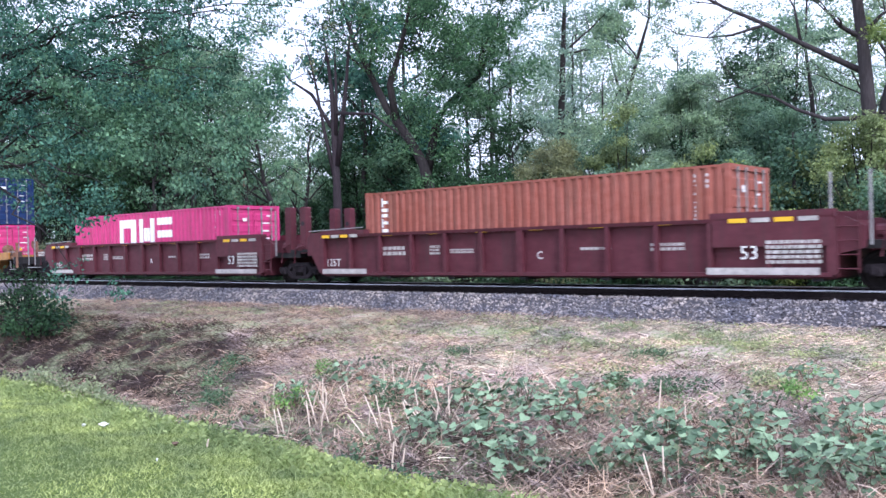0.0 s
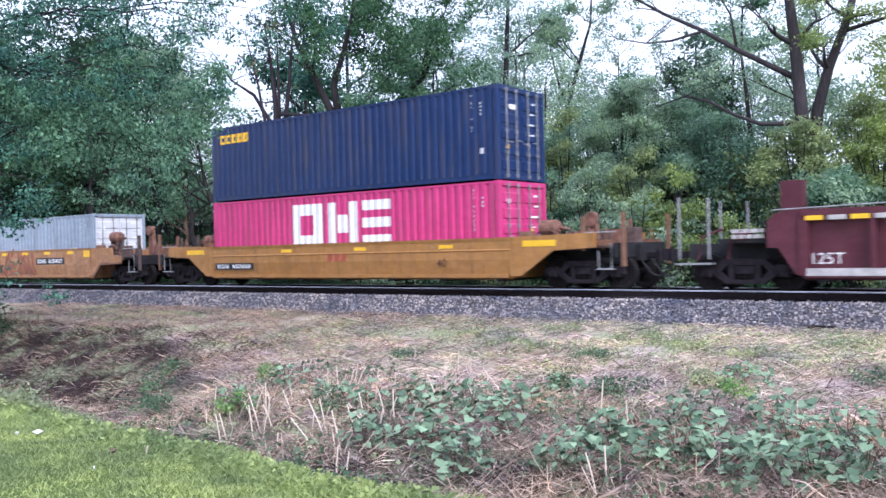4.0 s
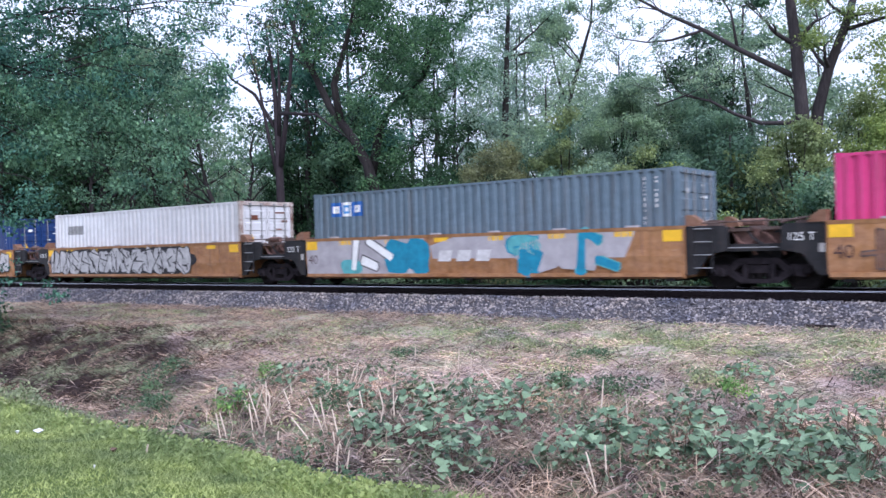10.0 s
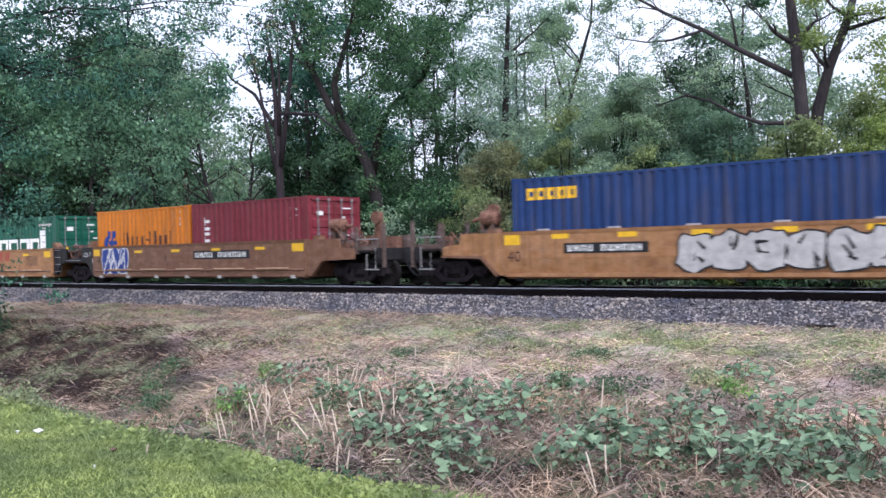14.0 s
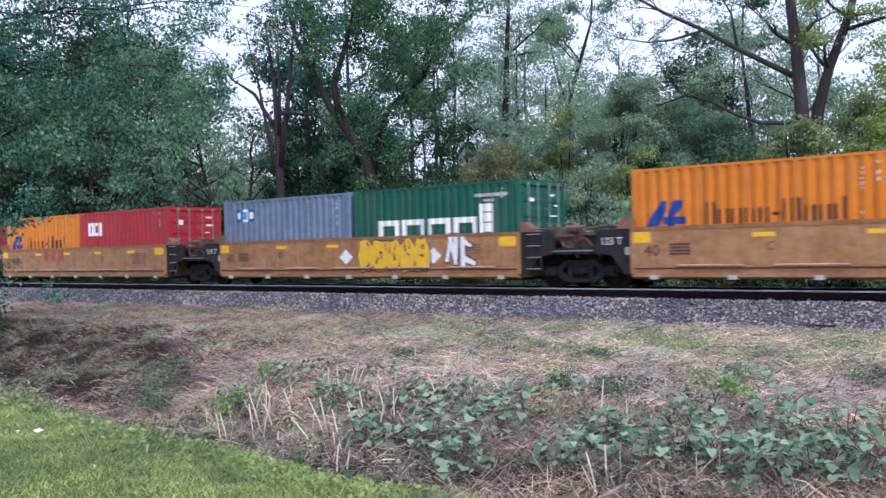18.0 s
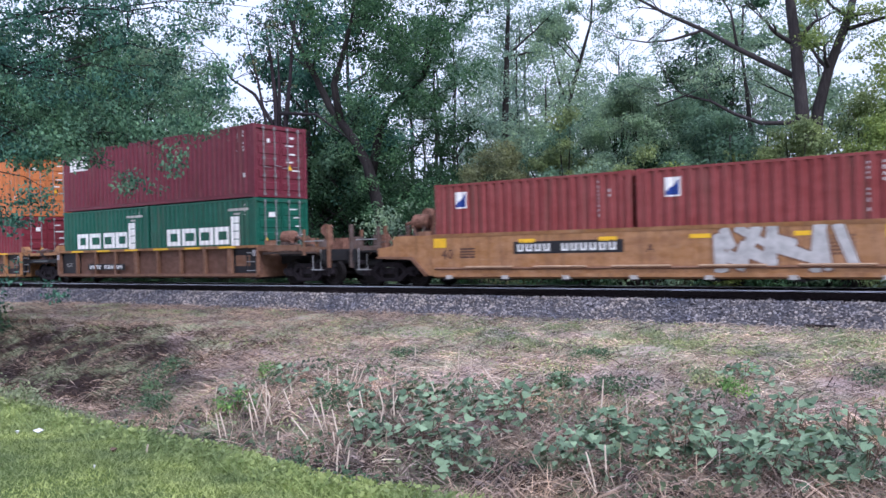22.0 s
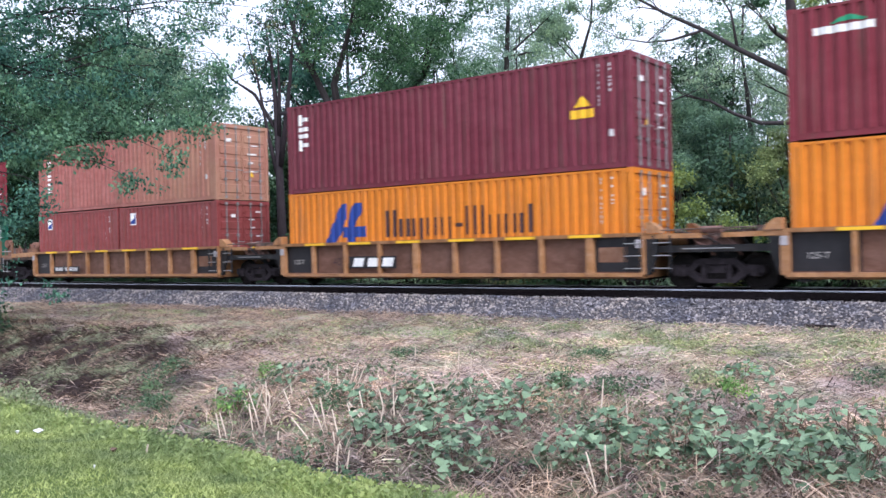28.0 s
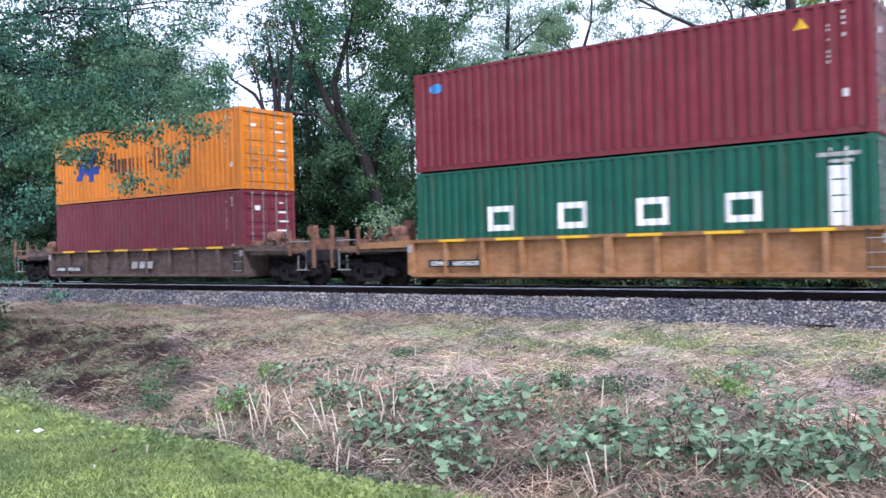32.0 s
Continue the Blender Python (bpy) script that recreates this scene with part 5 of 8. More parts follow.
def maroon_car(s, left, label, letter, seed):
    c = car_thing(label)
    xl, xr, top = -14.1, 2.35, 1.66
    well(c, xl, xr, top, WELLRED, 12)
    for sd in (-1, 1):
        for a, b in ((xl, xl + 2.1), (xr - 2.75, xr)):
            bm = bmesh.new()
            prism_x(bm, [(sd * 1.51, top), (sd * 1.25, top), (sd * 1.25, top + 0.13), (sd * 1.51, top + 0.13)][::(1 if sd > 0 else -1)], a, b)
            part("raised_chord", bm, WELLRED, c)
        bm = bmesh.new()
        prism_x(bm, [(sd * 1.508, 1.0), (sd * 1.40, 1.0), (sd * 1.40, top), (sd * 1.508, top)][::(1 if sd > 0 else -1)], xr - 2.7, xr)
        part("end_sheet", bm, WELLRED, c)
    for a, b in ((xl + 0.1, xl + 1.9), (xr - 2.3, xr - 0.2)):
        n = 4
        for i in range(n):
            p, q = a + (b - a) * i / n, a + (b - a) * (i + 0.8) / n
            patch(c, "reflector", Y_INK if i % 2 == 0 else P_INK, [(p, top - 0.11), (q, top - 0.11), (q, top - 0.01), (p, top - 0.01)], -1.523)
    reflectors(c, xl + 2.2, xr - 3, top - 0.10, 6)
    patch(c, "white_panel", P_INK, [(xl + 0.1, 0.37), (xl + 2.2, 0.37), (xl + 2.2, 0.53), (xl + 0.1, 0.53)], -1.515, "worn white panel")
    patch(c, "white_panel", P_INK, [(xr - 2.85, 0.37), (xr - 0.3, 0.37), (xr - 0.3, 0.53), (xr - 2.85, 0.53)], -1.515, "worn white panel")
    lettering("53", 0.44, W_INK, c, xr - 2.05, -1.513, 0.72)
    lettering("125T", 0.34, W_INK, c, xl + 0.12, -1.365, 0.62)
    lettering(letter, 0.30, W_INK, c, -5.4, -1.365, 0.78)
    for k, (x, z, w, h, r) in enumerate(((-11.3, 0.95, 1.0, 0.32, 2), (-9.3, 0.95, 0.4, 0.3, 3), (-8.5, 0.98, 0.9, 0.14, 2), (-4.0, 1.0, 0.9, 0.1, 1), (-2.0, 0.95, 0.9, 0.22, 2), (0.9, 0.62, 1.2, 0.55, 5))):
        bars(c, x, z, w, h, P_INK, r, seed + k, -1.513 if x > 0 else -1.365)
    mid = 3.95
    truck(c, mid)
    for sd in (-1, 1):
        y0, y1 = (-1.44, -1.34) if sd < 0 else (1.34, 1.44)
        bm = bmesh.new()
        prism_y(bm, [(xr, 0.8), (xr + 0.62, 0.95), (xr + 0.62, 1.40), (xr + 0.2, 1.62), (xr, 1.62)], y0, y1)
        part("end_plate", bm, WELLRED, c)
        bm = bmesh.new()
        prism_y(bm, [(mid - 0.62, 0.95), (mid - 0.32, 0.95), (mid - 0.32, 2.66), (mid - 0.36, 2.70), (mid - 0.58, 2.70), (mid - 0.62, 2.66)], sd * 1.05 - 0.13, sd * 1.05 + 0.13)
        part("post", bm, WELLRED, c, "upright steel post")
    for px in (xr - 0.08, xr + 0.72):
        handrail(c, [(px, -1.40, 1.0), (px, -1.40, 2.58)], GALV, 0.03)
    ladder(c, xr + 0.28, -1.47, 0.42, 1.75, WELLRED)
    bm = bmesh.new()
    box(bm, xr - 0.1, mid + 0.2, -1.2, 1.2, 0.92, 1.1)
    part("end_sill", bm, BLACK, c)
    cyl = bmesh.new()
    tube(cyl, [(xr + 0.75, -1.0, 1.3), (xr + 1.25, -1.0, 1.3)], 0.15, 10)
    part("brake_cylinder", cyl, WELLRED, c)
    # the other end, over the joint or over its own bogie
    for sd in (-1, 1):
        y0, y1 = (-1.46, -1.36) if sd < 0 else (1.36, 1.46)
        bm = bmesh.new()
        prism_y(bm, [(xl, 0.36), (xl, 1.76), (xl - 0.55, 1.74), (xl - 0.72, 1.55), (xl - 0.72, 0.98), (xl - 0.5, 0.98), (xl - 0.12, 0.39)][::-1], y0, y1)
        part("end_sheet", bm, WELLRED, c)
    bm = bmesh.new()
    box(bm, xl - 1.9, xl + 0.1, -1.24, 1.24, 1.10, 1.20)
    part("end_platform", bm, BLACK, c)
    for k in range(4):
        bm = bmesh.new()
        xx = xl - 0.7 - 0.35 * k
        if k % 2:
            tube(bm, [(xx, -1.3, 1.28 + 0.05 * k), (xx - 0.5, -1.3, 1.25), (xx - 0.6, -1.28, 0.75)], 0.03, 6)
            part("brake_pipe", bm, WELLRED, c)
        else:
            cbox(bm, xx - 0.14, xx + 0.14, -1.25, -0.95, 1.16, 1.40, 0.03)
            part("bracket", bm, WELLRED, c)
    handrail(c, [(xl - 0.6, -1.47, 1.80), (xl + 2.0, -1.47, 1.86)], GALV, 0.018)
    if left:
        truck(c, xl - 1.35)
        bm = bmesh.new()
        box(bm, xl - 2.9, xl, -0.4, 0.4, 0.72, 1.1)
        part("centre_sill", bm, BLACK, c)
        coupler(c, xl - 2.9, -1)
        for px, ph in ((-2.05, 1.25), (-2.75, 1.3)):
            for sd in (-1, 1):
                handrail(c, [(xl + px, sd * 1.38, 0.75), (xl + px, sd * 1.38, 0.9 + ph)], GALV, 0.028)
        bm = bmesh.new()
        box(bm, xl - 2.85, xl - 2.0, -1.42, -1.1, 0.62, 0.66)
        part("sill_step", bm, GALV, c)
        bm = bmesh.new()
        prism_y(bm, [(xl - 0.95, 1.2), (xl - 0.45, 1.2), (xl - 0.45, 2.55), (xl - 0.95, 2.55)], 0.4, 0.75)
        part("post", bm, WELLRED, c, "upright steel post")
        bars(c, xl - 1.5, 1.2, 0.7, 0.25, P_INK, 2, seed + 30, -1.464)
    else:
        for sd in (-1, 1):
            bm = bmesh.new()
            prism_y(bm, [(xl - 1.43, 1.05), (xl - 1.13, 1.05), (xl - 1.13, 2.64), (xl - 1.17, 2.68), (xl - 1.39, 2.68), (xl - 1.43, 2.64)], sd * 1.05 - 0.13, sd * 1.05 + 0.13)
            part("post", bm, WELLRED, c, "upright steel post with a round hole")
            bm = bmesh.new()
            tube(bm, [(xl - 1.28, sd * 1.05 - 0.133, 2.1), (xl - 1.28, sd * 1.05 + 0.133, 2.1)], 0.085, 12)
            part("post_hole", bm, K_INK, c)
    put(c, s)
    return c


def yellow_car(s, kind, label, left, right, seed, dress=None, text="125 T"):
    """kind: 'smooth' (creased sheet), 'rail' (sheet with a walkway rail below), 'ribbed'."""
    c = car_thing(label)
    if kind == "smooth":
        xl, xr, top, mat, end = -12.32, 0.20, 1.52, YELLOW, BLACK
        well(c, xl, xr, top, mat, 0, True)
        for i in range(6):
            x = xl + 1.2 + i * 2.0
            bm = bmesh.new()
            cbox(bm, x - 0.16, x + 0.16, -1.5, -1.36, top, top + 0.045, 0.02)
            part("lip_casting", bm, CHALK, c)
        for z, n in ((top - 0.22, 6),):
            reflectors(c, xl + 0.8, xr - 0.6, z, n, Y_INK, 0.5, 0.13)
        for x in (xl + 0.28, xr - 0.28):
            patch(c, "yellow_square", Y_INK, [(x - 0.24, top - 0.36), (x + 0.24, top - 0.36), (x + 0.24, top - 0.08), (x - 0.24, top - 0.08)], -1.497)
        lettering("40", 0.42, D_INK, c, xl + 0.12, -1.495, 0.72)
        bm = bmesh.new()
        for x in (xr - 1.05, xr - 0.03):
            box(bm, x - 0.015, x + 0.015, -1.497, -1.48, 0.85, top - 0.1)
        part("sheet_seam", bm, YELLOW_OLD, c)
        pitch = 15.65
    elif kind == "rail":
        xl, xr, top, mat, end = -12.2, 0.10, 1.52, YELLOW_OLD if dress == "old" else YELLOW, BLACK
        well(c, xl, xr, top, mat, 0, False)
        for i in range(7):
            x = xl + 0.6 + i * 1.85
            bm = bmesh.new()
            cbox(bm, x - 0.10, x + 0.10, -1.53, -1.36, 0.27, 0.37, 0.02)
            part("sill_bracket", bm, P_INK, c)
        for i in range(5):
            x = xl + 1.2 + i * 2.2
            bm = bmesh.new()
            tube(bm, [(x, -1.56, 0.60), (x + 1.5, -1.56, 0.60)], 0.026, 6)
            box(bm, x, x + 0.05, -1.56, -1.48, 0.58, 0.62)
            box(bm, x + 1.45, x + 1.5, -1.56, -1.48, 0.58, 0.62)
            part("grab_rail", bm, PALE_TAN, c)
        bm = bmesh.new()
        prism_x(bm, [(-1.53, 0.55), (-1.48, 0.50), (-1.48, 0.60)], xl + 0.1, xr - 0.1)
        part("side_ledge", bm, YELLOW_OLD, c)
        patch(c, "yellow_square", Y_INK, [(xr - 0.62, top - 0.38), (xr - 0.08, top - 0.38), (xr - 0.08, top - 0.12), (xr - 0.62, top - 0.12)], -1.495)
        patch(c, "yellow_square", Y_INK, [(xl + 0.08, top - 0.38), (xl + 0.52, top - 0.38), (xl + 0.52, top - 0.12), (xl + 0.08, top - 0.12)], -1.495)
        reflectors(c, xl + 2, xr - 1, top - 0.30, 4, Y_INK, 0.5, 0.10)
        lettering("40", 0.40, D_INK, c, xl + 0.35, -1.495, 0.82)
        bars(c, xl + 1.0, 0.84, 0.5, 0.3, D_INK, 4, seed, -1.495)
        bars(c, xr - 2.1, 0.80, 0.9, 0.45, YELLOW_OLD, 6, seed + 1, -1.495)
        pitch = 15.49
    else:
        mat = {"brown": BROWN, "old": YELLOW_OLD}.get(dress, YELLOW)
        xl, xr, top, end = -12.3, 0.35, 1.385, BLACK
        well(c, xl, xr, top, mat, 9 if dress != "many" else 10, False, chord=YELLOW if dress != "brown" else YELLOW_OLD, panel={"brown": BROWN, "many": YELLOW}.get(dress, PANEL_SHADED))
        reflectors(c, xl + 0.6, xr - 0.6, top - 0.085, 6, Y_INK, 0.9, 0.07)
        for ob in [o for o in c.children if o.name.startswith("reflector")]:
            ob.location.y = -0.022
        if dress in ("dark", "old"):
            for a, b in ((xl + 0.12, xl + 1.55), (xr - 1.55, xr - 0.12)):
                patch(c, "black_panel", K_INK, [(a, 0.45), (b, 0.45), (b, top - 0.10), (a, top - 0.10)], -1.366, "black painted end panel")
            lettering("125-T", 0.20, P_INK, c, xl + 0.45, -1.370, 0.72)
            patch(c, "brown_plate", YELLOW_OLD, [(xr - 1.25, 0.68), (xr - 0.5, 0.68), (xr - 0.5, 1.05), (xr - 1.25, 1.05)], -1.370)
        lettering("40", 0.36, D_INK, c, xl + 2.2, -1.364, 0.66)
        for x in (xl + 0.04, xr - 0.12):
            bm = bmesh.new()
            box(bm, x - 0.08, x + 0.08, -1.52, -1.36, 1.02, 1.22)
            part("white_bracket", bm, CHALK, c)
        ladder(c, xr - 0.28, -1.51, 0.45, top - 0.05, BLACK)
        pitch = 15.86
    if right == "shared":
        shared_end(c, xr, xl + pitch, top, end, text, seed, gear=YELLOW_OLD if kind != "ribbed" else mat, deck=kind == "ribbed")
    elif right == "own":
        own_end(c, xr, 1, top, mat, YELLOW_OLD, seed=seed, deck=kind == "ribbed")
    if left == "own":
        own_end(c, xl, -1, top, mat, YELLOW_OLD, seed=seed + 5, deck=kind == "ribbed")
    put(c, s)
    return c


def husky_car(s):
    """A short single well car with sides that slope up to its ends."""
    c = car_thing("warm yellow single well car with sloping side ends")
    xl, xr, top = -12.0, 0.45, 1.40
    well(c, xl, xr, top, YELLOW_C, 0, True)
    for sd in (-1, 1):
        for x, d in ((xl, -1), (xr, 1)):
            bm = bmesh.new()
            pts = [(x, 0.36), (x + d * 0.35, 0.38), (x + d * 1.3, 1.02), (x + d * 2.5, 1.08), (x + d * 2.5, top + 0.05), (x, top)]
            prism_y(bm, pts if d > 0 else pts[::-1], sd * 1.49 - (0 if sd < 0 else 0.09), sd * 1.49 + (0.09 if sd < 0 else 0))
            part("end_sheet", bm, YELLOW_C, c)
    for x, d in ((xl, -1), (xr, 1)):
        own_end(c, x, d, top, BROWN, YELLOW_OLD, seed=8 + d, deck=True)
        patch(c, "yellow_square", Y_INK, [(x + d * 0.9 - 0.5, top - 0.26), (x + d * 0.9 + 0.5, top - 0.26), (x + d * 0.9 + 0.5, top - 0.10), (x + d * 0.9 - 0.5, top - 0.10)], -1.497)
    bm = bmesh.new()
    prism_x(bm, [(-1.51, top - 0.34), (-1.49, top - 0.36), (-1.49, top - 0.30)], xl, xr)
    part("side_ledge", bm, YELLOW_C, c)
    number_panel(c, xl + 0.2, 0.60, 2.0, 0.22, 3)
    trade_panel(c, -6.4, 0.78, 0.95, 0.34, R_INK, None)
    lettering("40", 0.34, D_INK, c, -2.0, -1.497, 0.62)
    reflectors(c, xl + 2.2, xr - 0.5, top - 0.26, 3, Y_INK, 0.5, 0.10)
    put(c, s)


P = PLACE
maroon_car(P["A"] + 19.67, False, "oxide maroon fifty-three foot well car unit, empty", "B", 60)
maroon_car(P["A"], False, "oxide maroon fifty-three foot well car with white marks", "C", 61)
maroon_car(P["B"], True, "oxide maroon fifty-three foot well car, end unit", "A", 62)
husky_car(P["C"])
car = yellow_car(P["D"], "smooth", "tan-yellow well car with sprayed teal shapes, end unit", "", "own", 70)
number_panel(car, -4.1, 0.88, 2.3, 0.28, 5)
graffiti(car, -10.6, -8.5, 0.66, 1.40, TEAL, K_INK, 3, 11)
graffiti(car, -8.5, -7.4, 0.72, 1.38, CHALK, YELLOW, 2, 31, None, False)
strokes(car, -7.4, -4.2, 0.42, 1.42, YELLOW_OLD, R_INK, 4, 12, None, 0.10)
strokes(car, -12.0, -10.7, 0.6, 1.2, YELLOW, R_INK, 2, 32, None, 0.12)
car = yellow_car(P["E"], "smooth", "tan-yellow well car with a sprayed green piece", "", "shared", 71)
trade_panel(car, -7.3, 0.70, 2.2, 0.48)
graffiti(car, -4.9, -1.7, 0.46, 1.38, LIME, K_INK, 4, 13)
strokes(car, -4.7, -2.0, 0.56, 1.30, LIME, K_INK, 4, 33, None, 0.09)
strokes(car, -11.6, -8.0, 0.55, 1.28, YELLOW_OLD, BROWN, 4, 19, None, 0.08)
car = yellow_car(P["F"], "smooth", "tan well car sprayed over in grey, teal and blue", "", "shared", 72)
patch(car, "spray_ground", CHALK, [(-12.25, 0.42), (-7.4, 0.42), (-7.5, 1.44), (-12.3, 1.44)], -WIDE - 0.004, "grey sprayed ground")
patch(car, "spray_ground", CHALK, [(-7.2, 0.84), (-1.3, 0.80), (-1.0, 1.44), (-6.4, 1.44), (-7.3, 1.2)], -WIDE - 0.004, "grey sprayed ground")
graffiti(car, -4.3, -2.0, 0.44, 1.3, CHALK, CHALK, 2, 37, None, False)
graffiti(car, -10.7, -10.0, 0.40, 0.86, TEAL, TEAL, 1, 36, None, False)
strokes(car, -10.0, -9.0, 0.46, 1.40, W_INK, K_INK, 1, 15, None, 0.24)
graffiti(car, -8.9, -7.35, 0.40, 1.42, CYAN, CYAN, 2, 16)
graffiti(car, -4.6, -3.7, 0.88, 1.44, TEAL, CYAN, 1, 17)
strokes(car, -4.2, -3.7, 0.42, 1.0, CYAN, CYAN, 1, 38, None, 0.3)
strokes(car, -2.4, -1.7, 0.42, 1.44, CYAN, TEAL, 1, 18, None, 0.26)
trade_panel(car, -7.2, 0.70, 2.1, 0.42, PALE_INK, None)
car = yellow_car(P["G"], "smooth", "tan well car with a black and silver sprayed piece", "", "shared", 73)
graffiti(car, -12.1, -2.5, 0.42, 1.44, SILVER, K_INK, 13, 20, K_INK)
strokes(car, -12.0, -2.6, 0.48, 1.38, K_INK, K_INK, 13, 27, None, 0.05)
car = yellow_car(P["H"], "smooth", "tan-yellow well car with silver sprayed shapes, end unit", "own", "shared", 74)
number_panel(car, -10.5, 0.92, 2.3, 0.26, 7)
graffiti(car, -7.5, -0.1, 0.46, 1.38, SILVER, K_INK, 9, 21)
car = yellow_car(P["I"], "rail", "weathered brown-yellow well car with a sprayed tag, end unit", "", "own", 80, "old")
number_panel(car, -5.65, 0.94, 3.05, 0.30, 4)
graffiti(car, -11.5, -9.75, 0.40, 1.48, B_INK, W_INK, 3, 23)
strokes(car, -11.3, -9.9, 0.5, 1.4, W_INK, W_INK, 3, 43, None, 0.05)
lettering("B", 0.28, D_INK, car, -7.4, -1.496, 0.92)
car = yellow_car(P["K"], "rail", "tan-yellow well car with a big red block mark", "", "shared", 81)
trade_panel(car, -5.35, 0.94, 1.95, 0.56, R_INK, None)
lettering("C", 0.28, D_INK, car, -9.0, -1.496, 0.92)
car = yellow_car(P["L"], "rail", "tan-yellow well car with a yellow sprayed piece", "", "shared", 82)
graffiti(car, -5.6, -2.9, 0.44, 1.46, GOLD, V_INK, 5, 24)
for a in (-6.15, -2.75):
    patch(car, "white_diamond", W_INK, [(a - 0.28, 0.92), (a, 0.70), (a + 0.28, 0.92), (a, 1.16)], -1.493, "white sprayed diamond")
strokes(car, -2.25, -1.35, 0.6, 1.46, W_INK, K_INK, 2, 25, None, 0.14)
lettering("D", 0.28, D_INK, car, -9.2, -1.496, 0.92)
car = yellow_car(P["M"], "rail", "tan-yellow well car with a red block mark", "", "shared", 83)
trade_panel(car, -8.75, 0.90, 1.9, 0.58, R_INK, None)
lettering("E", 0.28, D_INK, car, -4.1, -1.496, 0.92)
car = yellow_car(P["N"], "rail", "tan-yellow well car with a silver sprayed tag, end unit", "own", "shared", 84)
number_panel(car, -9.45, 0.93, 3.15, 0.32, 9)
strokes(car, -4.1, -1.3, 0.48, 1.42, SILVER, YELLOW_OLD, 4, 26, None, 0.26)
lettering("A", 0.28, D_INK, car, -5.7, -1.496, 0.92)
car = yellow_car(P["O"], "ribbed", "brown-yellow ribbed well car, end unit", "", "own", 90, "old")
number_panel(car, -10.0, 0.58, 2.6, 0.24, 4)
car = yellow_car(P["P"], "ribbed", "tan ribbed well car with a black and white panel", "", "shared", 91, "dark", "")
trade_panel(car, -5.5, 0.52, 2.1, 0.42)
car = yellow_car(P["Q"], "ribbed", "tan ribbed well car with black ends", "", "shared", 92, "dark", "")
trade_panel(car, -8.2, 0.58, 1.9, 0.36)
car = yellow_car(P["S"], "ribbed", "tan ribbed well car under stacked containers", "", "shared", 93, "dark", "")
trade_panel(car, -9.3, 0.58, 1.9, 0.36)
car = yellow_car(P["T"], "ribbed", "tan ribbed well car with black ends, end unit", "own", "shared", 94, "dark", "")
number_panel(car, -10.6, 0.52, 2.0, 0.22, 6)
car = yellow_car(P["U"], "ribbed", "yellow single well car with many side ribs", "own", "own", 95, "many")
number_panel(car, -11.6, 0.60, 1.9, 0.20, 5)
car = yellow_car(P["V"], "ribbed", "grimy brown ribbed well car", "own", "own", 96, "brown")
trade_panel(car, -6.4, 0.58, 1.6, 0.36, P_INK, None)
number_panel(car, -11.8, 0.52, 2.0, 0.22, 6)


# ---- trees and bushes ----
BARK = plain("bark_dark", (0.024, 0.020, 0.020), 0.9, 0.45, 6.0, 0.0, (3, 3, 0.5), 0.8)
BARK_G = plain("bark_greyish", (0.046, 0.039, 0.041), 0.9, 0.45, 6.0, 0.0, (3, 3, 0.5), 0.8)
BARK_P = plain("bark_purplish", (0.03, 0.023, 0.027), 0.9, 0.4, 6.0, 0.0, (3, 3, 0.5), 0.8)
BARK_B = plain("bark_brown", (0.13, 0.085, 0.06), 0.9, 0.4, 6.0, 0.0, (3, 3, 0.5), 0.8)
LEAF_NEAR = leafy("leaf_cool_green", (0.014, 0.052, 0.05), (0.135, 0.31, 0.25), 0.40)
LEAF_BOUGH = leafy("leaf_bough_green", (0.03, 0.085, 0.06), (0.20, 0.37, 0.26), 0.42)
LEAF_MID = leafy("leaf_green", (0.09, 0.19, 0.125), (0.24, 0.40, 0.28), 0.47)
# one green in two tones: understorey shade is put into the darker
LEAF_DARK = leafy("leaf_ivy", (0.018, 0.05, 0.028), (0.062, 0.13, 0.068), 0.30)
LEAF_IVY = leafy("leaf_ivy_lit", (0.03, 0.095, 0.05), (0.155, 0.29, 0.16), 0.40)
# grey, pale, olive and blue-green: own tints, values raised to imitate haze
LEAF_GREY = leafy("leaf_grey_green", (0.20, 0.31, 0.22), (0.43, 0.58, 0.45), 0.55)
LEAF_YEL = leafy("leaf_yellow_green", (0.20, 0.29, 0.10), (0.40, 0.50, 0.19), 0.48)
LEAF_FIR = leafy("needle_dark", (0.035, 0.085, 0.06), (0.085, 0.16, 0.11), 0.2)
LEAF_PALE = leafy("leaf_hazed_blue_green", (0.18, 0.30, 0.25), (0.42, 0.58, 0.50), 0.55)
LEAF_OLIVE = leafy("leaf_olive", (0.19, 0.25, 0.12), (0.39, 0.49, 0.26), 0.5)
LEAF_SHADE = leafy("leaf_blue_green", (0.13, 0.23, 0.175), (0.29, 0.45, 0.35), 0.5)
LEAF_BROWN = leafy("leaf_brownish", (0.19, 0.215, 0.125), (0.34, 0.37, 0.23), 0.45)


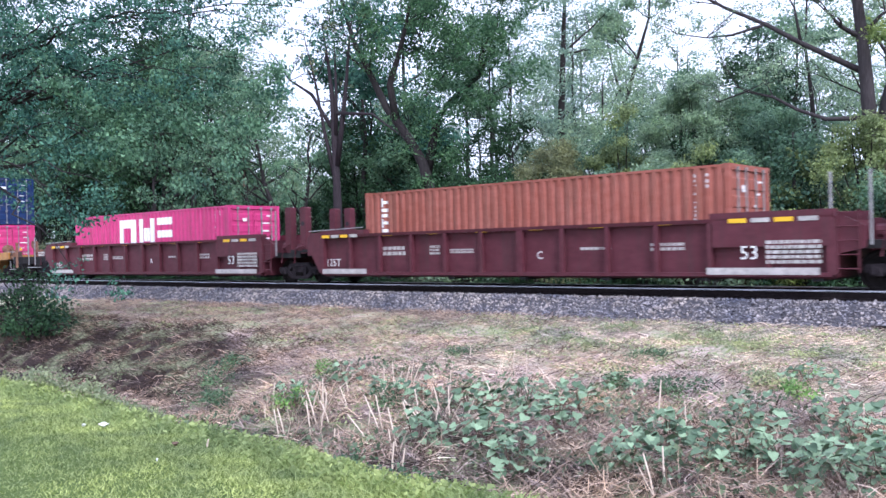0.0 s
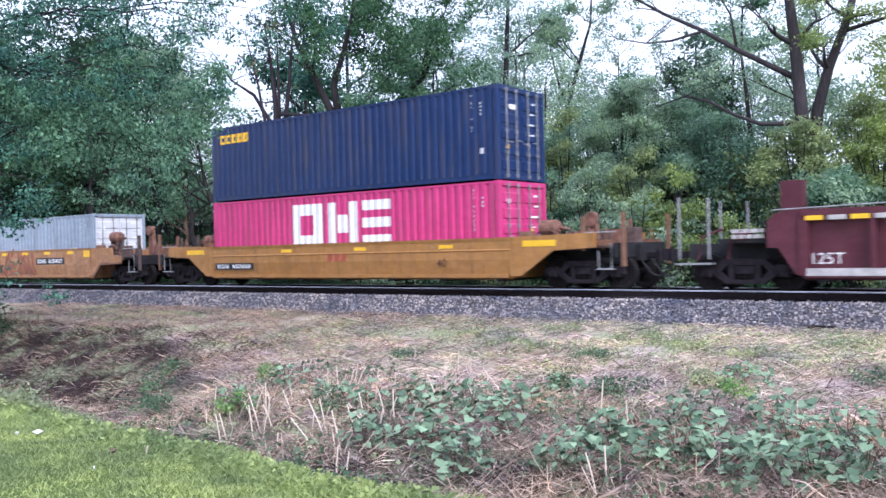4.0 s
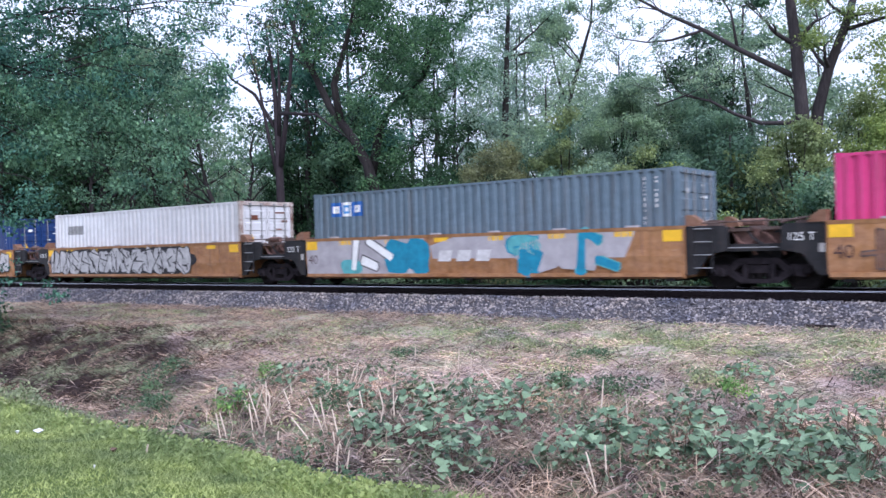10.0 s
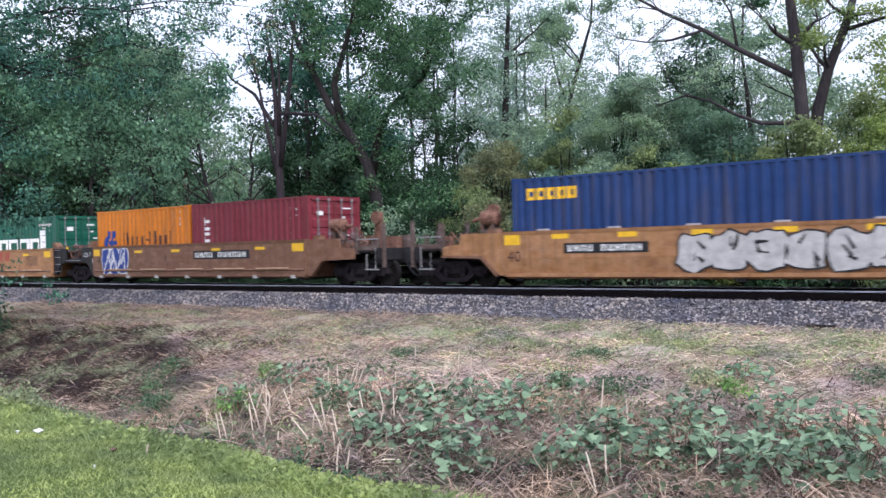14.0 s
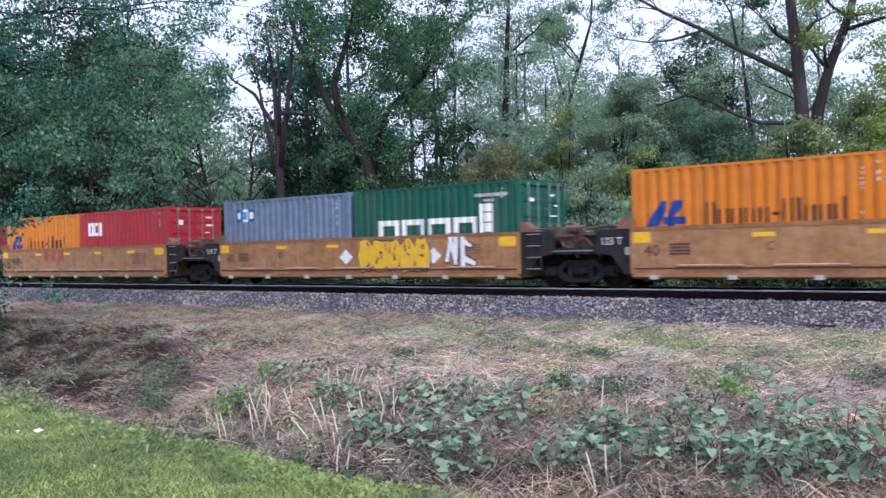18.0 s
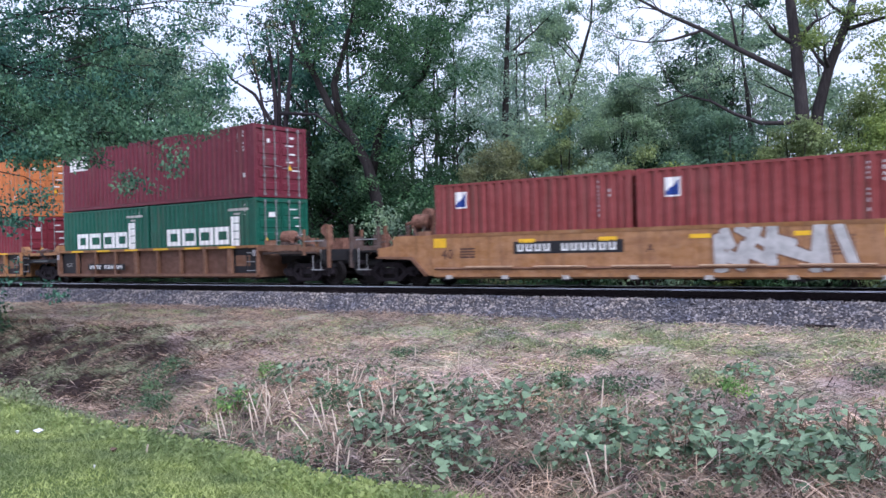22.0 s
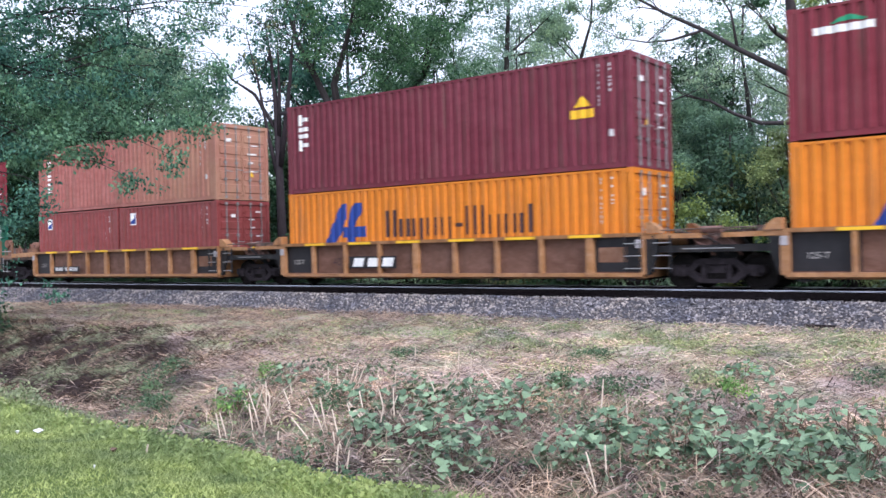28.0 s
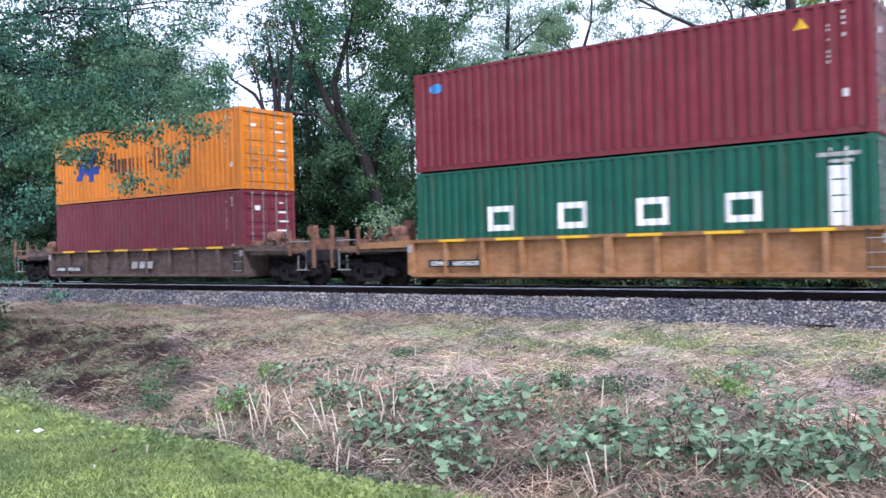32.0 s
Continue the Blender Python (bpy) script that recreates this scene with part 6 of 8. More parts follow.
def leaf_cloud(rng, centres, radii, count, size, flat=0.75, droop=0.0, spray=16):
    """Leaves in small sprays round the centres, turned outwards and up, each a four-cornered blade: (n, 4, 3)."""
    centres, radii = np.asarray(centres, float), np.asarray(radii, float)
    w = radii ** 2
    n = max(1, count // spray)
    idx = rng.choice(len(centres), n, p=w / w.sum())
    out = rng.normal(0, 1, (n, 3))
    out /= np.linalg.norm(out, axis=1)[:, None] + 1e-9
    r = radii[idx] * rng.random(n) ** 0.42
    sub = centres[idx] + out * r[:, None] * np.array([1, 1, flat])
    j = rng.integers(0, n, count)
    p = sub[j] + rng.normal(0, 1, (count, 3)) * size * np.array([1.5, 1.5, 0.75])
    face = out[j] * 0.75 + np.array([0, 0, 0.55]) + rng.normal(0, 0.5, (count, 3))
    face /= np.linalg.norm(face, axis=1)[:, None] + 1e-9
    a = np.cross(face, rng.normal(0, 1, (count, 3)))
    a[:, 2] -= droop
    a /= np.linalg.norm(a, axis=1)[:, None] + 1e-9
    b = np.cross(a, face)
    b /= np.linalg.norm(b, axis=1)[:, None] + 1e-9
    s = size * rng.uniform(0.6, 1.35, count)[:, None]
    return np.stack([p - a * s * 0.5, p + b * s * 0.30 - a * s * 0.05, p + a * s * 0.5, p - b * s * 0.30 - a * s * 0.05], 1)


def grow(rnd, p, d, length, r, level, limbs, tips, bend=0.25, up=0.15, forks=3, shrink=0.66):
    """A limb with its forks; gathers (points, radii) and the tips."""
    n = 5
    pts, rad = [Vector(p)], [r]
    d = Vector(d).normalized()
    for i in range(n):
        d = (d + Vector((rnd.uniform(-bend, bend), rnd.uniform(-bend, bend), rnd.uniform(-bend, bend) * 0.6 + up * 0.3))).normalized()
        pts.append(pts[-1] + d * (length / n))
        rad.append(r * (1 - 0.55 * (i + 1) / n))
    limbs.append((pts, rad))
    if level <= 0:
        tips += [(pts[-1], length * 0.42), (pts[3], length * 0.36)]
        return
    for k in range(forks):
        i = rnd.choice((2, 3, 4, 5)) if k else 5
        q = (d + Vector((rnd.uniform(-1, 1), rnd.uniform(-1, 1), rnd.uniform(-0.35, 0.6)))).normalized()
        grow(rnd, pts[i], q, length * shrink * rnd.uniform(0.8, 1.15), rad[i] * 0.72, level - 1, limbs, tips, bend, up, forks, shrink)


def tree(label, at, height, radius, bark, leaf, leaves, size, seed, lean=(0, 0), crown=0.45, levels=2, forks=3, stems=None, extra=(), spread_=1.0, droop=0.0, name="tree", category="tree"):
    """A tree: trunk, limbs and a crown of loose leaves. stems: own paths (points, radius at foot, at top)."""
    rnd, rng = random.Random(seed), np.random.default_rng(seed)
    t = thing(name, label, category, at=at)
    limbs, tips, trunks = [], [], []
    if stems is None:
        pts, rad, n = [Vector((0, 0, -0.3))], [radius * 1.25], 9
        for i in range(n):
            k = (i + 1) / n
            pts.append(Vector((lean[0] * k * height + rnd.uniform(-0.12, 0.12), lean[1] * k * height + rnd.uniform(-0.12, 0.12), k * height * 0.92)))
            rad.append(radius * (1 - 0.85 * k) + 0.015)
        trunks.append((pts, rad))
    else:
        for path, r0, r1 in stems:
            n = len(path) - 1
            trunks.append(([Vector(p) for p in path], [r0 + (r1 - r0) * i / n for i in range(n + 1)]))
    for pts, rad in trunks:
        bm = bmesh.new()
        tube(bm, pts, rad, 9)
        part("trunk", bm, bark, t, smooth=True)
        total = len(pts)
        for i in range(total):
            k = i / (total - 1)
            if k < 1 - crown or stems is not None and k < 0.35:
                continue
            for _ in range(2):
                a = rnd.uniform(0, 6.283)
                q = Vector((math.cos(a), math.sin(a), rnd.uniform(0.1, 0.9)))
                grow(rnd, pts[i], q, height * 0.20 * spread_ * (1.25 - 0.7 * k) * rnd.uniform(0.7, 1.2), max(0.02, rad[i] * 0.55), levels - 1, limbs, tips, forks=forks)
    if stems is None:
        bm = bmesh.new()
        for pts, rad in limbs:
            tube(bm, pts, [max(0.008, r) for r in rad], 5, False)
        part("branchwork", bm, bark, t, smooth=True)["kind"] = "stuff"
    else:
        twigs, first = bmesh.new(), 0.0
        for pts, rad in limbs:
            if rad[0] > 0.62 * first:
                first = rad[0]
                bm = bmesh.new()
                tube(bm, pts, [max(0.007, r) for r in rad], 5, False)
                part("limb", bm, bark, t, smooth=True)
            else:
                tube(twigs, pts, [max(0.007, r) for r in rad], 5, False)
        part("twig_growth", twigs, bark, t, smooth=True)["kind"] = "stuff"
    cs = [p for p, _ in tips] + [Vector(p) for p, _ in extra]
    rs = [max(0.35, r) for _, r in tips] + [r for _, r in extra]
    if leaves:
        v = leaf_cloud(rng, [tuple(p) for p in cs], rs, leaves, size, droop=droop)
        part("crown", quads_mesh("crown", v, leaf), None, t)
    return t


def bush(label, at, w, h, leaf, leaves, size, seed, name="bush", lobes=1.0):
    """Many-stemmed growth whose foliage hangs in separate lobes with dark hollows between them."""
    rnd, rng = random.Random(seed), np.random.default_rng(seed)
    t = thing(name, label, "bush", at=at)
    bm = bmesh.new()
    cs, rs = [], []
    n = int((9 + 3.2 * w) * lobes)
    for i in range(n):
        a, k = i * 2.4 + rnd.uniform(-0.5, 0.5), rnd.uniform(0.10, 0.97) if i else 0.98
        girth = w * 0.5 * math.sqrt(max(0.0, 1.02 - k * k)) * rnd.uniform(0.55, 1.0)
        top = Vector((math.cos(a) * girth, math.sin(a) * girth, h * k * 0.92))
        tube(bm, [(0.2 * math.cos(a), 0.2 * math.sin(a), -0.2), top * 0.5 + Vector((0, 0, 0.12 * h)), top], [0.05, 0.03, 0.010], 5)
        r = w * rnd.uniform(0.10, 0.185) * (1.1 - 0.35 * k)
        cs += [tuple(top), tuple(top + Vector((rnd.uniform(-1, 1) * r, rnd.uniform(-1, 1) * r, r * rnd.uniform(0.2, 1.0)))), tuple(top * 0.62)]
        rs += [r, r * 0.6, r * 0.8]
    part("branchwork", bm, BARK, t)["kind"] = "stuff"
    part("crown", quads_mesh("crown", leaf_cloud(rng, cs, rs, leaves, size, 0.8), leaf), None, t)
    return t


def wz(x, y):
    return ground_z(x, y)


def opening(x, y):
    """Where the wood is low and the sky shows above it."""
    q = x / y
    return -0.525 < q < -0.40 or -1.32 < q < -1.04 or -0.87 < q < -0.76


def build_woods():
    rnd = random.Random(77)
    kinds = []
    for i in range(5):
        leaf = (LEAF_MID, LEAF_GREY, LEAF_MID, LEAF_NEAR, LEAF_DARK)[i]
        x, y = (-66, -37, 8, -58, -100)[i], (40, 60, 45, 33, 47)[i]
        kinds.append(tree("tall green woodland tree", (x, y, wz(x, y)), (20, 18, 22, 16, 19)[i], 0.22, BARK, leaf, 13000, 0.235, 100 + i, crown=0.80, levels=2, forks=4, spread_=1.2))
    mid = []
    for i in range(4):
        leaf = (LEAF_MID, LEAF_GREY, LEAF_DARK, LEAF_GREY)[i]
        x = (-80, -70, -30, -3)[i]
        mid.append(tree("middle-sized leafy tree behind the track", (x, 41, wz(x, 41)), (9, 11, 8, 10)[i], 0.12, BARK, leaf, 10000, 0.16, 300 + i, crown=0.85, levels=2, forks=4, spread_=1.35))
    # pale trees standing far back, thin against the sky, haze in the leaf colour
    pale = [tree("tall far tree with thin airy foliage paled for haze", (x, 58, wz(x, 58)), h, 0.15, BARK, (LEAF_GREY, LEAF_PALE)[k % 2], 4600, 0.16, 340 + k, crown=0.8, levels=3, forks=3, spread_=1.1) for k, (x, h) in enumerate(((-20.5, 15), (-46, 16)))]
    spots = [(y0, n, lo, hi) for y0, n, lo, hi in ((33, 12, -88, -34), (41, 13, -110, -30), (52, 16, -140, 22), (63, 14, -150, 26), (78, 13, -160, 30), (98, 12, -180, 40))]
    for y0, n, lo, hi in spots:
        for i in range(n):
            x = lo + (i + rnd.uniform(0.15, 0.85)) * (hi - lo) / n
            y = y0 + rnd.uniform(-3, 3)
            low = opening(x, y)
            if low and y < 50 or -0.94 < x / y < -0.745 and y > 45 or -0.90 < x / y < -0.745:
                continue
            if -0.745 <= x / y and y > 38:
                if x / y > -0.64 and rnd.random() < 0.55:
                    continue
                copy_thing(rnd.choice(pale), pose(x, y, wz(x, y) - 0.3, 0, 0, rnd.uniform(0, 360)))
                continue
            copy_thing(rnd.choice(mid if low else kinds), pose(x, y, wz(x, y) - rnd.uniform(0, 1.5), 0, 0, rnd.uniform(0, 360)))
    for i in range(16):
        x = -60 + (i + rnd.uniform(0, 0.9)) * 68 / 16
        y = rnd.uniform(36, 48)
        if -0.93 < x / y < -0.72:
            continue
        copy_thing(rnd.choice(mid), pose(x, y, wz(x, y) - 0.1, 0, 0, rnd.uniform(0, 360)))
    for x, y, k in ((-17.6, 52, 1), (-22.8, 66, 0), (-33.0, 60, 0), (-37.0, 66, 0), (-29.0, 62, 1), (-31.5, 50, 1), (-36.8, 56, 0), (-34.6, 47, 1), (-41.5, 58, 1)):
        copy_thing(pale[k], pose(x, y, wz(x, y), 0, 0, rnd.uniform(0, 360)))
    # two high-crowned trees with bare lower trunks
    for k, (x, y, h) in enumerate(((-40.8, 50, 17), (-43.6, 57, 19), (-37.4, 48.5, 16))):
        tree("tall bare-trunked tree with a high green crown", (x, y, wz(x, y)), h, 0.2, BARK, (LEAF_MID, LEAF_MID, LEAF_PALE)[k], 11000, 0.17, 370 + k, crown=0.40, levels=2, forks=4, spread_=1.0)
    # understorey close behind the track
    low = []
    for i in range(6):
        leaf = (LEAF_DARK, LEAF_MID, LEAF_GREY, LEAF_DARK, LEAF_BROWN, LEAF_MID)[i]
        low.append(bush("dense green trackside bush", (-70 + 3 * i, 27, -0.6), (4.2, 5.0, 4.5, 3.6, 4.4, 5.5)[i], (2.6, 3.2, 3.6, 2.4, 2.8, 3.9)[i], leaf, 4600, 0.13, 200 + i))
    for y0, n, a, b in ((26.2, 30, -85, 12), (29.8, 26, -95, 14), (36, 24, -110, 16)):
        for i in range(n):
            x = a + (i + rnd.uniform(0.1, 0.9)) * (b - a) / n
            y = y0 + rnd.uniform(-0.8, 1.2)
            # left of x = -24 only bushes with the wood's shade in their leaves
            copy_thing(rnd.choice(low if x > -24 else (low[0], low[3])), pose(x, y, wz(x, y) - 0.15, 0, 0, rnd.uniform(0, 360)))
    tall = [bush("tall thicket deep in the wood, leaf colour darkened for shade", (-60 + 9 * i, 47, wz(-60, 47)), 8.0, 5.5, LEAF_DARK, 6500, 0.17, 260 + i, "thicket") for i in range(2)]
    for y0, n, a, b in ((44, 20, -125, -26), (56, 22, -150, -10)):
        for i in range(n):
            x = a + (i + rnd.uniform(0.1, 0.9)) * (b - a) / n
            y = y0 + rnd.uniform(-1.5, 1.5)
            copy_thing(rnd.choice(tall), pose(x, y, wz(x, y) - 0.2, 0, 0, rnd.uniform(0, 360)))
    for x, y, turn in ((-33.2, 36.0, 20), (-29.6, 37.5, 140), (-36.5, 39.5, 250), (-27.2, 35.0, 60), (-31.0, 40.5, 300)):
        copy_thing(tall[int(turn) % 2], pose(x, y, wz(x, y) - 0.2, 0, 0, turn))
    for k, (x, y) in enumerate(((-38.0, 36.0), (-35.0, 37.5), (-32.9, 36.2), (-41.0, 38.5), (-34.0, 41.0))):
        copy_thing(mid[(2, 0)[k % 2]], pose(x, y, wz(x, y) - 0.6, 0, 0, 70 * k))
    # rounded tall shrubs in front of the opening
    for k, (x, y, w, h, leaf) in enumerate(((-22.4, 34, 4.4, 6.0, LEAF_BROWN), (-20.6, 35.5, 4.6, 7.0, LEAF_SHADE), (-19.0, 34, 3.6, 7.4, LEAF_OLIVE), (-17.4, 36, 4.4, 8.2, LEAF_GREY), (-15.6, 34.6, 5.2, 8.8, LEAF_GREY), (-13.4, 35, 4.4, 8.2, LEAF_SHADE), (-12.0, 33.5, 4.6, 6.4, LEAF_SHADE),
                                          (-10.2, 33, 4.2, 6.0, LEAF_SHADE), (-7.0, 34, 4.4, 6.4, LEAF_OLIVE), (-5.0, 33, 4.6, 7.4, LEAF_YEL), (-2.4, 32, 6.0, 8.0, LEAF_MID), (-17.6, 30, 3.0, 4.6, LEAF_SHADE), (-15.4, 29, 3.6, 4.8, LEAF_GREY), (-12.0, 28.6, 3.0, 4.4, LEAF_YEL),
                                          (-13.6, 29.6, 3.0, 5.0, LEAF_OLIVE), (-9.3, 27.2, 1.9, 2.5, LEAF_YEL), (-6.4, 27.5, 3.6, 3.9, LEAF_MID), (-3.6, 28, 4.6, 4.6, LEAF_OLIVE), (-18.8, 27.6, 3.2, 3.6, LEAF_BROWN), (-20.6, 29, 3.2, 4.2, LEAF_OLIVE), (-7.9, 29.3, 3.4, 5.5, LEAF_OLIVE), (-10.6, 30.4, 2.6, 4.6, LEAF_OLIVE), (-5.6, 30.2, 3.2, 5.6, LEAF_YEL))):
        bush({LEAF_YEL: "yellow-green", LEAF_OLIVE: "olive green", LEAF_SHADE: "dark blue-green", LEAF_BROWN: "brownish green", LEAF_MID: "bright green"}.get(leaf, "grey-green") + " rounded shrub behind the track", (x, y, wz(x, y) - 0.1), w, h, leaf, int(900 * w * h), 0.11, 400 + k, "shrub")


build_woods()


def rel(base, pts):
    return [(x - base[0], y - base[1], z - base[2]) for x, y, z in pts]


def hero_trees():
    # leaning, forked, ivy-grown
    b = (-24.5, 28.0, wz(-24.5, 28))
    stems = [(rel(b, [(-24.5, 28, b[2] - 0.3), (-24.83, 28, 3.1), (-25.36, 28, 4.85), (-26.32, 28, 6.2), (-27.48, 28, 7.5), (-28.5, 28, 9.2), (-29.55, 28, 10.9), (-30.24, 28, 12.9), (-30.6, 28, 14.8)]), 0.29, 0.05),
             (rel(b, [(-26.9, 28, 6.9), (-27.25, 28, 8.5), (-26.89, 28.2, 9.7), (-26.43, 28.3, 11.1), (-26.1, 28.5, 13.0)]), 0.19, 0.05),
             (rel(b, [(-25.3, 28.2, 4.4), (-25.04, 28.5, 6.3), (-24.42, 28.6, 7.3), (-22.68, 28.8, 8.4), (-21.9, 29, 10.4)]), 0.22, 0.05)]
    ivy = [((-25.6, 28, 7.5), 0.8), ((-24.7, 27.7, 2.6), 0.7), ((-25.0, 27.7, 4.0), 0.6), ((-25.9, 27.7, 5.6), 0.55), ((-26.9, 27.7, 6.9), 0.5), ((-25.0, 28, 6.3), 0.9), ((-24.1, 28.2, 5.2), 1.0), ((-23.7, 28, 6.9), 1.1), ((-25.2, 28.3, 9.0), 1.0), ((-23.0, 28.5, 8.9), 1.2), ((-22.5, 28.4, 7.4), 1.0), ((-24.2, 28.5, 10.6), 1.3), ((-22.2, 29, 11.0), 1.3), ((-27.5, 28, 9.6), 1.3), ((-28.6, 28, 11.2), 1.4), ((-26.0, 28.3, 11.8), 1.4), ((-30.0, 28, 12.8), 1.4), ((-24.6, 28.5, 12.8), 1.5), ((-27.6, 28.4, 13.4), 1.5), ((-21.4, 29, 12.4), 1.4), ((-23.2, 28, 10.2), 1.4), ((-22.0, 28, 8.7), 1.2), ((-21.4, 28.4, 9.9), 1.3), ((-24.6, 28, 8.2), 1.0), ((-23.0, 28.2, 7.5), 1.1), ((-21.4, 28.4, 6.7), 1.0), ((-22.8, 28, 3.0), 1.0), ((-21.4, 28, 3.3), 1.2), ((-24.0, 28, 11.8), 1.4), ((-20.4, 28.6, 8.2), 1.2), ((-20.2, 28.6, 11.2), 1.4), ((-23.4, 28.4, 2.9), 0.9)]
    tree("leaning forked tree grown over with dark ivy", b, 13, 0.3, BARK, LEAF_IVY, 30000, 0.125, 501, stems=stems, extra=[(tuple(rel(b, [p])[0]), r) for p, r in ivy], levels=2, forks=3, spread_=0.8)
    # bare, purplish, many-stemmed
    b = (-29.7, 27.0, wz(-29.7, 27))
    stems = [(rel(b, [(-29.7, 27, b[2] - 0.3), (-29.79, 27, 3.3), (-29.87, 27, 6.2), (-29.96, 27, 8.0), (-30.2, 27, 9.8), (-30.53, 27, 11.6)]), 0.24, 0.03), (rel(b, [(-29.74, 27, 5.0), (-29.4, 27.1, 7.2), (-29.2, 27.2, 8.9), (-29.0, 27.2, 10.4), (-28.8, 27.3, 12.0)]), 0.14, 0.025),
             (rel(b, [(-29.9, 27, 6.6), (-31.4, 27, 8.5), (-33.0, 27, 9.4), (-34.2, 27, 10.8)]), 0.10, 0.02), (rel(b, [(-29.64, 27, 7.4), (-27.4, 27, 7.1), (-25.4, 27, 5.8)]), 0.09, 0.02), (rel(b, [(-29.8, 27, 4.0), (-30.3, 26.8, 6.5), (-30.8, 26.7, 9.0), (-31.4, 26.6, 11.2)]), 0.11, 0.02), (rel(b, [(-29.8, 27, 6.4), (-29.7, 27, 8.4), (-29.75, 27, 10.8)]), 0.12, 0.02)]
    tree("bare purplish many-stemmed tree", b, 11, 0.2, BARK_P, LEAF_BROWN, 500, 0.09, 502, stems=stems, levels=3, forks=3, spread_=0.62)
    # tall straight tree and its neighbour
    b = (-27.5, 42.0, wz(-27.5, 42))
    tree("tall straight tree with thin green foliage", b, 18, 0.25, BARK, LEAF_PALE, 11000, 0.16, 503, stems=[(rel(b, [(-27.5, 42, b[2] - 0.3), (-27.5, 42, 3), (-27.3, 42, 8.8), (-27.1, 42, 12.0), (-26.9, 42, 15.2), (-26.7, 42, 19.0)]), 0.30, 0.05)], extra=[((0.9 * math.sin(2.1 * k), 0.9 * math.cos(2.1 * k) - 0.5, 4.5 + 0.75 * k), 1.1) for k in range(18)], levels=2, forks=4, spread_=0.9)
    b = (-25.8, 46.0, wz(-25.8, 46))
    tree("slender forked tree against the sky", b, 16, 0.2, BARK, LEAF_GREY, 3500, 0.22, 504, stems=[(rel(b, [(-25.8, 46, b[2] - 0.3), (-25.8, 46, 4.6), (-25.46, 46, 9.3), (-24.6, 46, 11.9), (-23.8, 46, 14.1), (-23.6, 46, 17)]), 0.2, 0.04), (rel(b, [(-25.46, 46, 9.3), (-26.2, 46, 11.5), (-26.6, 46, 13.5)]), 0.09, 0.03)], levels=2, forks=3, spread_=0.8)
    # big dark tree on the other side, long limbs reaching over
    b = (-8.0, 31.0, wz(-8, 31))
    stems = [(rel(b, [(-8.0, 31, b[2] - 0.3), (-8.06, 31, 2.0), (-8.14, 31, 4.85), (-8.23, 31, 6.4), (-8.33, 31, 7.8), (-8.48, 31, 9.3), (-8.6, 31, 11.5)]), 0.29, 0.14),
             (rel(b, [(-8.4, 31, 6.7), (-10.25, 31, 7.9), (-11.5, 31, 8.8), (-13.0, 31, 9.7), (-14.0, 31, 10.4), (-15.2, 31, 11.0)]), 0.105, 0.03), (rel(b, [(-11.5, 31, 8.8), (-12.7, 30.9, 8.62), (-13.64, 30.8, 8.67), (-14.75, 30.7, 9.0)]), 0.06, 0.015),
             (rel(b, [(-8.2, 31, 5.1), (-9.5, 30.9, 5.2), (-10.4, 30.8, 5.62), (-11.2, 30.7, 6.15), (-12.1, 30.6, 6.45), (-13.1, 30.5, 6.2)]), 0.085, 0.02), (rel(b, [(-10.3, 31, 7.9), (-10.5, 31, 9.2), (-11.2, 31, 10.6)]), 0.06, 0.015)]
    tree("big dark-barked tree with long bare limbs and sparse young leaves", b, 11, 0.33, BARK_G, LEAF_GREY, 9000, 0.085, 505, stems=stems, levels=3, forks=3, spread_=0.75)
    b = (-7.95, 31.8, wz(-7.95, 31.8))
    tree("leaning dark tree with green leaves", b, 11, 0.2, BARK_G, LEAF_YEL, 6500, 0.11, 506, stems=[(rel(b, [(-8.0, 31.8, b[2] - 0.3), (-7.95, 31.5, 4.3), (-7.77, 31.5, 5.6), (-7.4, 31.5, 6.9), (-6.76, 31.5, 8.5), (-6.2, 31.5, 10.6)]), 0.26, 0.10), (rel(b, [(-6.9, 31.5, 8.1), (-5.6, 31.4, 8.3), (-4.4, 31.3, 8.6)]), 0.08, 0.03)], extra=[(tuple(rel(b, [(-5.5, 31, 7.2)])[0]), 1.2), (tuple(rel(b, [(-4.6, 31, 8.8)])[0]), 1.2), (tuple(rel(b, [(-5.2, 31, 6.0)])[0]), 1.0)], levels=2, forks=3, spread_=0.6)
    b = (-12.8, 40.0, wz(-12.8, 40))
    tree("thin dark tree behind the shrubs", b, 11, 0.13, BARK, LEAF_MID, 2200, 0.18, 507, stems=[(rel(b, [(-12.8, 40, b[2] - 0.3), (-12.76, 40, 5.6), (-12.9, 40, 7.7), (-13.1, 40, 9.6), (-13.0, 40, 11.8)]), 0.14, 0.04)], levels=2, forks=3, spread_=0.6)
    # broad conifer
    b = (-19.8, 52.0, wz(-19.8, 52))
    layers = []
    rnd = random.Random(9)
    for i in range(12):
        z = 2.5 + i * 0.95
        r = 4.4 * (1 - (i / 12.5) ** 1.5)
        for j in range(8):
            a = j * 0.785 + rnd.uniform(-0.3, 0.3)
            layers.append(((math.cos(a) * r * 0.62, math.sin(a) * r * 0.62, z), 0.35 + r * 0.30))
    layers.append(((0, 0, 13.2), 0.6))
    tree("dense dark evergreen against the sky", b, 13.6, 0.22, BARK, LEAF_FIR, 13000, 0.26, 508, stems=[([(0, 0, -0.3), (0, 0, 7), (0, 0, 13.2)], 0.25, 0.04)], extra=layers, levels=1, forks=1, spread_=0.2)
    b = (-10.3, 30.0, wz(-10.3, 30))
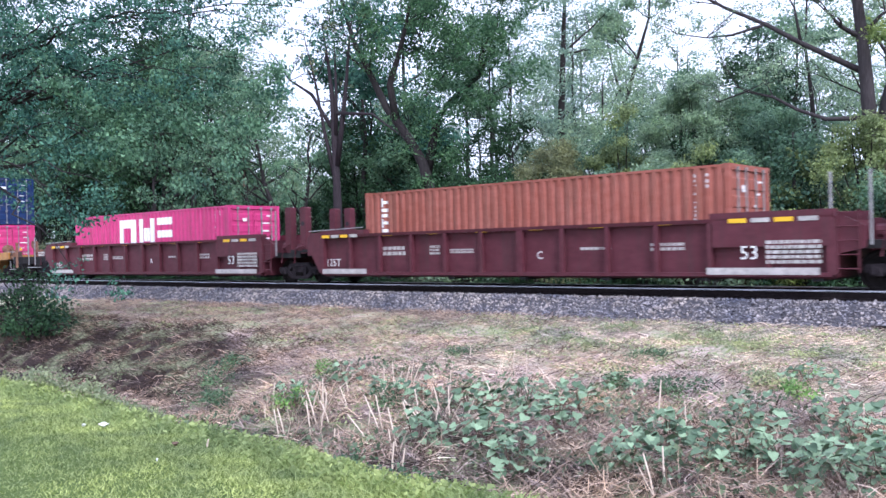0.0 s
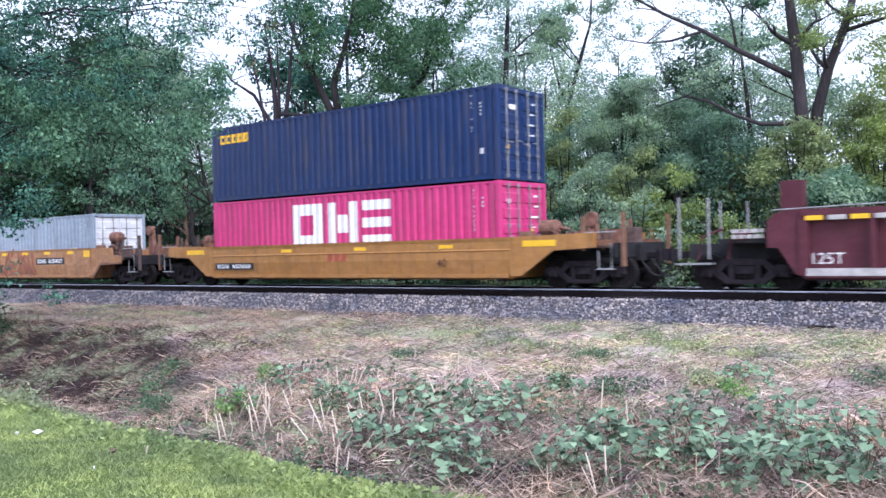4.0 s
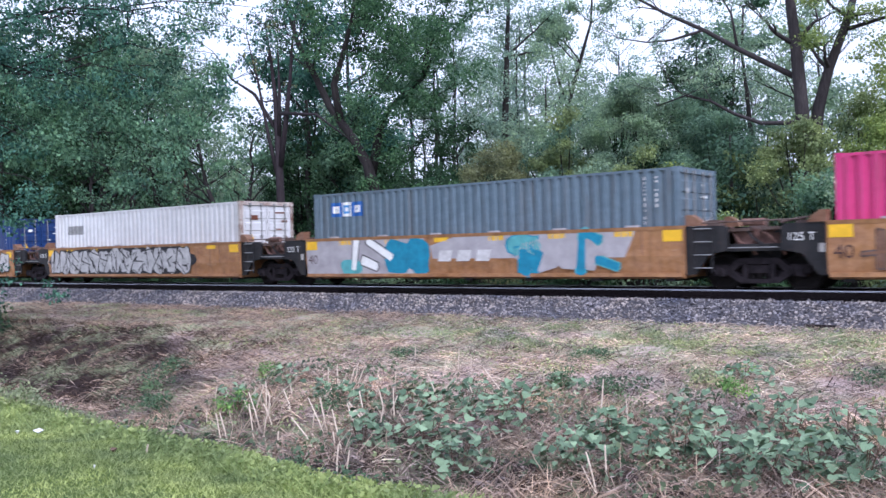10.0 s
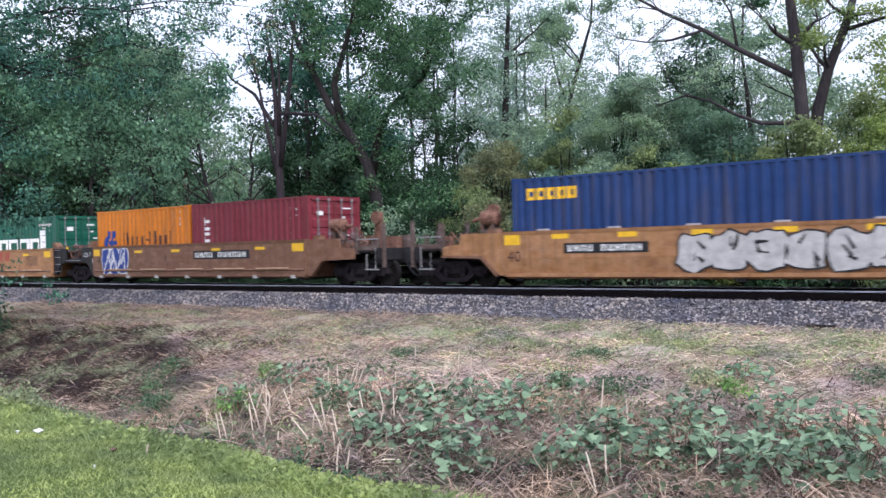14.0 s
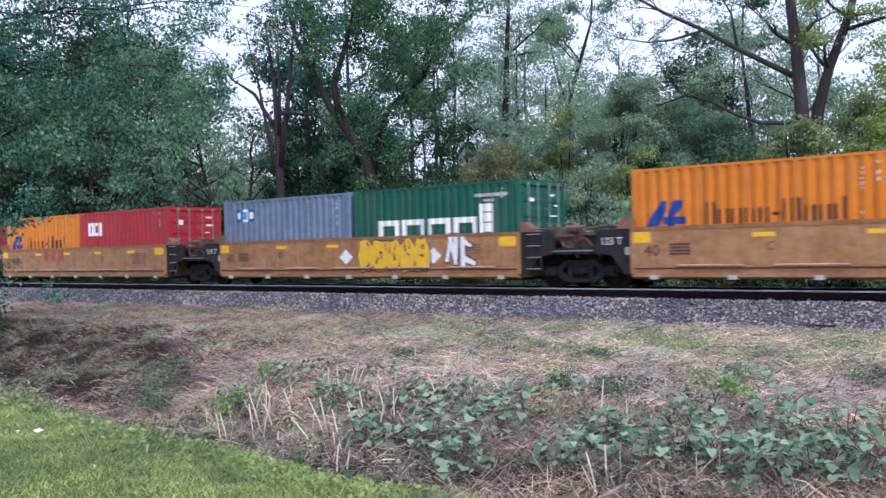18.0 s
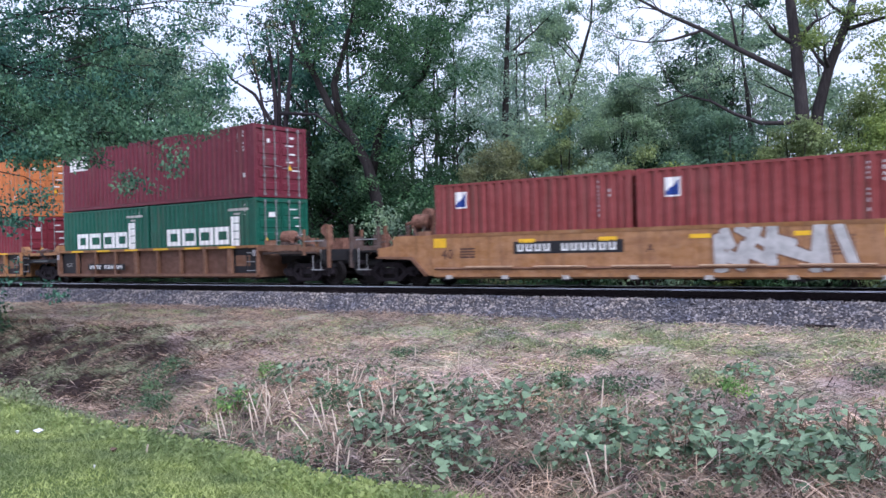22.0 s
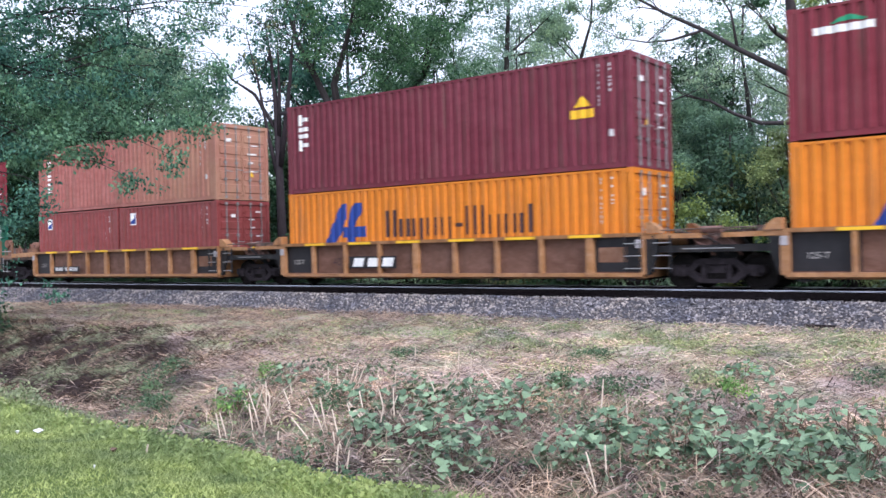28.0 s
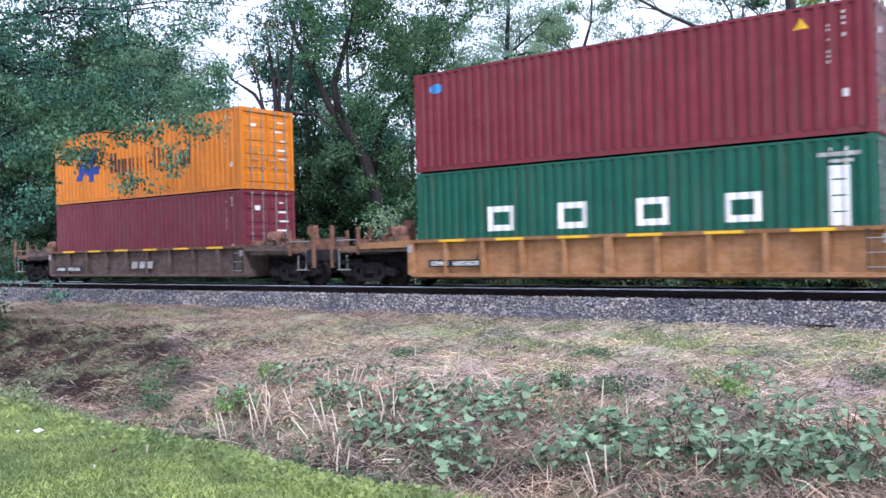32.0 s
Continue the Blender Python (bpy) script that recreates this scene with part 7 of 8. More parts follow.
    layers = [((math.cos(j * 1.05 + i) * 1.3 * (1 - i / 9), math.sin(j * 1.05 + i) * 1.3 * (1 - i / 9), 0.6 + i * 0.55), 0.5 + 0.6 * (1 - i / 9)) for i in range(8) for j in range(6)]
    tree("small dark evergreen beside the track", b, 5.2, 0.1, BARK, LEAF_FIR, 4500, 0.16, 509, stems=[([(0, 0, -0.2), (0, 0, 2.5), (0, 0, 4.9)], 0.10, 0.03)], extra=layers, levels=1, forks=1, spread_=0.2)
    # understorey trunks to the far side
    for k, (x, top, lean, bark) in enumerate(((-37.2, 5.6, 0.02, BARK_B), (-39.5, 7.5, -0.05, BARK), (-42.9, 6.0, 0.08, BARK), (-35.9, 8.0, -0.22, BARK), (-32.8, 7.0, 0.12, BARK), (-46.0, 8.5, 0.05, BARK), (-33.8, 9.0, -0.30, BARK))):
        tree("thin dark understorey tree", (x, 27.3, wz(x, 27.3)), top + 0.7, 0.16, bark, LEAF_MID, 1500, 0.17, 520 + k, lean=(lean, 0), crown=0.6, levels=2, forks=3, spread_=1.0)


hero_trees()


def near_tree():
    """The tree on this side of the line, whose hanging twigs cross the train."""
    f = 1.13
    b = (-27.2, 10.0, wz(-27.2, 10))
    e = [(-16.25, 12, 3.95), (-15.69, 11, 3.2), (-16.39, 10, 2.95), (-17.49, 9.5, 2.5), (-18.18, 9, 1.95), (-16.09, 13, 5.15), (-16.0, 14, 6.4), (-16.83, 11, 5.2), (-17.61, 10, 4.8), (-16.78, 12, 6.4), (-18.12, 9.5, 3.6), (-19.97, 10, 6.3), (-15.6, 15, 7.8), (-18.4, 14, 8.2), (-19.6, 9.2, 2.6), (-20.6, 9.4, 4.4), (-19.2, 11, 7.4), (-15.9, 14.5, 7.0), (-21.5, 9.0, 3.2), (-18.6, 9.2, 0.62), (-18.5, 12, 9.0), (-20.0, 11, 9.4), (-17.2, 13, 9.2), (-21.5, 10.4, 7.8), (-22.0, 10.4, 9.4), (-19.5, 13, 10.4), (-20.6, 9.6, 6.0), (-16.6, 14.5, 9.0)]
    e = [(x * f, y * f, (z - 1.142) * f + 1.142) for x, y, z in e]
    e = [q for q in e if q[0] / q[1] < -1.68 or q[2] > 5.0]
    # boughs that droop far out towards the line
    low = [(-17.7, 13, 4.4), (-17.6, 12.5, 3.5), (-18.5, 12, 3.0), (-18.3, 12.5, 4.1), (-18.2, 13.5, 5.2), (-19.4, 13, 5.1), (-17.6, 14, 5.9), (-19.1, 12, 4.4), (-19.7, 11.5, 4.4), (-19.8, 11, 3.8), (-21.1, 11, 3.7), (-20.6, 12.5, 5.5)]
    fronds = []
    trunk = [(-27.2, 10, b[2] - 0.4), (-27.3, 10, 1.6), (-27.3, 10.1, 3.4), (-27.2, 10.2, 5.0), (-27.3, 10.4, 6.6), (-27.6, 10.6, 8.6), (-27.8, 10.8, 11.0)]
    stems = [(rel(b, trunk), 0.38, 0.12)]
    rnd = random.Random(31)
    clumps = []
    for i, p in enumerate(e + low):
        p = Vector(p)
        j = min(5, max(2, int(p.z / 2) + 1))
        a = Vector(trunk[j])
        top = a.lerp(p, 0.5) + Vector((0, 0, 0.9 + 0.1 * (p - a).length))
        pts = []
        for k in range(8):
            t = k / 7
            wob = 0.35 * math.sin(math.pi * t)
            pts.append(a * (1 - t) ** 2 + top * 2 * t * (1 - t) + p * t * t + Vector((rnd.uniform(-wob, wob), rnd.uniform(-wob, wob), rnd.uniform(-wob, wob))))
        stems.append((rel(b, [tuple(q) for q in pts]), 0.05, 0.005))
        if i >= len(e):
            for k in range(4, 8):
                for _ in range(2):
                    q = pts[k] + Vector((rnd.gauss(0, 0.30), rnd.gauss(0, 0.35), rnd.gauss(0, 0.18)))
                    fronds.append((tuple(rel(b, [tuple(q)])[0]), rnd.uniform(0.16, 0.40)))
            for k in range(4):
                q = p + Vector((rnd.gauss(0, 0.12) + 0.10 * k, rnd.gauss(0, 0.15), -0.17 * k))
                fronds.append((tuple(rel(b, [tuple(q)])[0]), 0.24 - 0.04 * k))
            continue
        for k in range(2 if p.z > 3.2 else 6, 8):
            for _ in range(3):
                s = 0.85 - 0.45 * (k / 7)
                q = pts[k] + Vector((rnd.gauss(0, s * 0.8), rnd.gauss(0, s), rnd.gauss(0, s * 0.6) - 0.15))
                clumps.append((tuple(rel(b, [tuple(q)])[0]), rnd.uniform(0.28, 0.62)))
        for _ in range(3):
            q = p + Vector((rnd.gauss(0, 0.35), rnd.gauss(0, 0.3), rnd.uniform(-0.6, 0.05)))
            clumps.append((tuple(rel(b, [tuple(q)])[0]), rnd.uniform(0.14, 0.3)))
    clumps = [(p, r) for p, r in clumps if not ((p[0] + b[0]) / (p[1] + b[1]) > -1.68 and p[2] + b[2] < 5.0)]
    t = thing("tree", "leafy tree with drooping twigs on the near side of the line", "tree", at=b)
    for i, (path, r0, r1) in enumerate(stems):
        bm = bmesh.new()
        n = len(path) - 1
        tube(bm, path, [r0 + (r1 - r0) * (k / n) for k in range(n + 1)], 9 if i == 0 else 6)
        part("trunk" if i == 0 else "limb", bm, BARK, t, smooth=True)
    rng = np.random.default_rng(12)
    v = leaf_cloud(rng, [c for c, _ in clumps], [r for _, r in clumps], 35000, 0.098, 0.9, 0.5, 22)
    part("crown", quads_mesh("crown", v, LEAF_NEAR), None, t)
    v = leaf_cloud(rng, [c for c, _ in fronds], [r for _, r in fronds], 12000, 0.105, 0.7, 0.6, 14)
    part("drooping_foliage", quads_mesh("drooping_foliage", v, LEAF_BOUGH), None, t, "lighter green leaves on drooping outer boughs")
    # twigs low over the verge, from a sapling at the foot
    for k, (x, y, w, h) in enumerate(((-24.6, 11.0, 2.2, 0.8), (-26.6, 11.6, 2.6, 1.1), (-29.5, 12.6, 3.4, 1.5))):
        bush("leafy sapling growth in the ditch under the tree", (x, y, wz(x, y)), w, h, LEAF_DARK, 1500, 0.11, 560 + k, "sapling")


near_tree()

# ---- grass, straw and weeds ----
GRASS = leafy("lawn_blade", (0.11, 0.165, 0.04), (0.53, 0.62, 0.31), 0.35, 0.8)
WEED = leafy("weed_leaf", (0.24, 0.30, 0.16), (0.50, 0.56, 0.35), 0.3)
STRAW = leafy("dry_straw", (0.09, 0.062, 0.058), (1.0, 0.84, 0.78), 0.1, 0.8)
BRITTLE = leafy("dead_stem", (0.05, 0.033, 0.031), (0.74, 0.57, 0.53), 0.05, 0.85)
STALK = plain("pale_stalk", (0.60, 0.50, 0.40), 0.8, 0.2, 30.0)


def vine_material():
    m = plain("vine_leaf_blade", (0.15, 0.235, 0.14), 0.5, 0.25, 9.0, bmp=0.3, spec=0.2)
    n, l = m.node_tree.nodes, m.node_tree.links
    b = n["Principled BSDF"]
    oi = n.new("ShaderNodeObjectInfo")
    r = ramp(n, 0, 1, (0.32, 0.38, 0.36), (1.55, 1.42, 1.42))
    l.new(oi.outputs["Random"], r.inputs["Fac"])
    old = b.inputs["Base Color"].links[0].from_socket
    c = mixc(n, l, 1.0, old, r.outputs["Color"], "MULTIPLY")
    l.new(c, b.inputs["Base Color"])
    return m


VINE_BLADE = vine_material()


def strips(rng, base, direction, length, width, sag=0.25):
    """Thin bent blades of two pieces from the base points; all arrays by blade: (n, 6, 3)."""
    side = np.cross(direction, rng.normal(0, 1, base.shape) + np.array([0.3, -0.6, 0.2]))
    side /= np.linalg.norm(side, axis=1)[:, None] + 1e-9
    w = (width[:, None] * side) * 0.5
    fall = np.zeros_like(base)
    fall[:, 2] = -length * sag * rng.random(len(base))
    kink = rng.normal(0, 0.12, base.shape) * length[:, None]
    mid = base + direction * length[:, None] * 0.55 + kink * 0.5
    tip = base + direction * length[:, None] + fall
    return np.stack([base - w, base + w, mid + w * 0.8, mid - w * 0.8, tip + w * 0.3, tip - w * 0.3], 1)


def blades_mesh(name, v, material):
    k = len(v)
    at = (np.arange(k) * 6)[:, None, None]
    me = bpy.data.meshes.new(name)
    me.from_pydata(v.reshape(-1, 3), [], (np.array([(0, 1, 2, 3), (3, 2, 4, 5)])[None] + at).reshape(-1, 4).tolist())
    me.materials.append(material)
    return me


def heights(x, y):
    return np.array([ground_z(a, b) for a, b in zip(x, y)])


def scatter(name, label, mat, rng, x, y, lean, length, width, lift=0.0, category="grass", up=(0.2, 1.0), flow=(0, 0, 0)):
    k = len(x)
    d = rng.normal(0, 1, (k, 3)) + np.array(flow)
    d[:, 2] = 0
    d /= np.linalg.norm(d, axis=1)[:, None] + 1e-9
    rise = rng.uniform(up[0], up[1], k)
    d = d * lean + np.array([0, 0, 1.0]) * rise[:, None]
    d /= np.linalg.norm(d, axis=1)[:, None]
    base = np.stack([x, y, heights(x, y) - 0.01 + lift * rng.random(k)], 1)
    me = blades_mesh(name, strips(rng, base, d, length, width), mat)
    tagged(new(name, me), label, category, kind="stuff")


def build_growth():
    rng = np.random.default_rng(21)
    edge = np.vectorize(lawn_edge)
    k = 150000
    x = rng.normal(-7.2, 3.6, k)
    y = edge(x) + 0.15 - np.where(rng.random(k) < 0.6, rng.exponential(0.9, k), rng.uniform(0, 3.2, k))
    scatter("lawn_grass", "short mown green lawn", GRASS, rng, x, y, 0.55, rng.uniform(0.022, 0.065, k), rng.uniform(0.004, 0.008, k))
    k = 13000
    x = rng.uniform(-16, -2.0, k)
    y = edge(x) + rng.normal(0.10, 0.17, k)
    scatter("ditch_edge_grass", "longer pale green grass along the ditch edge", leafy("edge_blade", (0.22, 0.31, 0.12), (0.44, 0.53, 0.25), 0.35), rng, x, y, 0.6, rng.uniform(0.05, 0.19, k), rng.uniform(0.005, 0.012, k))
    k = 9000
    x = rng.uniform(-15, -2.0, k)
    y = edge(x) + rng.normal(0.28, 0.22, k)
    keep = np.array([noise.noise((a * 1.2, b * 1.2, 51.0)) > -0.12 for a, b in zip(x, y)])
    x, y = x[keep], y[keep]
    base = np.stack([x, y, heights(x, y) + rng.uniform(0.0, 0.13, len(x))], 1)
    v = leaf_cloud(rng, base[:1], [0.01], len(x), 0.05)
    v += (base - v.mean(1))[:, None]
    tagged(new("edge_weeds", quads_mesh("edge_weeds", v, leafy("edge_weed_leaf", (0.20, 0.27, 0.10), (0.46, 0.55, 0.26), 0.35, 0.75))), "small pale green weeds along the lawn's edge", "weeds", kind="stuff")
    # straw lying on the bank and the verge, combed down the slope
    k = 105000
    x = -36 + 39 * rng.random(k) ** 0.75
    y = 6.0 + 12.7 * rng.random(k) ** 0.85
    keep = np.array([noise.noise((a * 0.7, b * 0.7, 5.0)) > (-0.32 if a > -15.5 - 4 * noise.noise((b, a * 0.3, 1)) or b > 12.9 else 0.0 if a > -18.5 else 0.32) and (b > 8.2 or noise.noise((a * 1.5, b * 1.5, 8)) > 0.05) for a, b in zip(x, y)])
    x, y = x[keep], y[keep]
    # left of x = -12 the tree's shade is put into duller straw
    old = (x < -12.0 + rng.normal(0, 2.2, len(x)))
    xo, yo = x[old], y[old]
    n = len(xo)
    scatter("old_straw", "brown flattened straw combed down the bank, dulled for the tree's shade", leafy("shaded_straw", (0.035, 0.022, 0.022), (0.64, 0.49, 0.45), 0.08, 0.85), rng, xo, yo, 1.0, rng.uniform(0.14, 0.52, n), rng.uniform(0.004, 0.012, n), 0.08, "straw", (-0.1, 0.5), (0.8, -0.9, 0))
    x, y = x[~old], y[~old]
    n = len(x)
    scatter("dry_straw", "dry pinkish straw and dead stems lying on the bank", STRAW, rng, x, y, 1.0, rng.uniform(0.10, 0.46, n), rng.uniform(0.004, 0.013, n), 0.07, "straw", (-0.1, 0.45), (0.55, -0.9, 0))
    k = 52000
    x = -32 + 35 * rng.random(k) ** 0.7
    y = 5.2 + 8.5 * rng.random(k)
    keep = ((x > -16.0 + rng.normal(0, 2.0, k)) | (y > 12.6) | (rng.random(k) < 0.3)) & ((x > -8) | (y > 7.5)) & ((y < 10.5) | (rng.random(k) < 0.5))
    x, y = x[keep], y[keep]
    k = len(x)
    scatter("dead_stems", "tangled brown dead stems on the ditch bank", BRITTLE, rng, x, y, 1.0, rng.uniform(0.08, 0.42, k), rng.uniform(0.005, 0.014, k), 0.10, "dead stems", (0.0, 0.8), (0.35, -0.5, 0))
    # upright and crossing pale stems low on the bank
    k = 15000
    x = -11.5 + 10.3 * rng.random(k)
    y = 5.3 + 4.6 * rng.random(k) ** 1.2
    keep = ((x > -7.5) | (y > 6.6)) & np.array([noise.noise((a * 1.1, b * 1.1, 15.0)) > -0.05 for a, b in zip(x, y)])
    x, y = x[keep], y[keep]
    n = len(x)
    scatter("standing_stems", "pale dry stems standing and leaning in the ditch", leafy("pale_stem", (0.10, 0.066, 0.058), (0.60, 0.46, 0.40), 0.05, 0.8), rng, x, y, 0.9, rng.uniform(0.12, 0.50, n), rng.uniform(0.005, 0.012, n), 0.05, "dead stems", (0.1, 1.3))
    # dead growth on the left bank face, shade mixed into its dark colour
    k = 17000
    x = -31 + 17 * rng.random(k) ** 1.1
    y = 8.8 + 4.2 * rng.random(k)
    scatter("dark_stems", "matted dead growth on the steep bank, its brown deepened for shade", leafy("dark_stem", (0.012, 0.009, 0.009), (0.13, 0.09, 0.08), 0.05, 0.85), rng, x, y, 1.0, rng.uniform(0.08, 0.36, k), rng.uniform(0.005, 0.013, k), 0.08, "dead stems", (0.02, 1.1), (0.3, -0.6, 0))
    # low weeds in patches
    k = 95000
    x = rng.uniform(-30, 3, k)
    y = 5.4 + 13.0 * rng.random(k)
    keep = np.array([noise.noise((a * 0.5, b * 0.7, 9.0)) + 0.35 * noise.noise((a * 1.9, b * 1.9, 2.0)) > (-0.16 if b > 12.2 and a > -16 else 0.50 if a < -13 and b < 12.5 else 0.10 if a < -8 and b < 11 else 0.20) for a, b in zip(x, y)])
    x, y = x[keep], y[keep]
    n = len(x)
    base = np.stack([x, y, heights(x, y) + rng.uniform(0.0, 0.10, n)], 1)
    v = leaf_cloud(rng, base[:1], [0.01], n, 0.055)
    v += (base - v.mean(1))[:, None]
    tagged(new("low_weeds", quads_mesh("low_weeds", v, WEED)), "low green weeds in patches on the bank", "weeds", kind="stuff")


build_growth()


def leaf_mesh(k, w):
    """A heart-shaped leaf folded a little along its rib, lying towards +y."""
    out = [(0, 0, 0), (-0.30 * w, -0.10, 0.05), (-0.52 * w, 0.12, 0.09), (-0.42 * w, 0.48, 0.06), (-0.16 * w, 0.82, 0.01), (0, 1.0, -0.06), (0.16 * w, 0.82, 0.01), (0.42 * w, 0.48, 0.06), (0.52 * w, 0.12, 0.09), (0.30 * w, -0.10, 0.05), (0, 0.5, -0.03)]
    me = bpy.data.meshes.new("leaf")
    me.from_pydata(out, [], [(10, 0, 1), (10, 1, 2), (10, 2, 3), (10, 3, 4), (10, 4, 5), (10, 5, 6), (10, 6, 7), (10, 7, 8), (10, 8, 9), (10, 9, 0)])
    me.materials.append(VINE_BLADE)
    me.shade_smooth()
    return me


LEAVES = [leaf_mesh(i, w) for i, w in enumerate((1.15, 1.35, 1.0))]


def vine_clump(x, y, r, n, h, seed, size=0.125):
    rnd = random.Random(seed)
    z = ground_z(x, y)
    c = thing("vine_clump", "clump of broad heart-shaped green leaves on the ditch bank", "plant", "leafy clumps on the bank", at=(x, y, z))
    for i in range(4):
        a = rnd.uniform(0, 6.28)
        bm = bmesh.new()
        q = r * rnd.uniform(0.5, 1.0)
        tube(bm, [(0, 0, -0.05), (math.cos(a) * q * 0.5, math.sin(a) * q * 0.5, h * 0.7), (math.cos(a) * q, math.sin(a) * q, h * 0.6)], 0.005, 5)
        part("stem", bm, BARK_B, c)
    for i in range(n):
        a, q = rnd.uniform(0, 6.283), r * math.sqrt(rnd.random())
        px, py = math.cos(a) * q * 1.15, math.sin(a) * q
        ob = part("leaf", rnd.choice(LEAVES), None, c)
        s = size * rnd.uniform(0.55, 1.3)
        dz = ground_z(x + px, y + py) - z
        ob.location = (px, py, dz + 0.03 + h * (1 - (q / r) ** 2 * 0.6) * rnd.uniform(0.25, 1.0))
        ob.rotation_euler = (rnd.uniform(-0.85, 0.05), rnd.uniform(-0.45, 0.45), 3.14 + rnd.uniform(-2.0, 2.0))
        ob.scale = (s, s, s)


def stalk(x, y, h, seed, lean=None):
    rnd = random.Random(seed)
    lean = rnd.uniform(-0.35, 0.35) if lean is None else lean
    t = thing("dead_stalk", "pale cut dead stalk standing on the bank", "stalk", "dead stalks on the bank", at=(x, y, ground_z(x, y)))
    bm = bmesh.new()
    tube(bm, [(0, 0, -0.08), (lean * h * 0.45, 0, h * 0.5), (lean * h, 0.05 * h, h)], [0.010, 0.0085, 0.0075], 6)
    part("stem", bm, STALK, t)
    if rnd.random() < 0.5:
        bm = bmesh.new()
        a = rnd.choice((-1, 1)) * rnd.uniform(0.25, 0.6)
        tube(bm, [(0, 0, 0.0), (a * h * 0.4, -0.02, h * 0.3), (a * h * 0.9, -0.03, h * rnd.uniform(0.35, 0.7))], [0.007, 0.006, 0.004], 5)
        part("side_stem", bm, STALK, t)


for i, (x, y, r, n) in enumerate(((-5.73, 7.19, 0.55, 60), (-6.85, 8.33, 0.45, 36), (-6.16, 8.51, 0.5, 44), (-5.36, 7.92, 0.45, 40), (-8.6, 8.68, 0.4, 30), (-6.41, 6.87, 0.4, 30), (-9.96, 9.08, 0.4, 26), (-4.02, 7.15, 0.45, 44), (-5.99, 10.38, 0.5, 36),
                                  (-4.08, 8.14, 0.45, 40), (-3.56, 9.05, 0.5, 46), (-3.2, 7.83, 0.45, 40), (-2.9, 8.05, 0.45, 44), (-2.5, 8.81, 0.55, 54), (-2.11, 8.11, 0.5, 54), (-2.03, 9.0, 0.45, 36), (-2.42, 7.68, 0.45, 44), (-1.71, 8.15, 0.45, 36),
                                  (-15.1, 10.6, 0.6, 24), (-9.4, 7.6, 0.4, 24), (-3.95, 11.9, 0.5, 34), (-5.53, 8.79, 0.45, 36), (-3.48, 7.58, 0.4, 34), (-7.76, 8.45, 0.35, 22), (-4.9, 6.6, 0.4, 26), (-2.9, 9.7, 0.4, 30))):
    vine_clump(x, y, r * 0.72, int(n * 1.9), 0.50 if y < 10 else 0.30, 900 + i, 0.084 if y < 9.5 else 0.08)
for i, (x, y, h) in enumerate(((-9.48, 7.34, 0.41), (-4.52, 8.74, 0.59), (-8.25, 11.14, 0.45), (-8.11, 11.29, 0.38), (-8.28, 10.85, 0.3), (-6.34, 10.57, 0.31), (-8.87, 9.07, 0.48), (-8.85, 9.25, 0.4), (-9.51, 11.6, 0.3), (-5.89, 5.96, 0.34), (-5.81, 6.01, 0.29),
                               (-4.39, 9.17, 0.33), (-4.01, 8.98, 0.25), (-3.2, 10.05, 0.33), (-2.65, 9.6, 0.33), (-2.58, 10.08, 0.2), (-3.06, 8.82, 0.18), (-3.92, 7.34, 0.18), (-3.49, 6.85, 0.38), (-3.5, 6.7, 0.38), (-8.08, 6.82, 0.4), (-6.9, 5.6, 0.3),
                               (-10.76, 10.2, 0.2), (-8.28, 9.63, 0.36), (-8.75, 9.72, 0.33), (-4.68, 10.95, 0.18), (-9.33, 8.19, 0.25), (-9.27, 8.56, 0.26), (-7.2, 6.4, 0.3), (-7.5, 7.2, 0.36), (-10.4, 8.2, 0.3), (-6.7, 7.5, 0.3))):
    stalk(x, y, h, 1000 + i, 0.05 if i in (0, 1, 9) else None)


def undergrowth():
    """Small dull leaves and runners between the clumps."""
    rng = np.random.default_rng(61)
    k = 9000
    x, y = rng.uniform(-11, -1.2, k), 5.6 + 5.2 * rng.random(k)
    keep = np.array([noise.noise((a * 0.9, b * 0.9, 33.0)) > 0.02 for a, b in zip(x, y)])
    x, y = x[keep], y[keep]
    n = len(x)
    base = np.stack([x, y, heights(x, y) + rng.uniform(0.0, 0.22, n)], 1)
    v = leaf_cloud(rng, base[:1], [0.01], n, 0.075)
    v += (base - v.mean(1))[:, None]
    tagged(new("undergrowth", quads_mesh("undergrowth", v, leafy("dull_leaf", (0.07, 0.11, 0.07), (0.24, 0.31, 0.21), 0.25))), "small dull green leaves among dead stems in the ditch", "weeds", kind="stuff")


undergrowth()


TUFT_BRIGHT = leafy("tuft_bright", (0.13, 0.26, 0.08), (0.30, 0.50, 0.19), 0.35, 0.75)
TUFT_DULL = leafy("tuft_dull", (0.07, 0.13, 0.08), (0.20, 0.31, 0.20), 0.3, 0.75)
TUFT_PALE = leafy("tuft_pale", (0.22, 0.27, 0.16), (0.45, 0.50, 0.33), 0.35, 0.75)


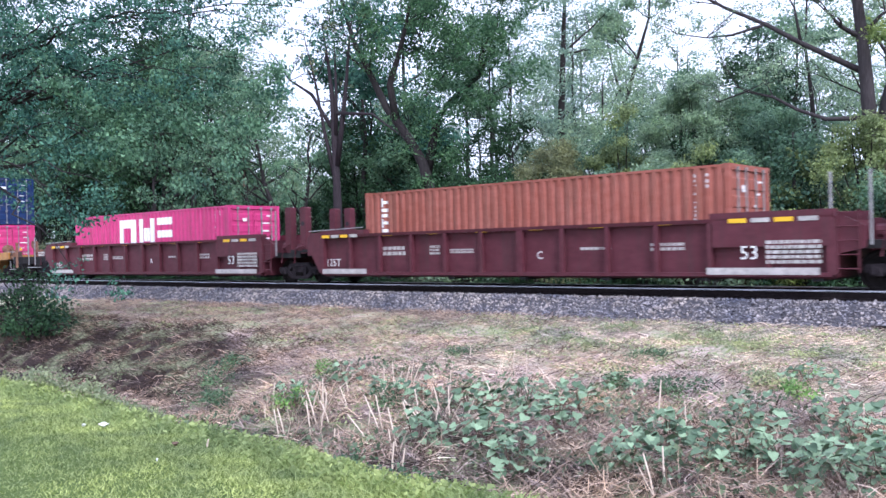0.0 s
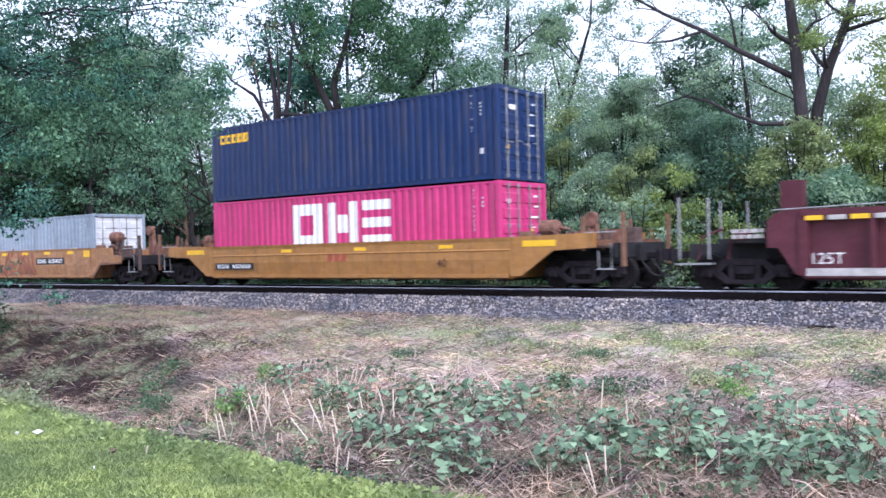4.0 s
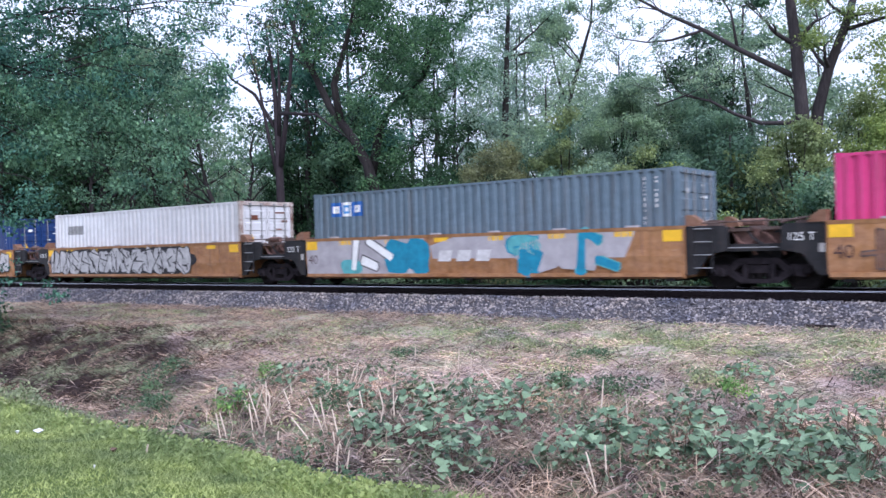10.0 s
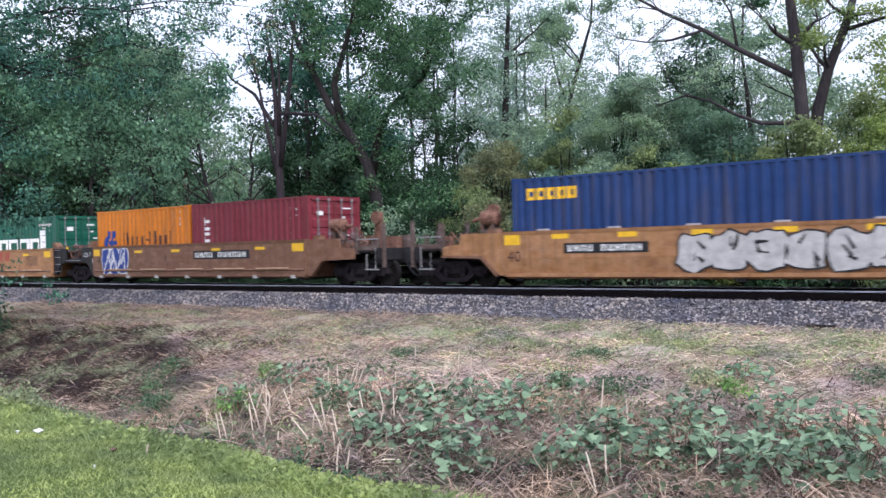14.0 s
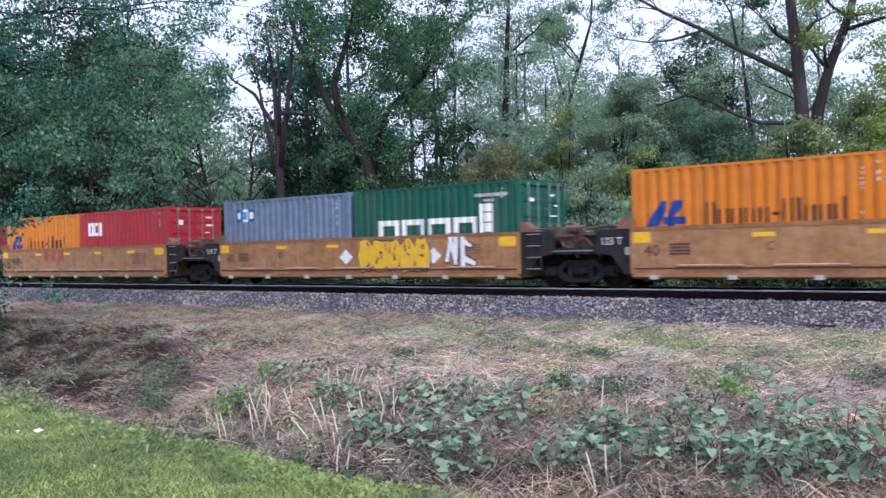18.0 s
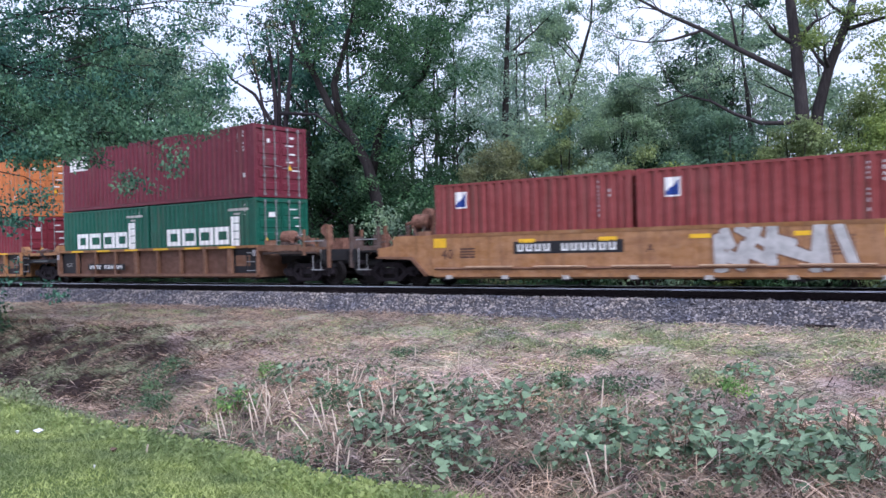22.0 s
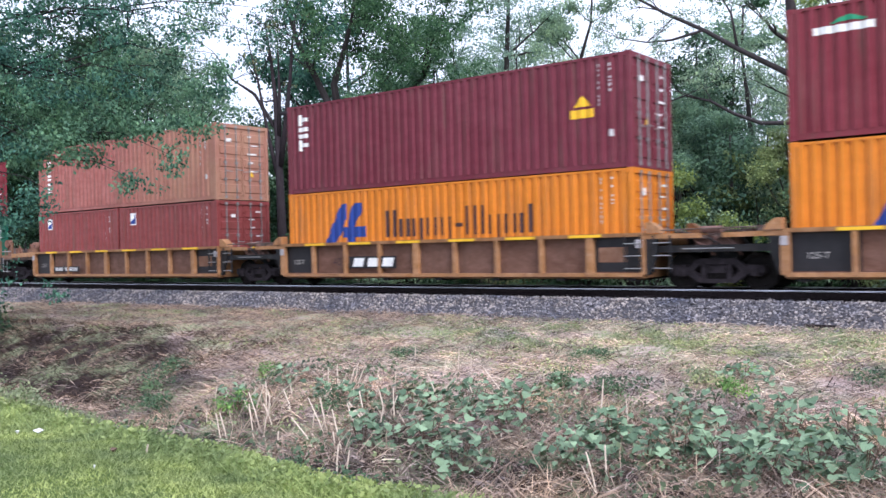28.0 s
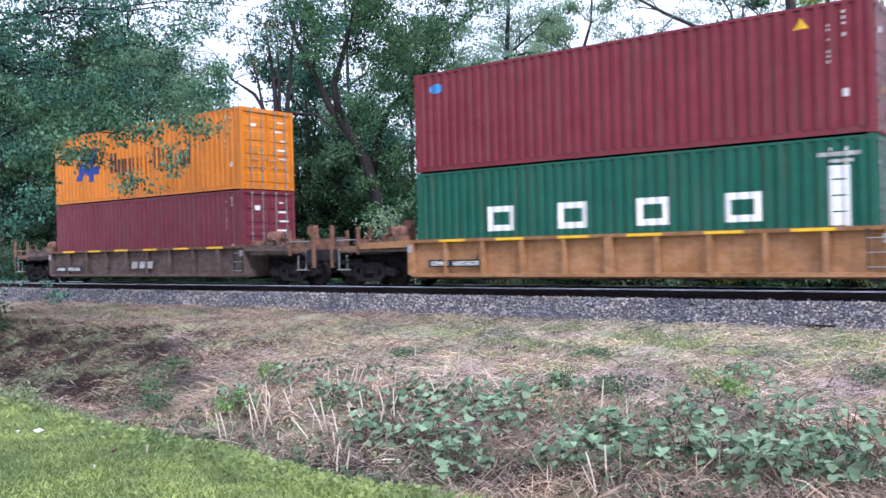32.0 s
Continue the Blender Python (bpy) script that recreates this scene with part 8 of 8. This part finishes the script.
def weed_tuft(x, y, w, h, mat, seed, label):
    """A low plant: a few stems and small leaves round them."""
    rnd, rng = random.Random(seed), np.random.default_rng(seed)
    z = ground_z(x, y)
    t = thing("weed_tuft", label, "plant", "weeds on the bank", at=(x, y, z))
    cs, rs = [], []
    for i in range(7):
        a, q = rnd.uniform(0, 6.283), w * 0.5 * math.sqrt(rnd.random())
        px, py = math.cos(a) * q, math.sin(a) * q
        dz = ground_z(x + px, y + py) - z
        top = (px, py, dz + h * rnd.uniform(0.45, 1.0))
        bm = bmesh.new()
        tube(bm, [(px * 0.5, py * 0.5, -0.04 + min(0, dz)), (px * 0.8, py * 0.8, dz * 0.8 + h * 0.4), top], [0.005, 0.004, 0.003], 5)
        part("stem", bm, STALK if mat is TUFT_PALE else BARK_B, t)
        cs += [top, (px * 0.8, py * 0.8, dz * 0.8 + h * 0.45)]
        rs += [w * 0.17, w * 0.17]
    part("foliage", quads_mesh("foliage", leaf_cloud(rng, cs, rs, int(380 * w / 0.4), 0.042, 0.6, spray=9), mat), None, t)


for i, (x, y, w, h, m) in enumerate(((-3.64, 10.74, 0.5, 0.34, 0), (-9.15, 7.41, 0.45, 0.34, 0), (-8.0, 8.0, 0.4, 0.34, 1), (-11.2, 9.8, 0.4, 0.22, 0), (-4.4, 11.4, 0.9, 0.26, 2), (-5.1, 10.5, 0.6, 0.26, 1), (-6.1, 10.6, 0.5, 0.28, 1), (-15.1, 10.7, 0.8, 0.3, 1), (-14.2, 9.7, 0.9, 0.4, 1), (-13.0, 8.6, 0.7, 0.36, 1),
                                      (-12.2, 8.2, 0.6, 0.36, 1), (-9.2, 4.9, 0.45, 0.22, 2), (-9.8, 4.95, 0.5, 0.26, 2), (-10.5, 5.05, 0.5, 0.28, 2), (-11.2, 5.1, 0.5, 0.30, 2), (-12.0, 5.15, 0.5, 0.26, 2), (-8.3, 4.9, 0.35, 0.18, 2), (-5.7, 5.3, 0.55, 0.30, 1), (-5.1, 5.35, 0.5, 0.30, 1), (-4.5, 5.3, 0.55, 0.26, 2),
                                      (-9.15, 16.2, 1.1, 0.14, 2), (-7.5, 16.2, 1.0, 0.14, 2), (-9.3, 14.2, 0.9, 0.14, 2), (-6.2, 15.2, 1.2, 0.16, 2), (-5.0, 14.5, 1.0, 0.16, 2), (-8.0, 13.3, 0.8, 0.16, 2), (-3.4, 15.6, 1.1, 0.14, 2), (-10.8, 15.4, 1.0, 0.12, 2), (-6.9, 13.0, 0.8, 0.16, 1), (-2.2, 12.2, 0.8, 0.2, 1), (-9.9, 11.9, 0.6, 0.2, 1))):
    weed_tuft(x, y, w, h, (TUFT_BRIGHT, TUFT_DULL, TUFT_PALE)[m], 1200 + i, ("small bright green weed among dead stems", "dull green low weed among dead stems", "pale green weedy growth in short grass")[m])
stem_rnd = random.Random(88)
for i in range(50):
    stalk(stem_rnd.uniform(-9.8, -5.9), stem_rnd.uniform(6.5, 9.6), stem_rnd.uniform(0.20, 0.50), 1300 + i, stem_rnd.gauss(0, 0.65))


def litter():
    rnd = random.Random(3)
    white = plain("white_scrap", (0.75, 0.75, 0.73), 0.7, 0.1, 20.0)
    for x, y, s, lab, m in ((-7.77, 4.05, 0.06, "crumpled white paper scrap on the lawn", white), (-7.88, 3.91, 0.025, "small white scrap on the lawn", white), (-6.03, 3.56, 0.010, "small pale petal on the lawn", white), (-6.45, 3.98, 0.035, "curled dark dead leaf on the lawn", BARK_B)):
        bm = bmesh.new()
        ring = [bm.verts.new((s * math.cos(a) * rnd.uniform(0.7, 1.3), s * 0.7 * math.sin(a), rnd.uniform(0.02, 0.02 + s * 0.5))) for a in [k * 0.785 for k in range(8)]]
        c = bm.verts.new((0, 0, 0.03 + s * 0.4))
        low = bm.verts.new((0, 0, 0.0))
        for i in range(8):
            bm.faces.new((ring[i], ring[(i + 1) % 8], c))
            bm.faces.new((ring[(i + 1) % 8], ring[i], low))
        ob = part("litter", bm, m)
        ob.location = (x, y, ground_z(x, y) + 0.02)
        tagged(ob, lab, "litter")
    bm = bmesh.new()
    cbox(bm, -0.3, 0.3, -0.06, 0.06, 0, 0.05, 0.03)
    ob = part("tie_fragment", bm, tie_mat)
    ob.location = (-4.68, 18.7, -0.66)
    tagged(ob, "dark broken piece of sleeper on the ballast", "debris")
    # a dead leafy stem at the lawn's edge
    stalk(-6.41, 4.25, 0.09, 77, 0.3)


litter()


# ---- what moves ----
RUN = [(0, -151.53), (1, -142.8), (2, -133.46), (3, -124.06), (3.5, -119.4), (5.5, -100.67), (6, -95.98), (7, -86.92), (8, -77.06), (9, -67.65), (10, -58.36), (11, -48.57),
       (12, -39.22), (13, -29.49), (14, -19.4), (14.5, -14.55), (16.5, 5.1), (17, 10.11), (18, 19.6), (19, 29.93), (20, 39.26), (21, 49.54), (22, 59.87), (23, 70.05),
       (24, 80.23), (25, 90.47), (27.5, 116.06), (28, 121.28), (29, 131.3), (30, 142.07), (31, 152.47), (32, 162.57)]


def run_at(t):
    return float(np.interp(t, [r[0] for r in RUN], [r[1] for r in RUN]))


def motions():
    """The train rolls to the right, each car and each container with it, and the wheels turn."""
    for ob, s, z in TRAIN:
        walk(ob, [(t, pose(s + u, YC, z)) for t, u in RUN])
    for side, e in ((0, -1), (1, 1)):
        rows = []
        for k in range(961):
            t = k / 30
            rows.append((t, pose(e * AXLE, 0, WHEEL_R, 0, math.degrees(run_at(t) / WHEEL_R), 0)))
        first = ROLLING[side][0]
        walk(first, rows)
        keys = first.animation_data
        for w in ROLLING[side][1:]:
            w.rotation_mode = "QUATERNION"
            w.animation_data_create()
            w.animation_data.action = keys.action
            w.animation_data.action_slot = keys.action_slot


motions()
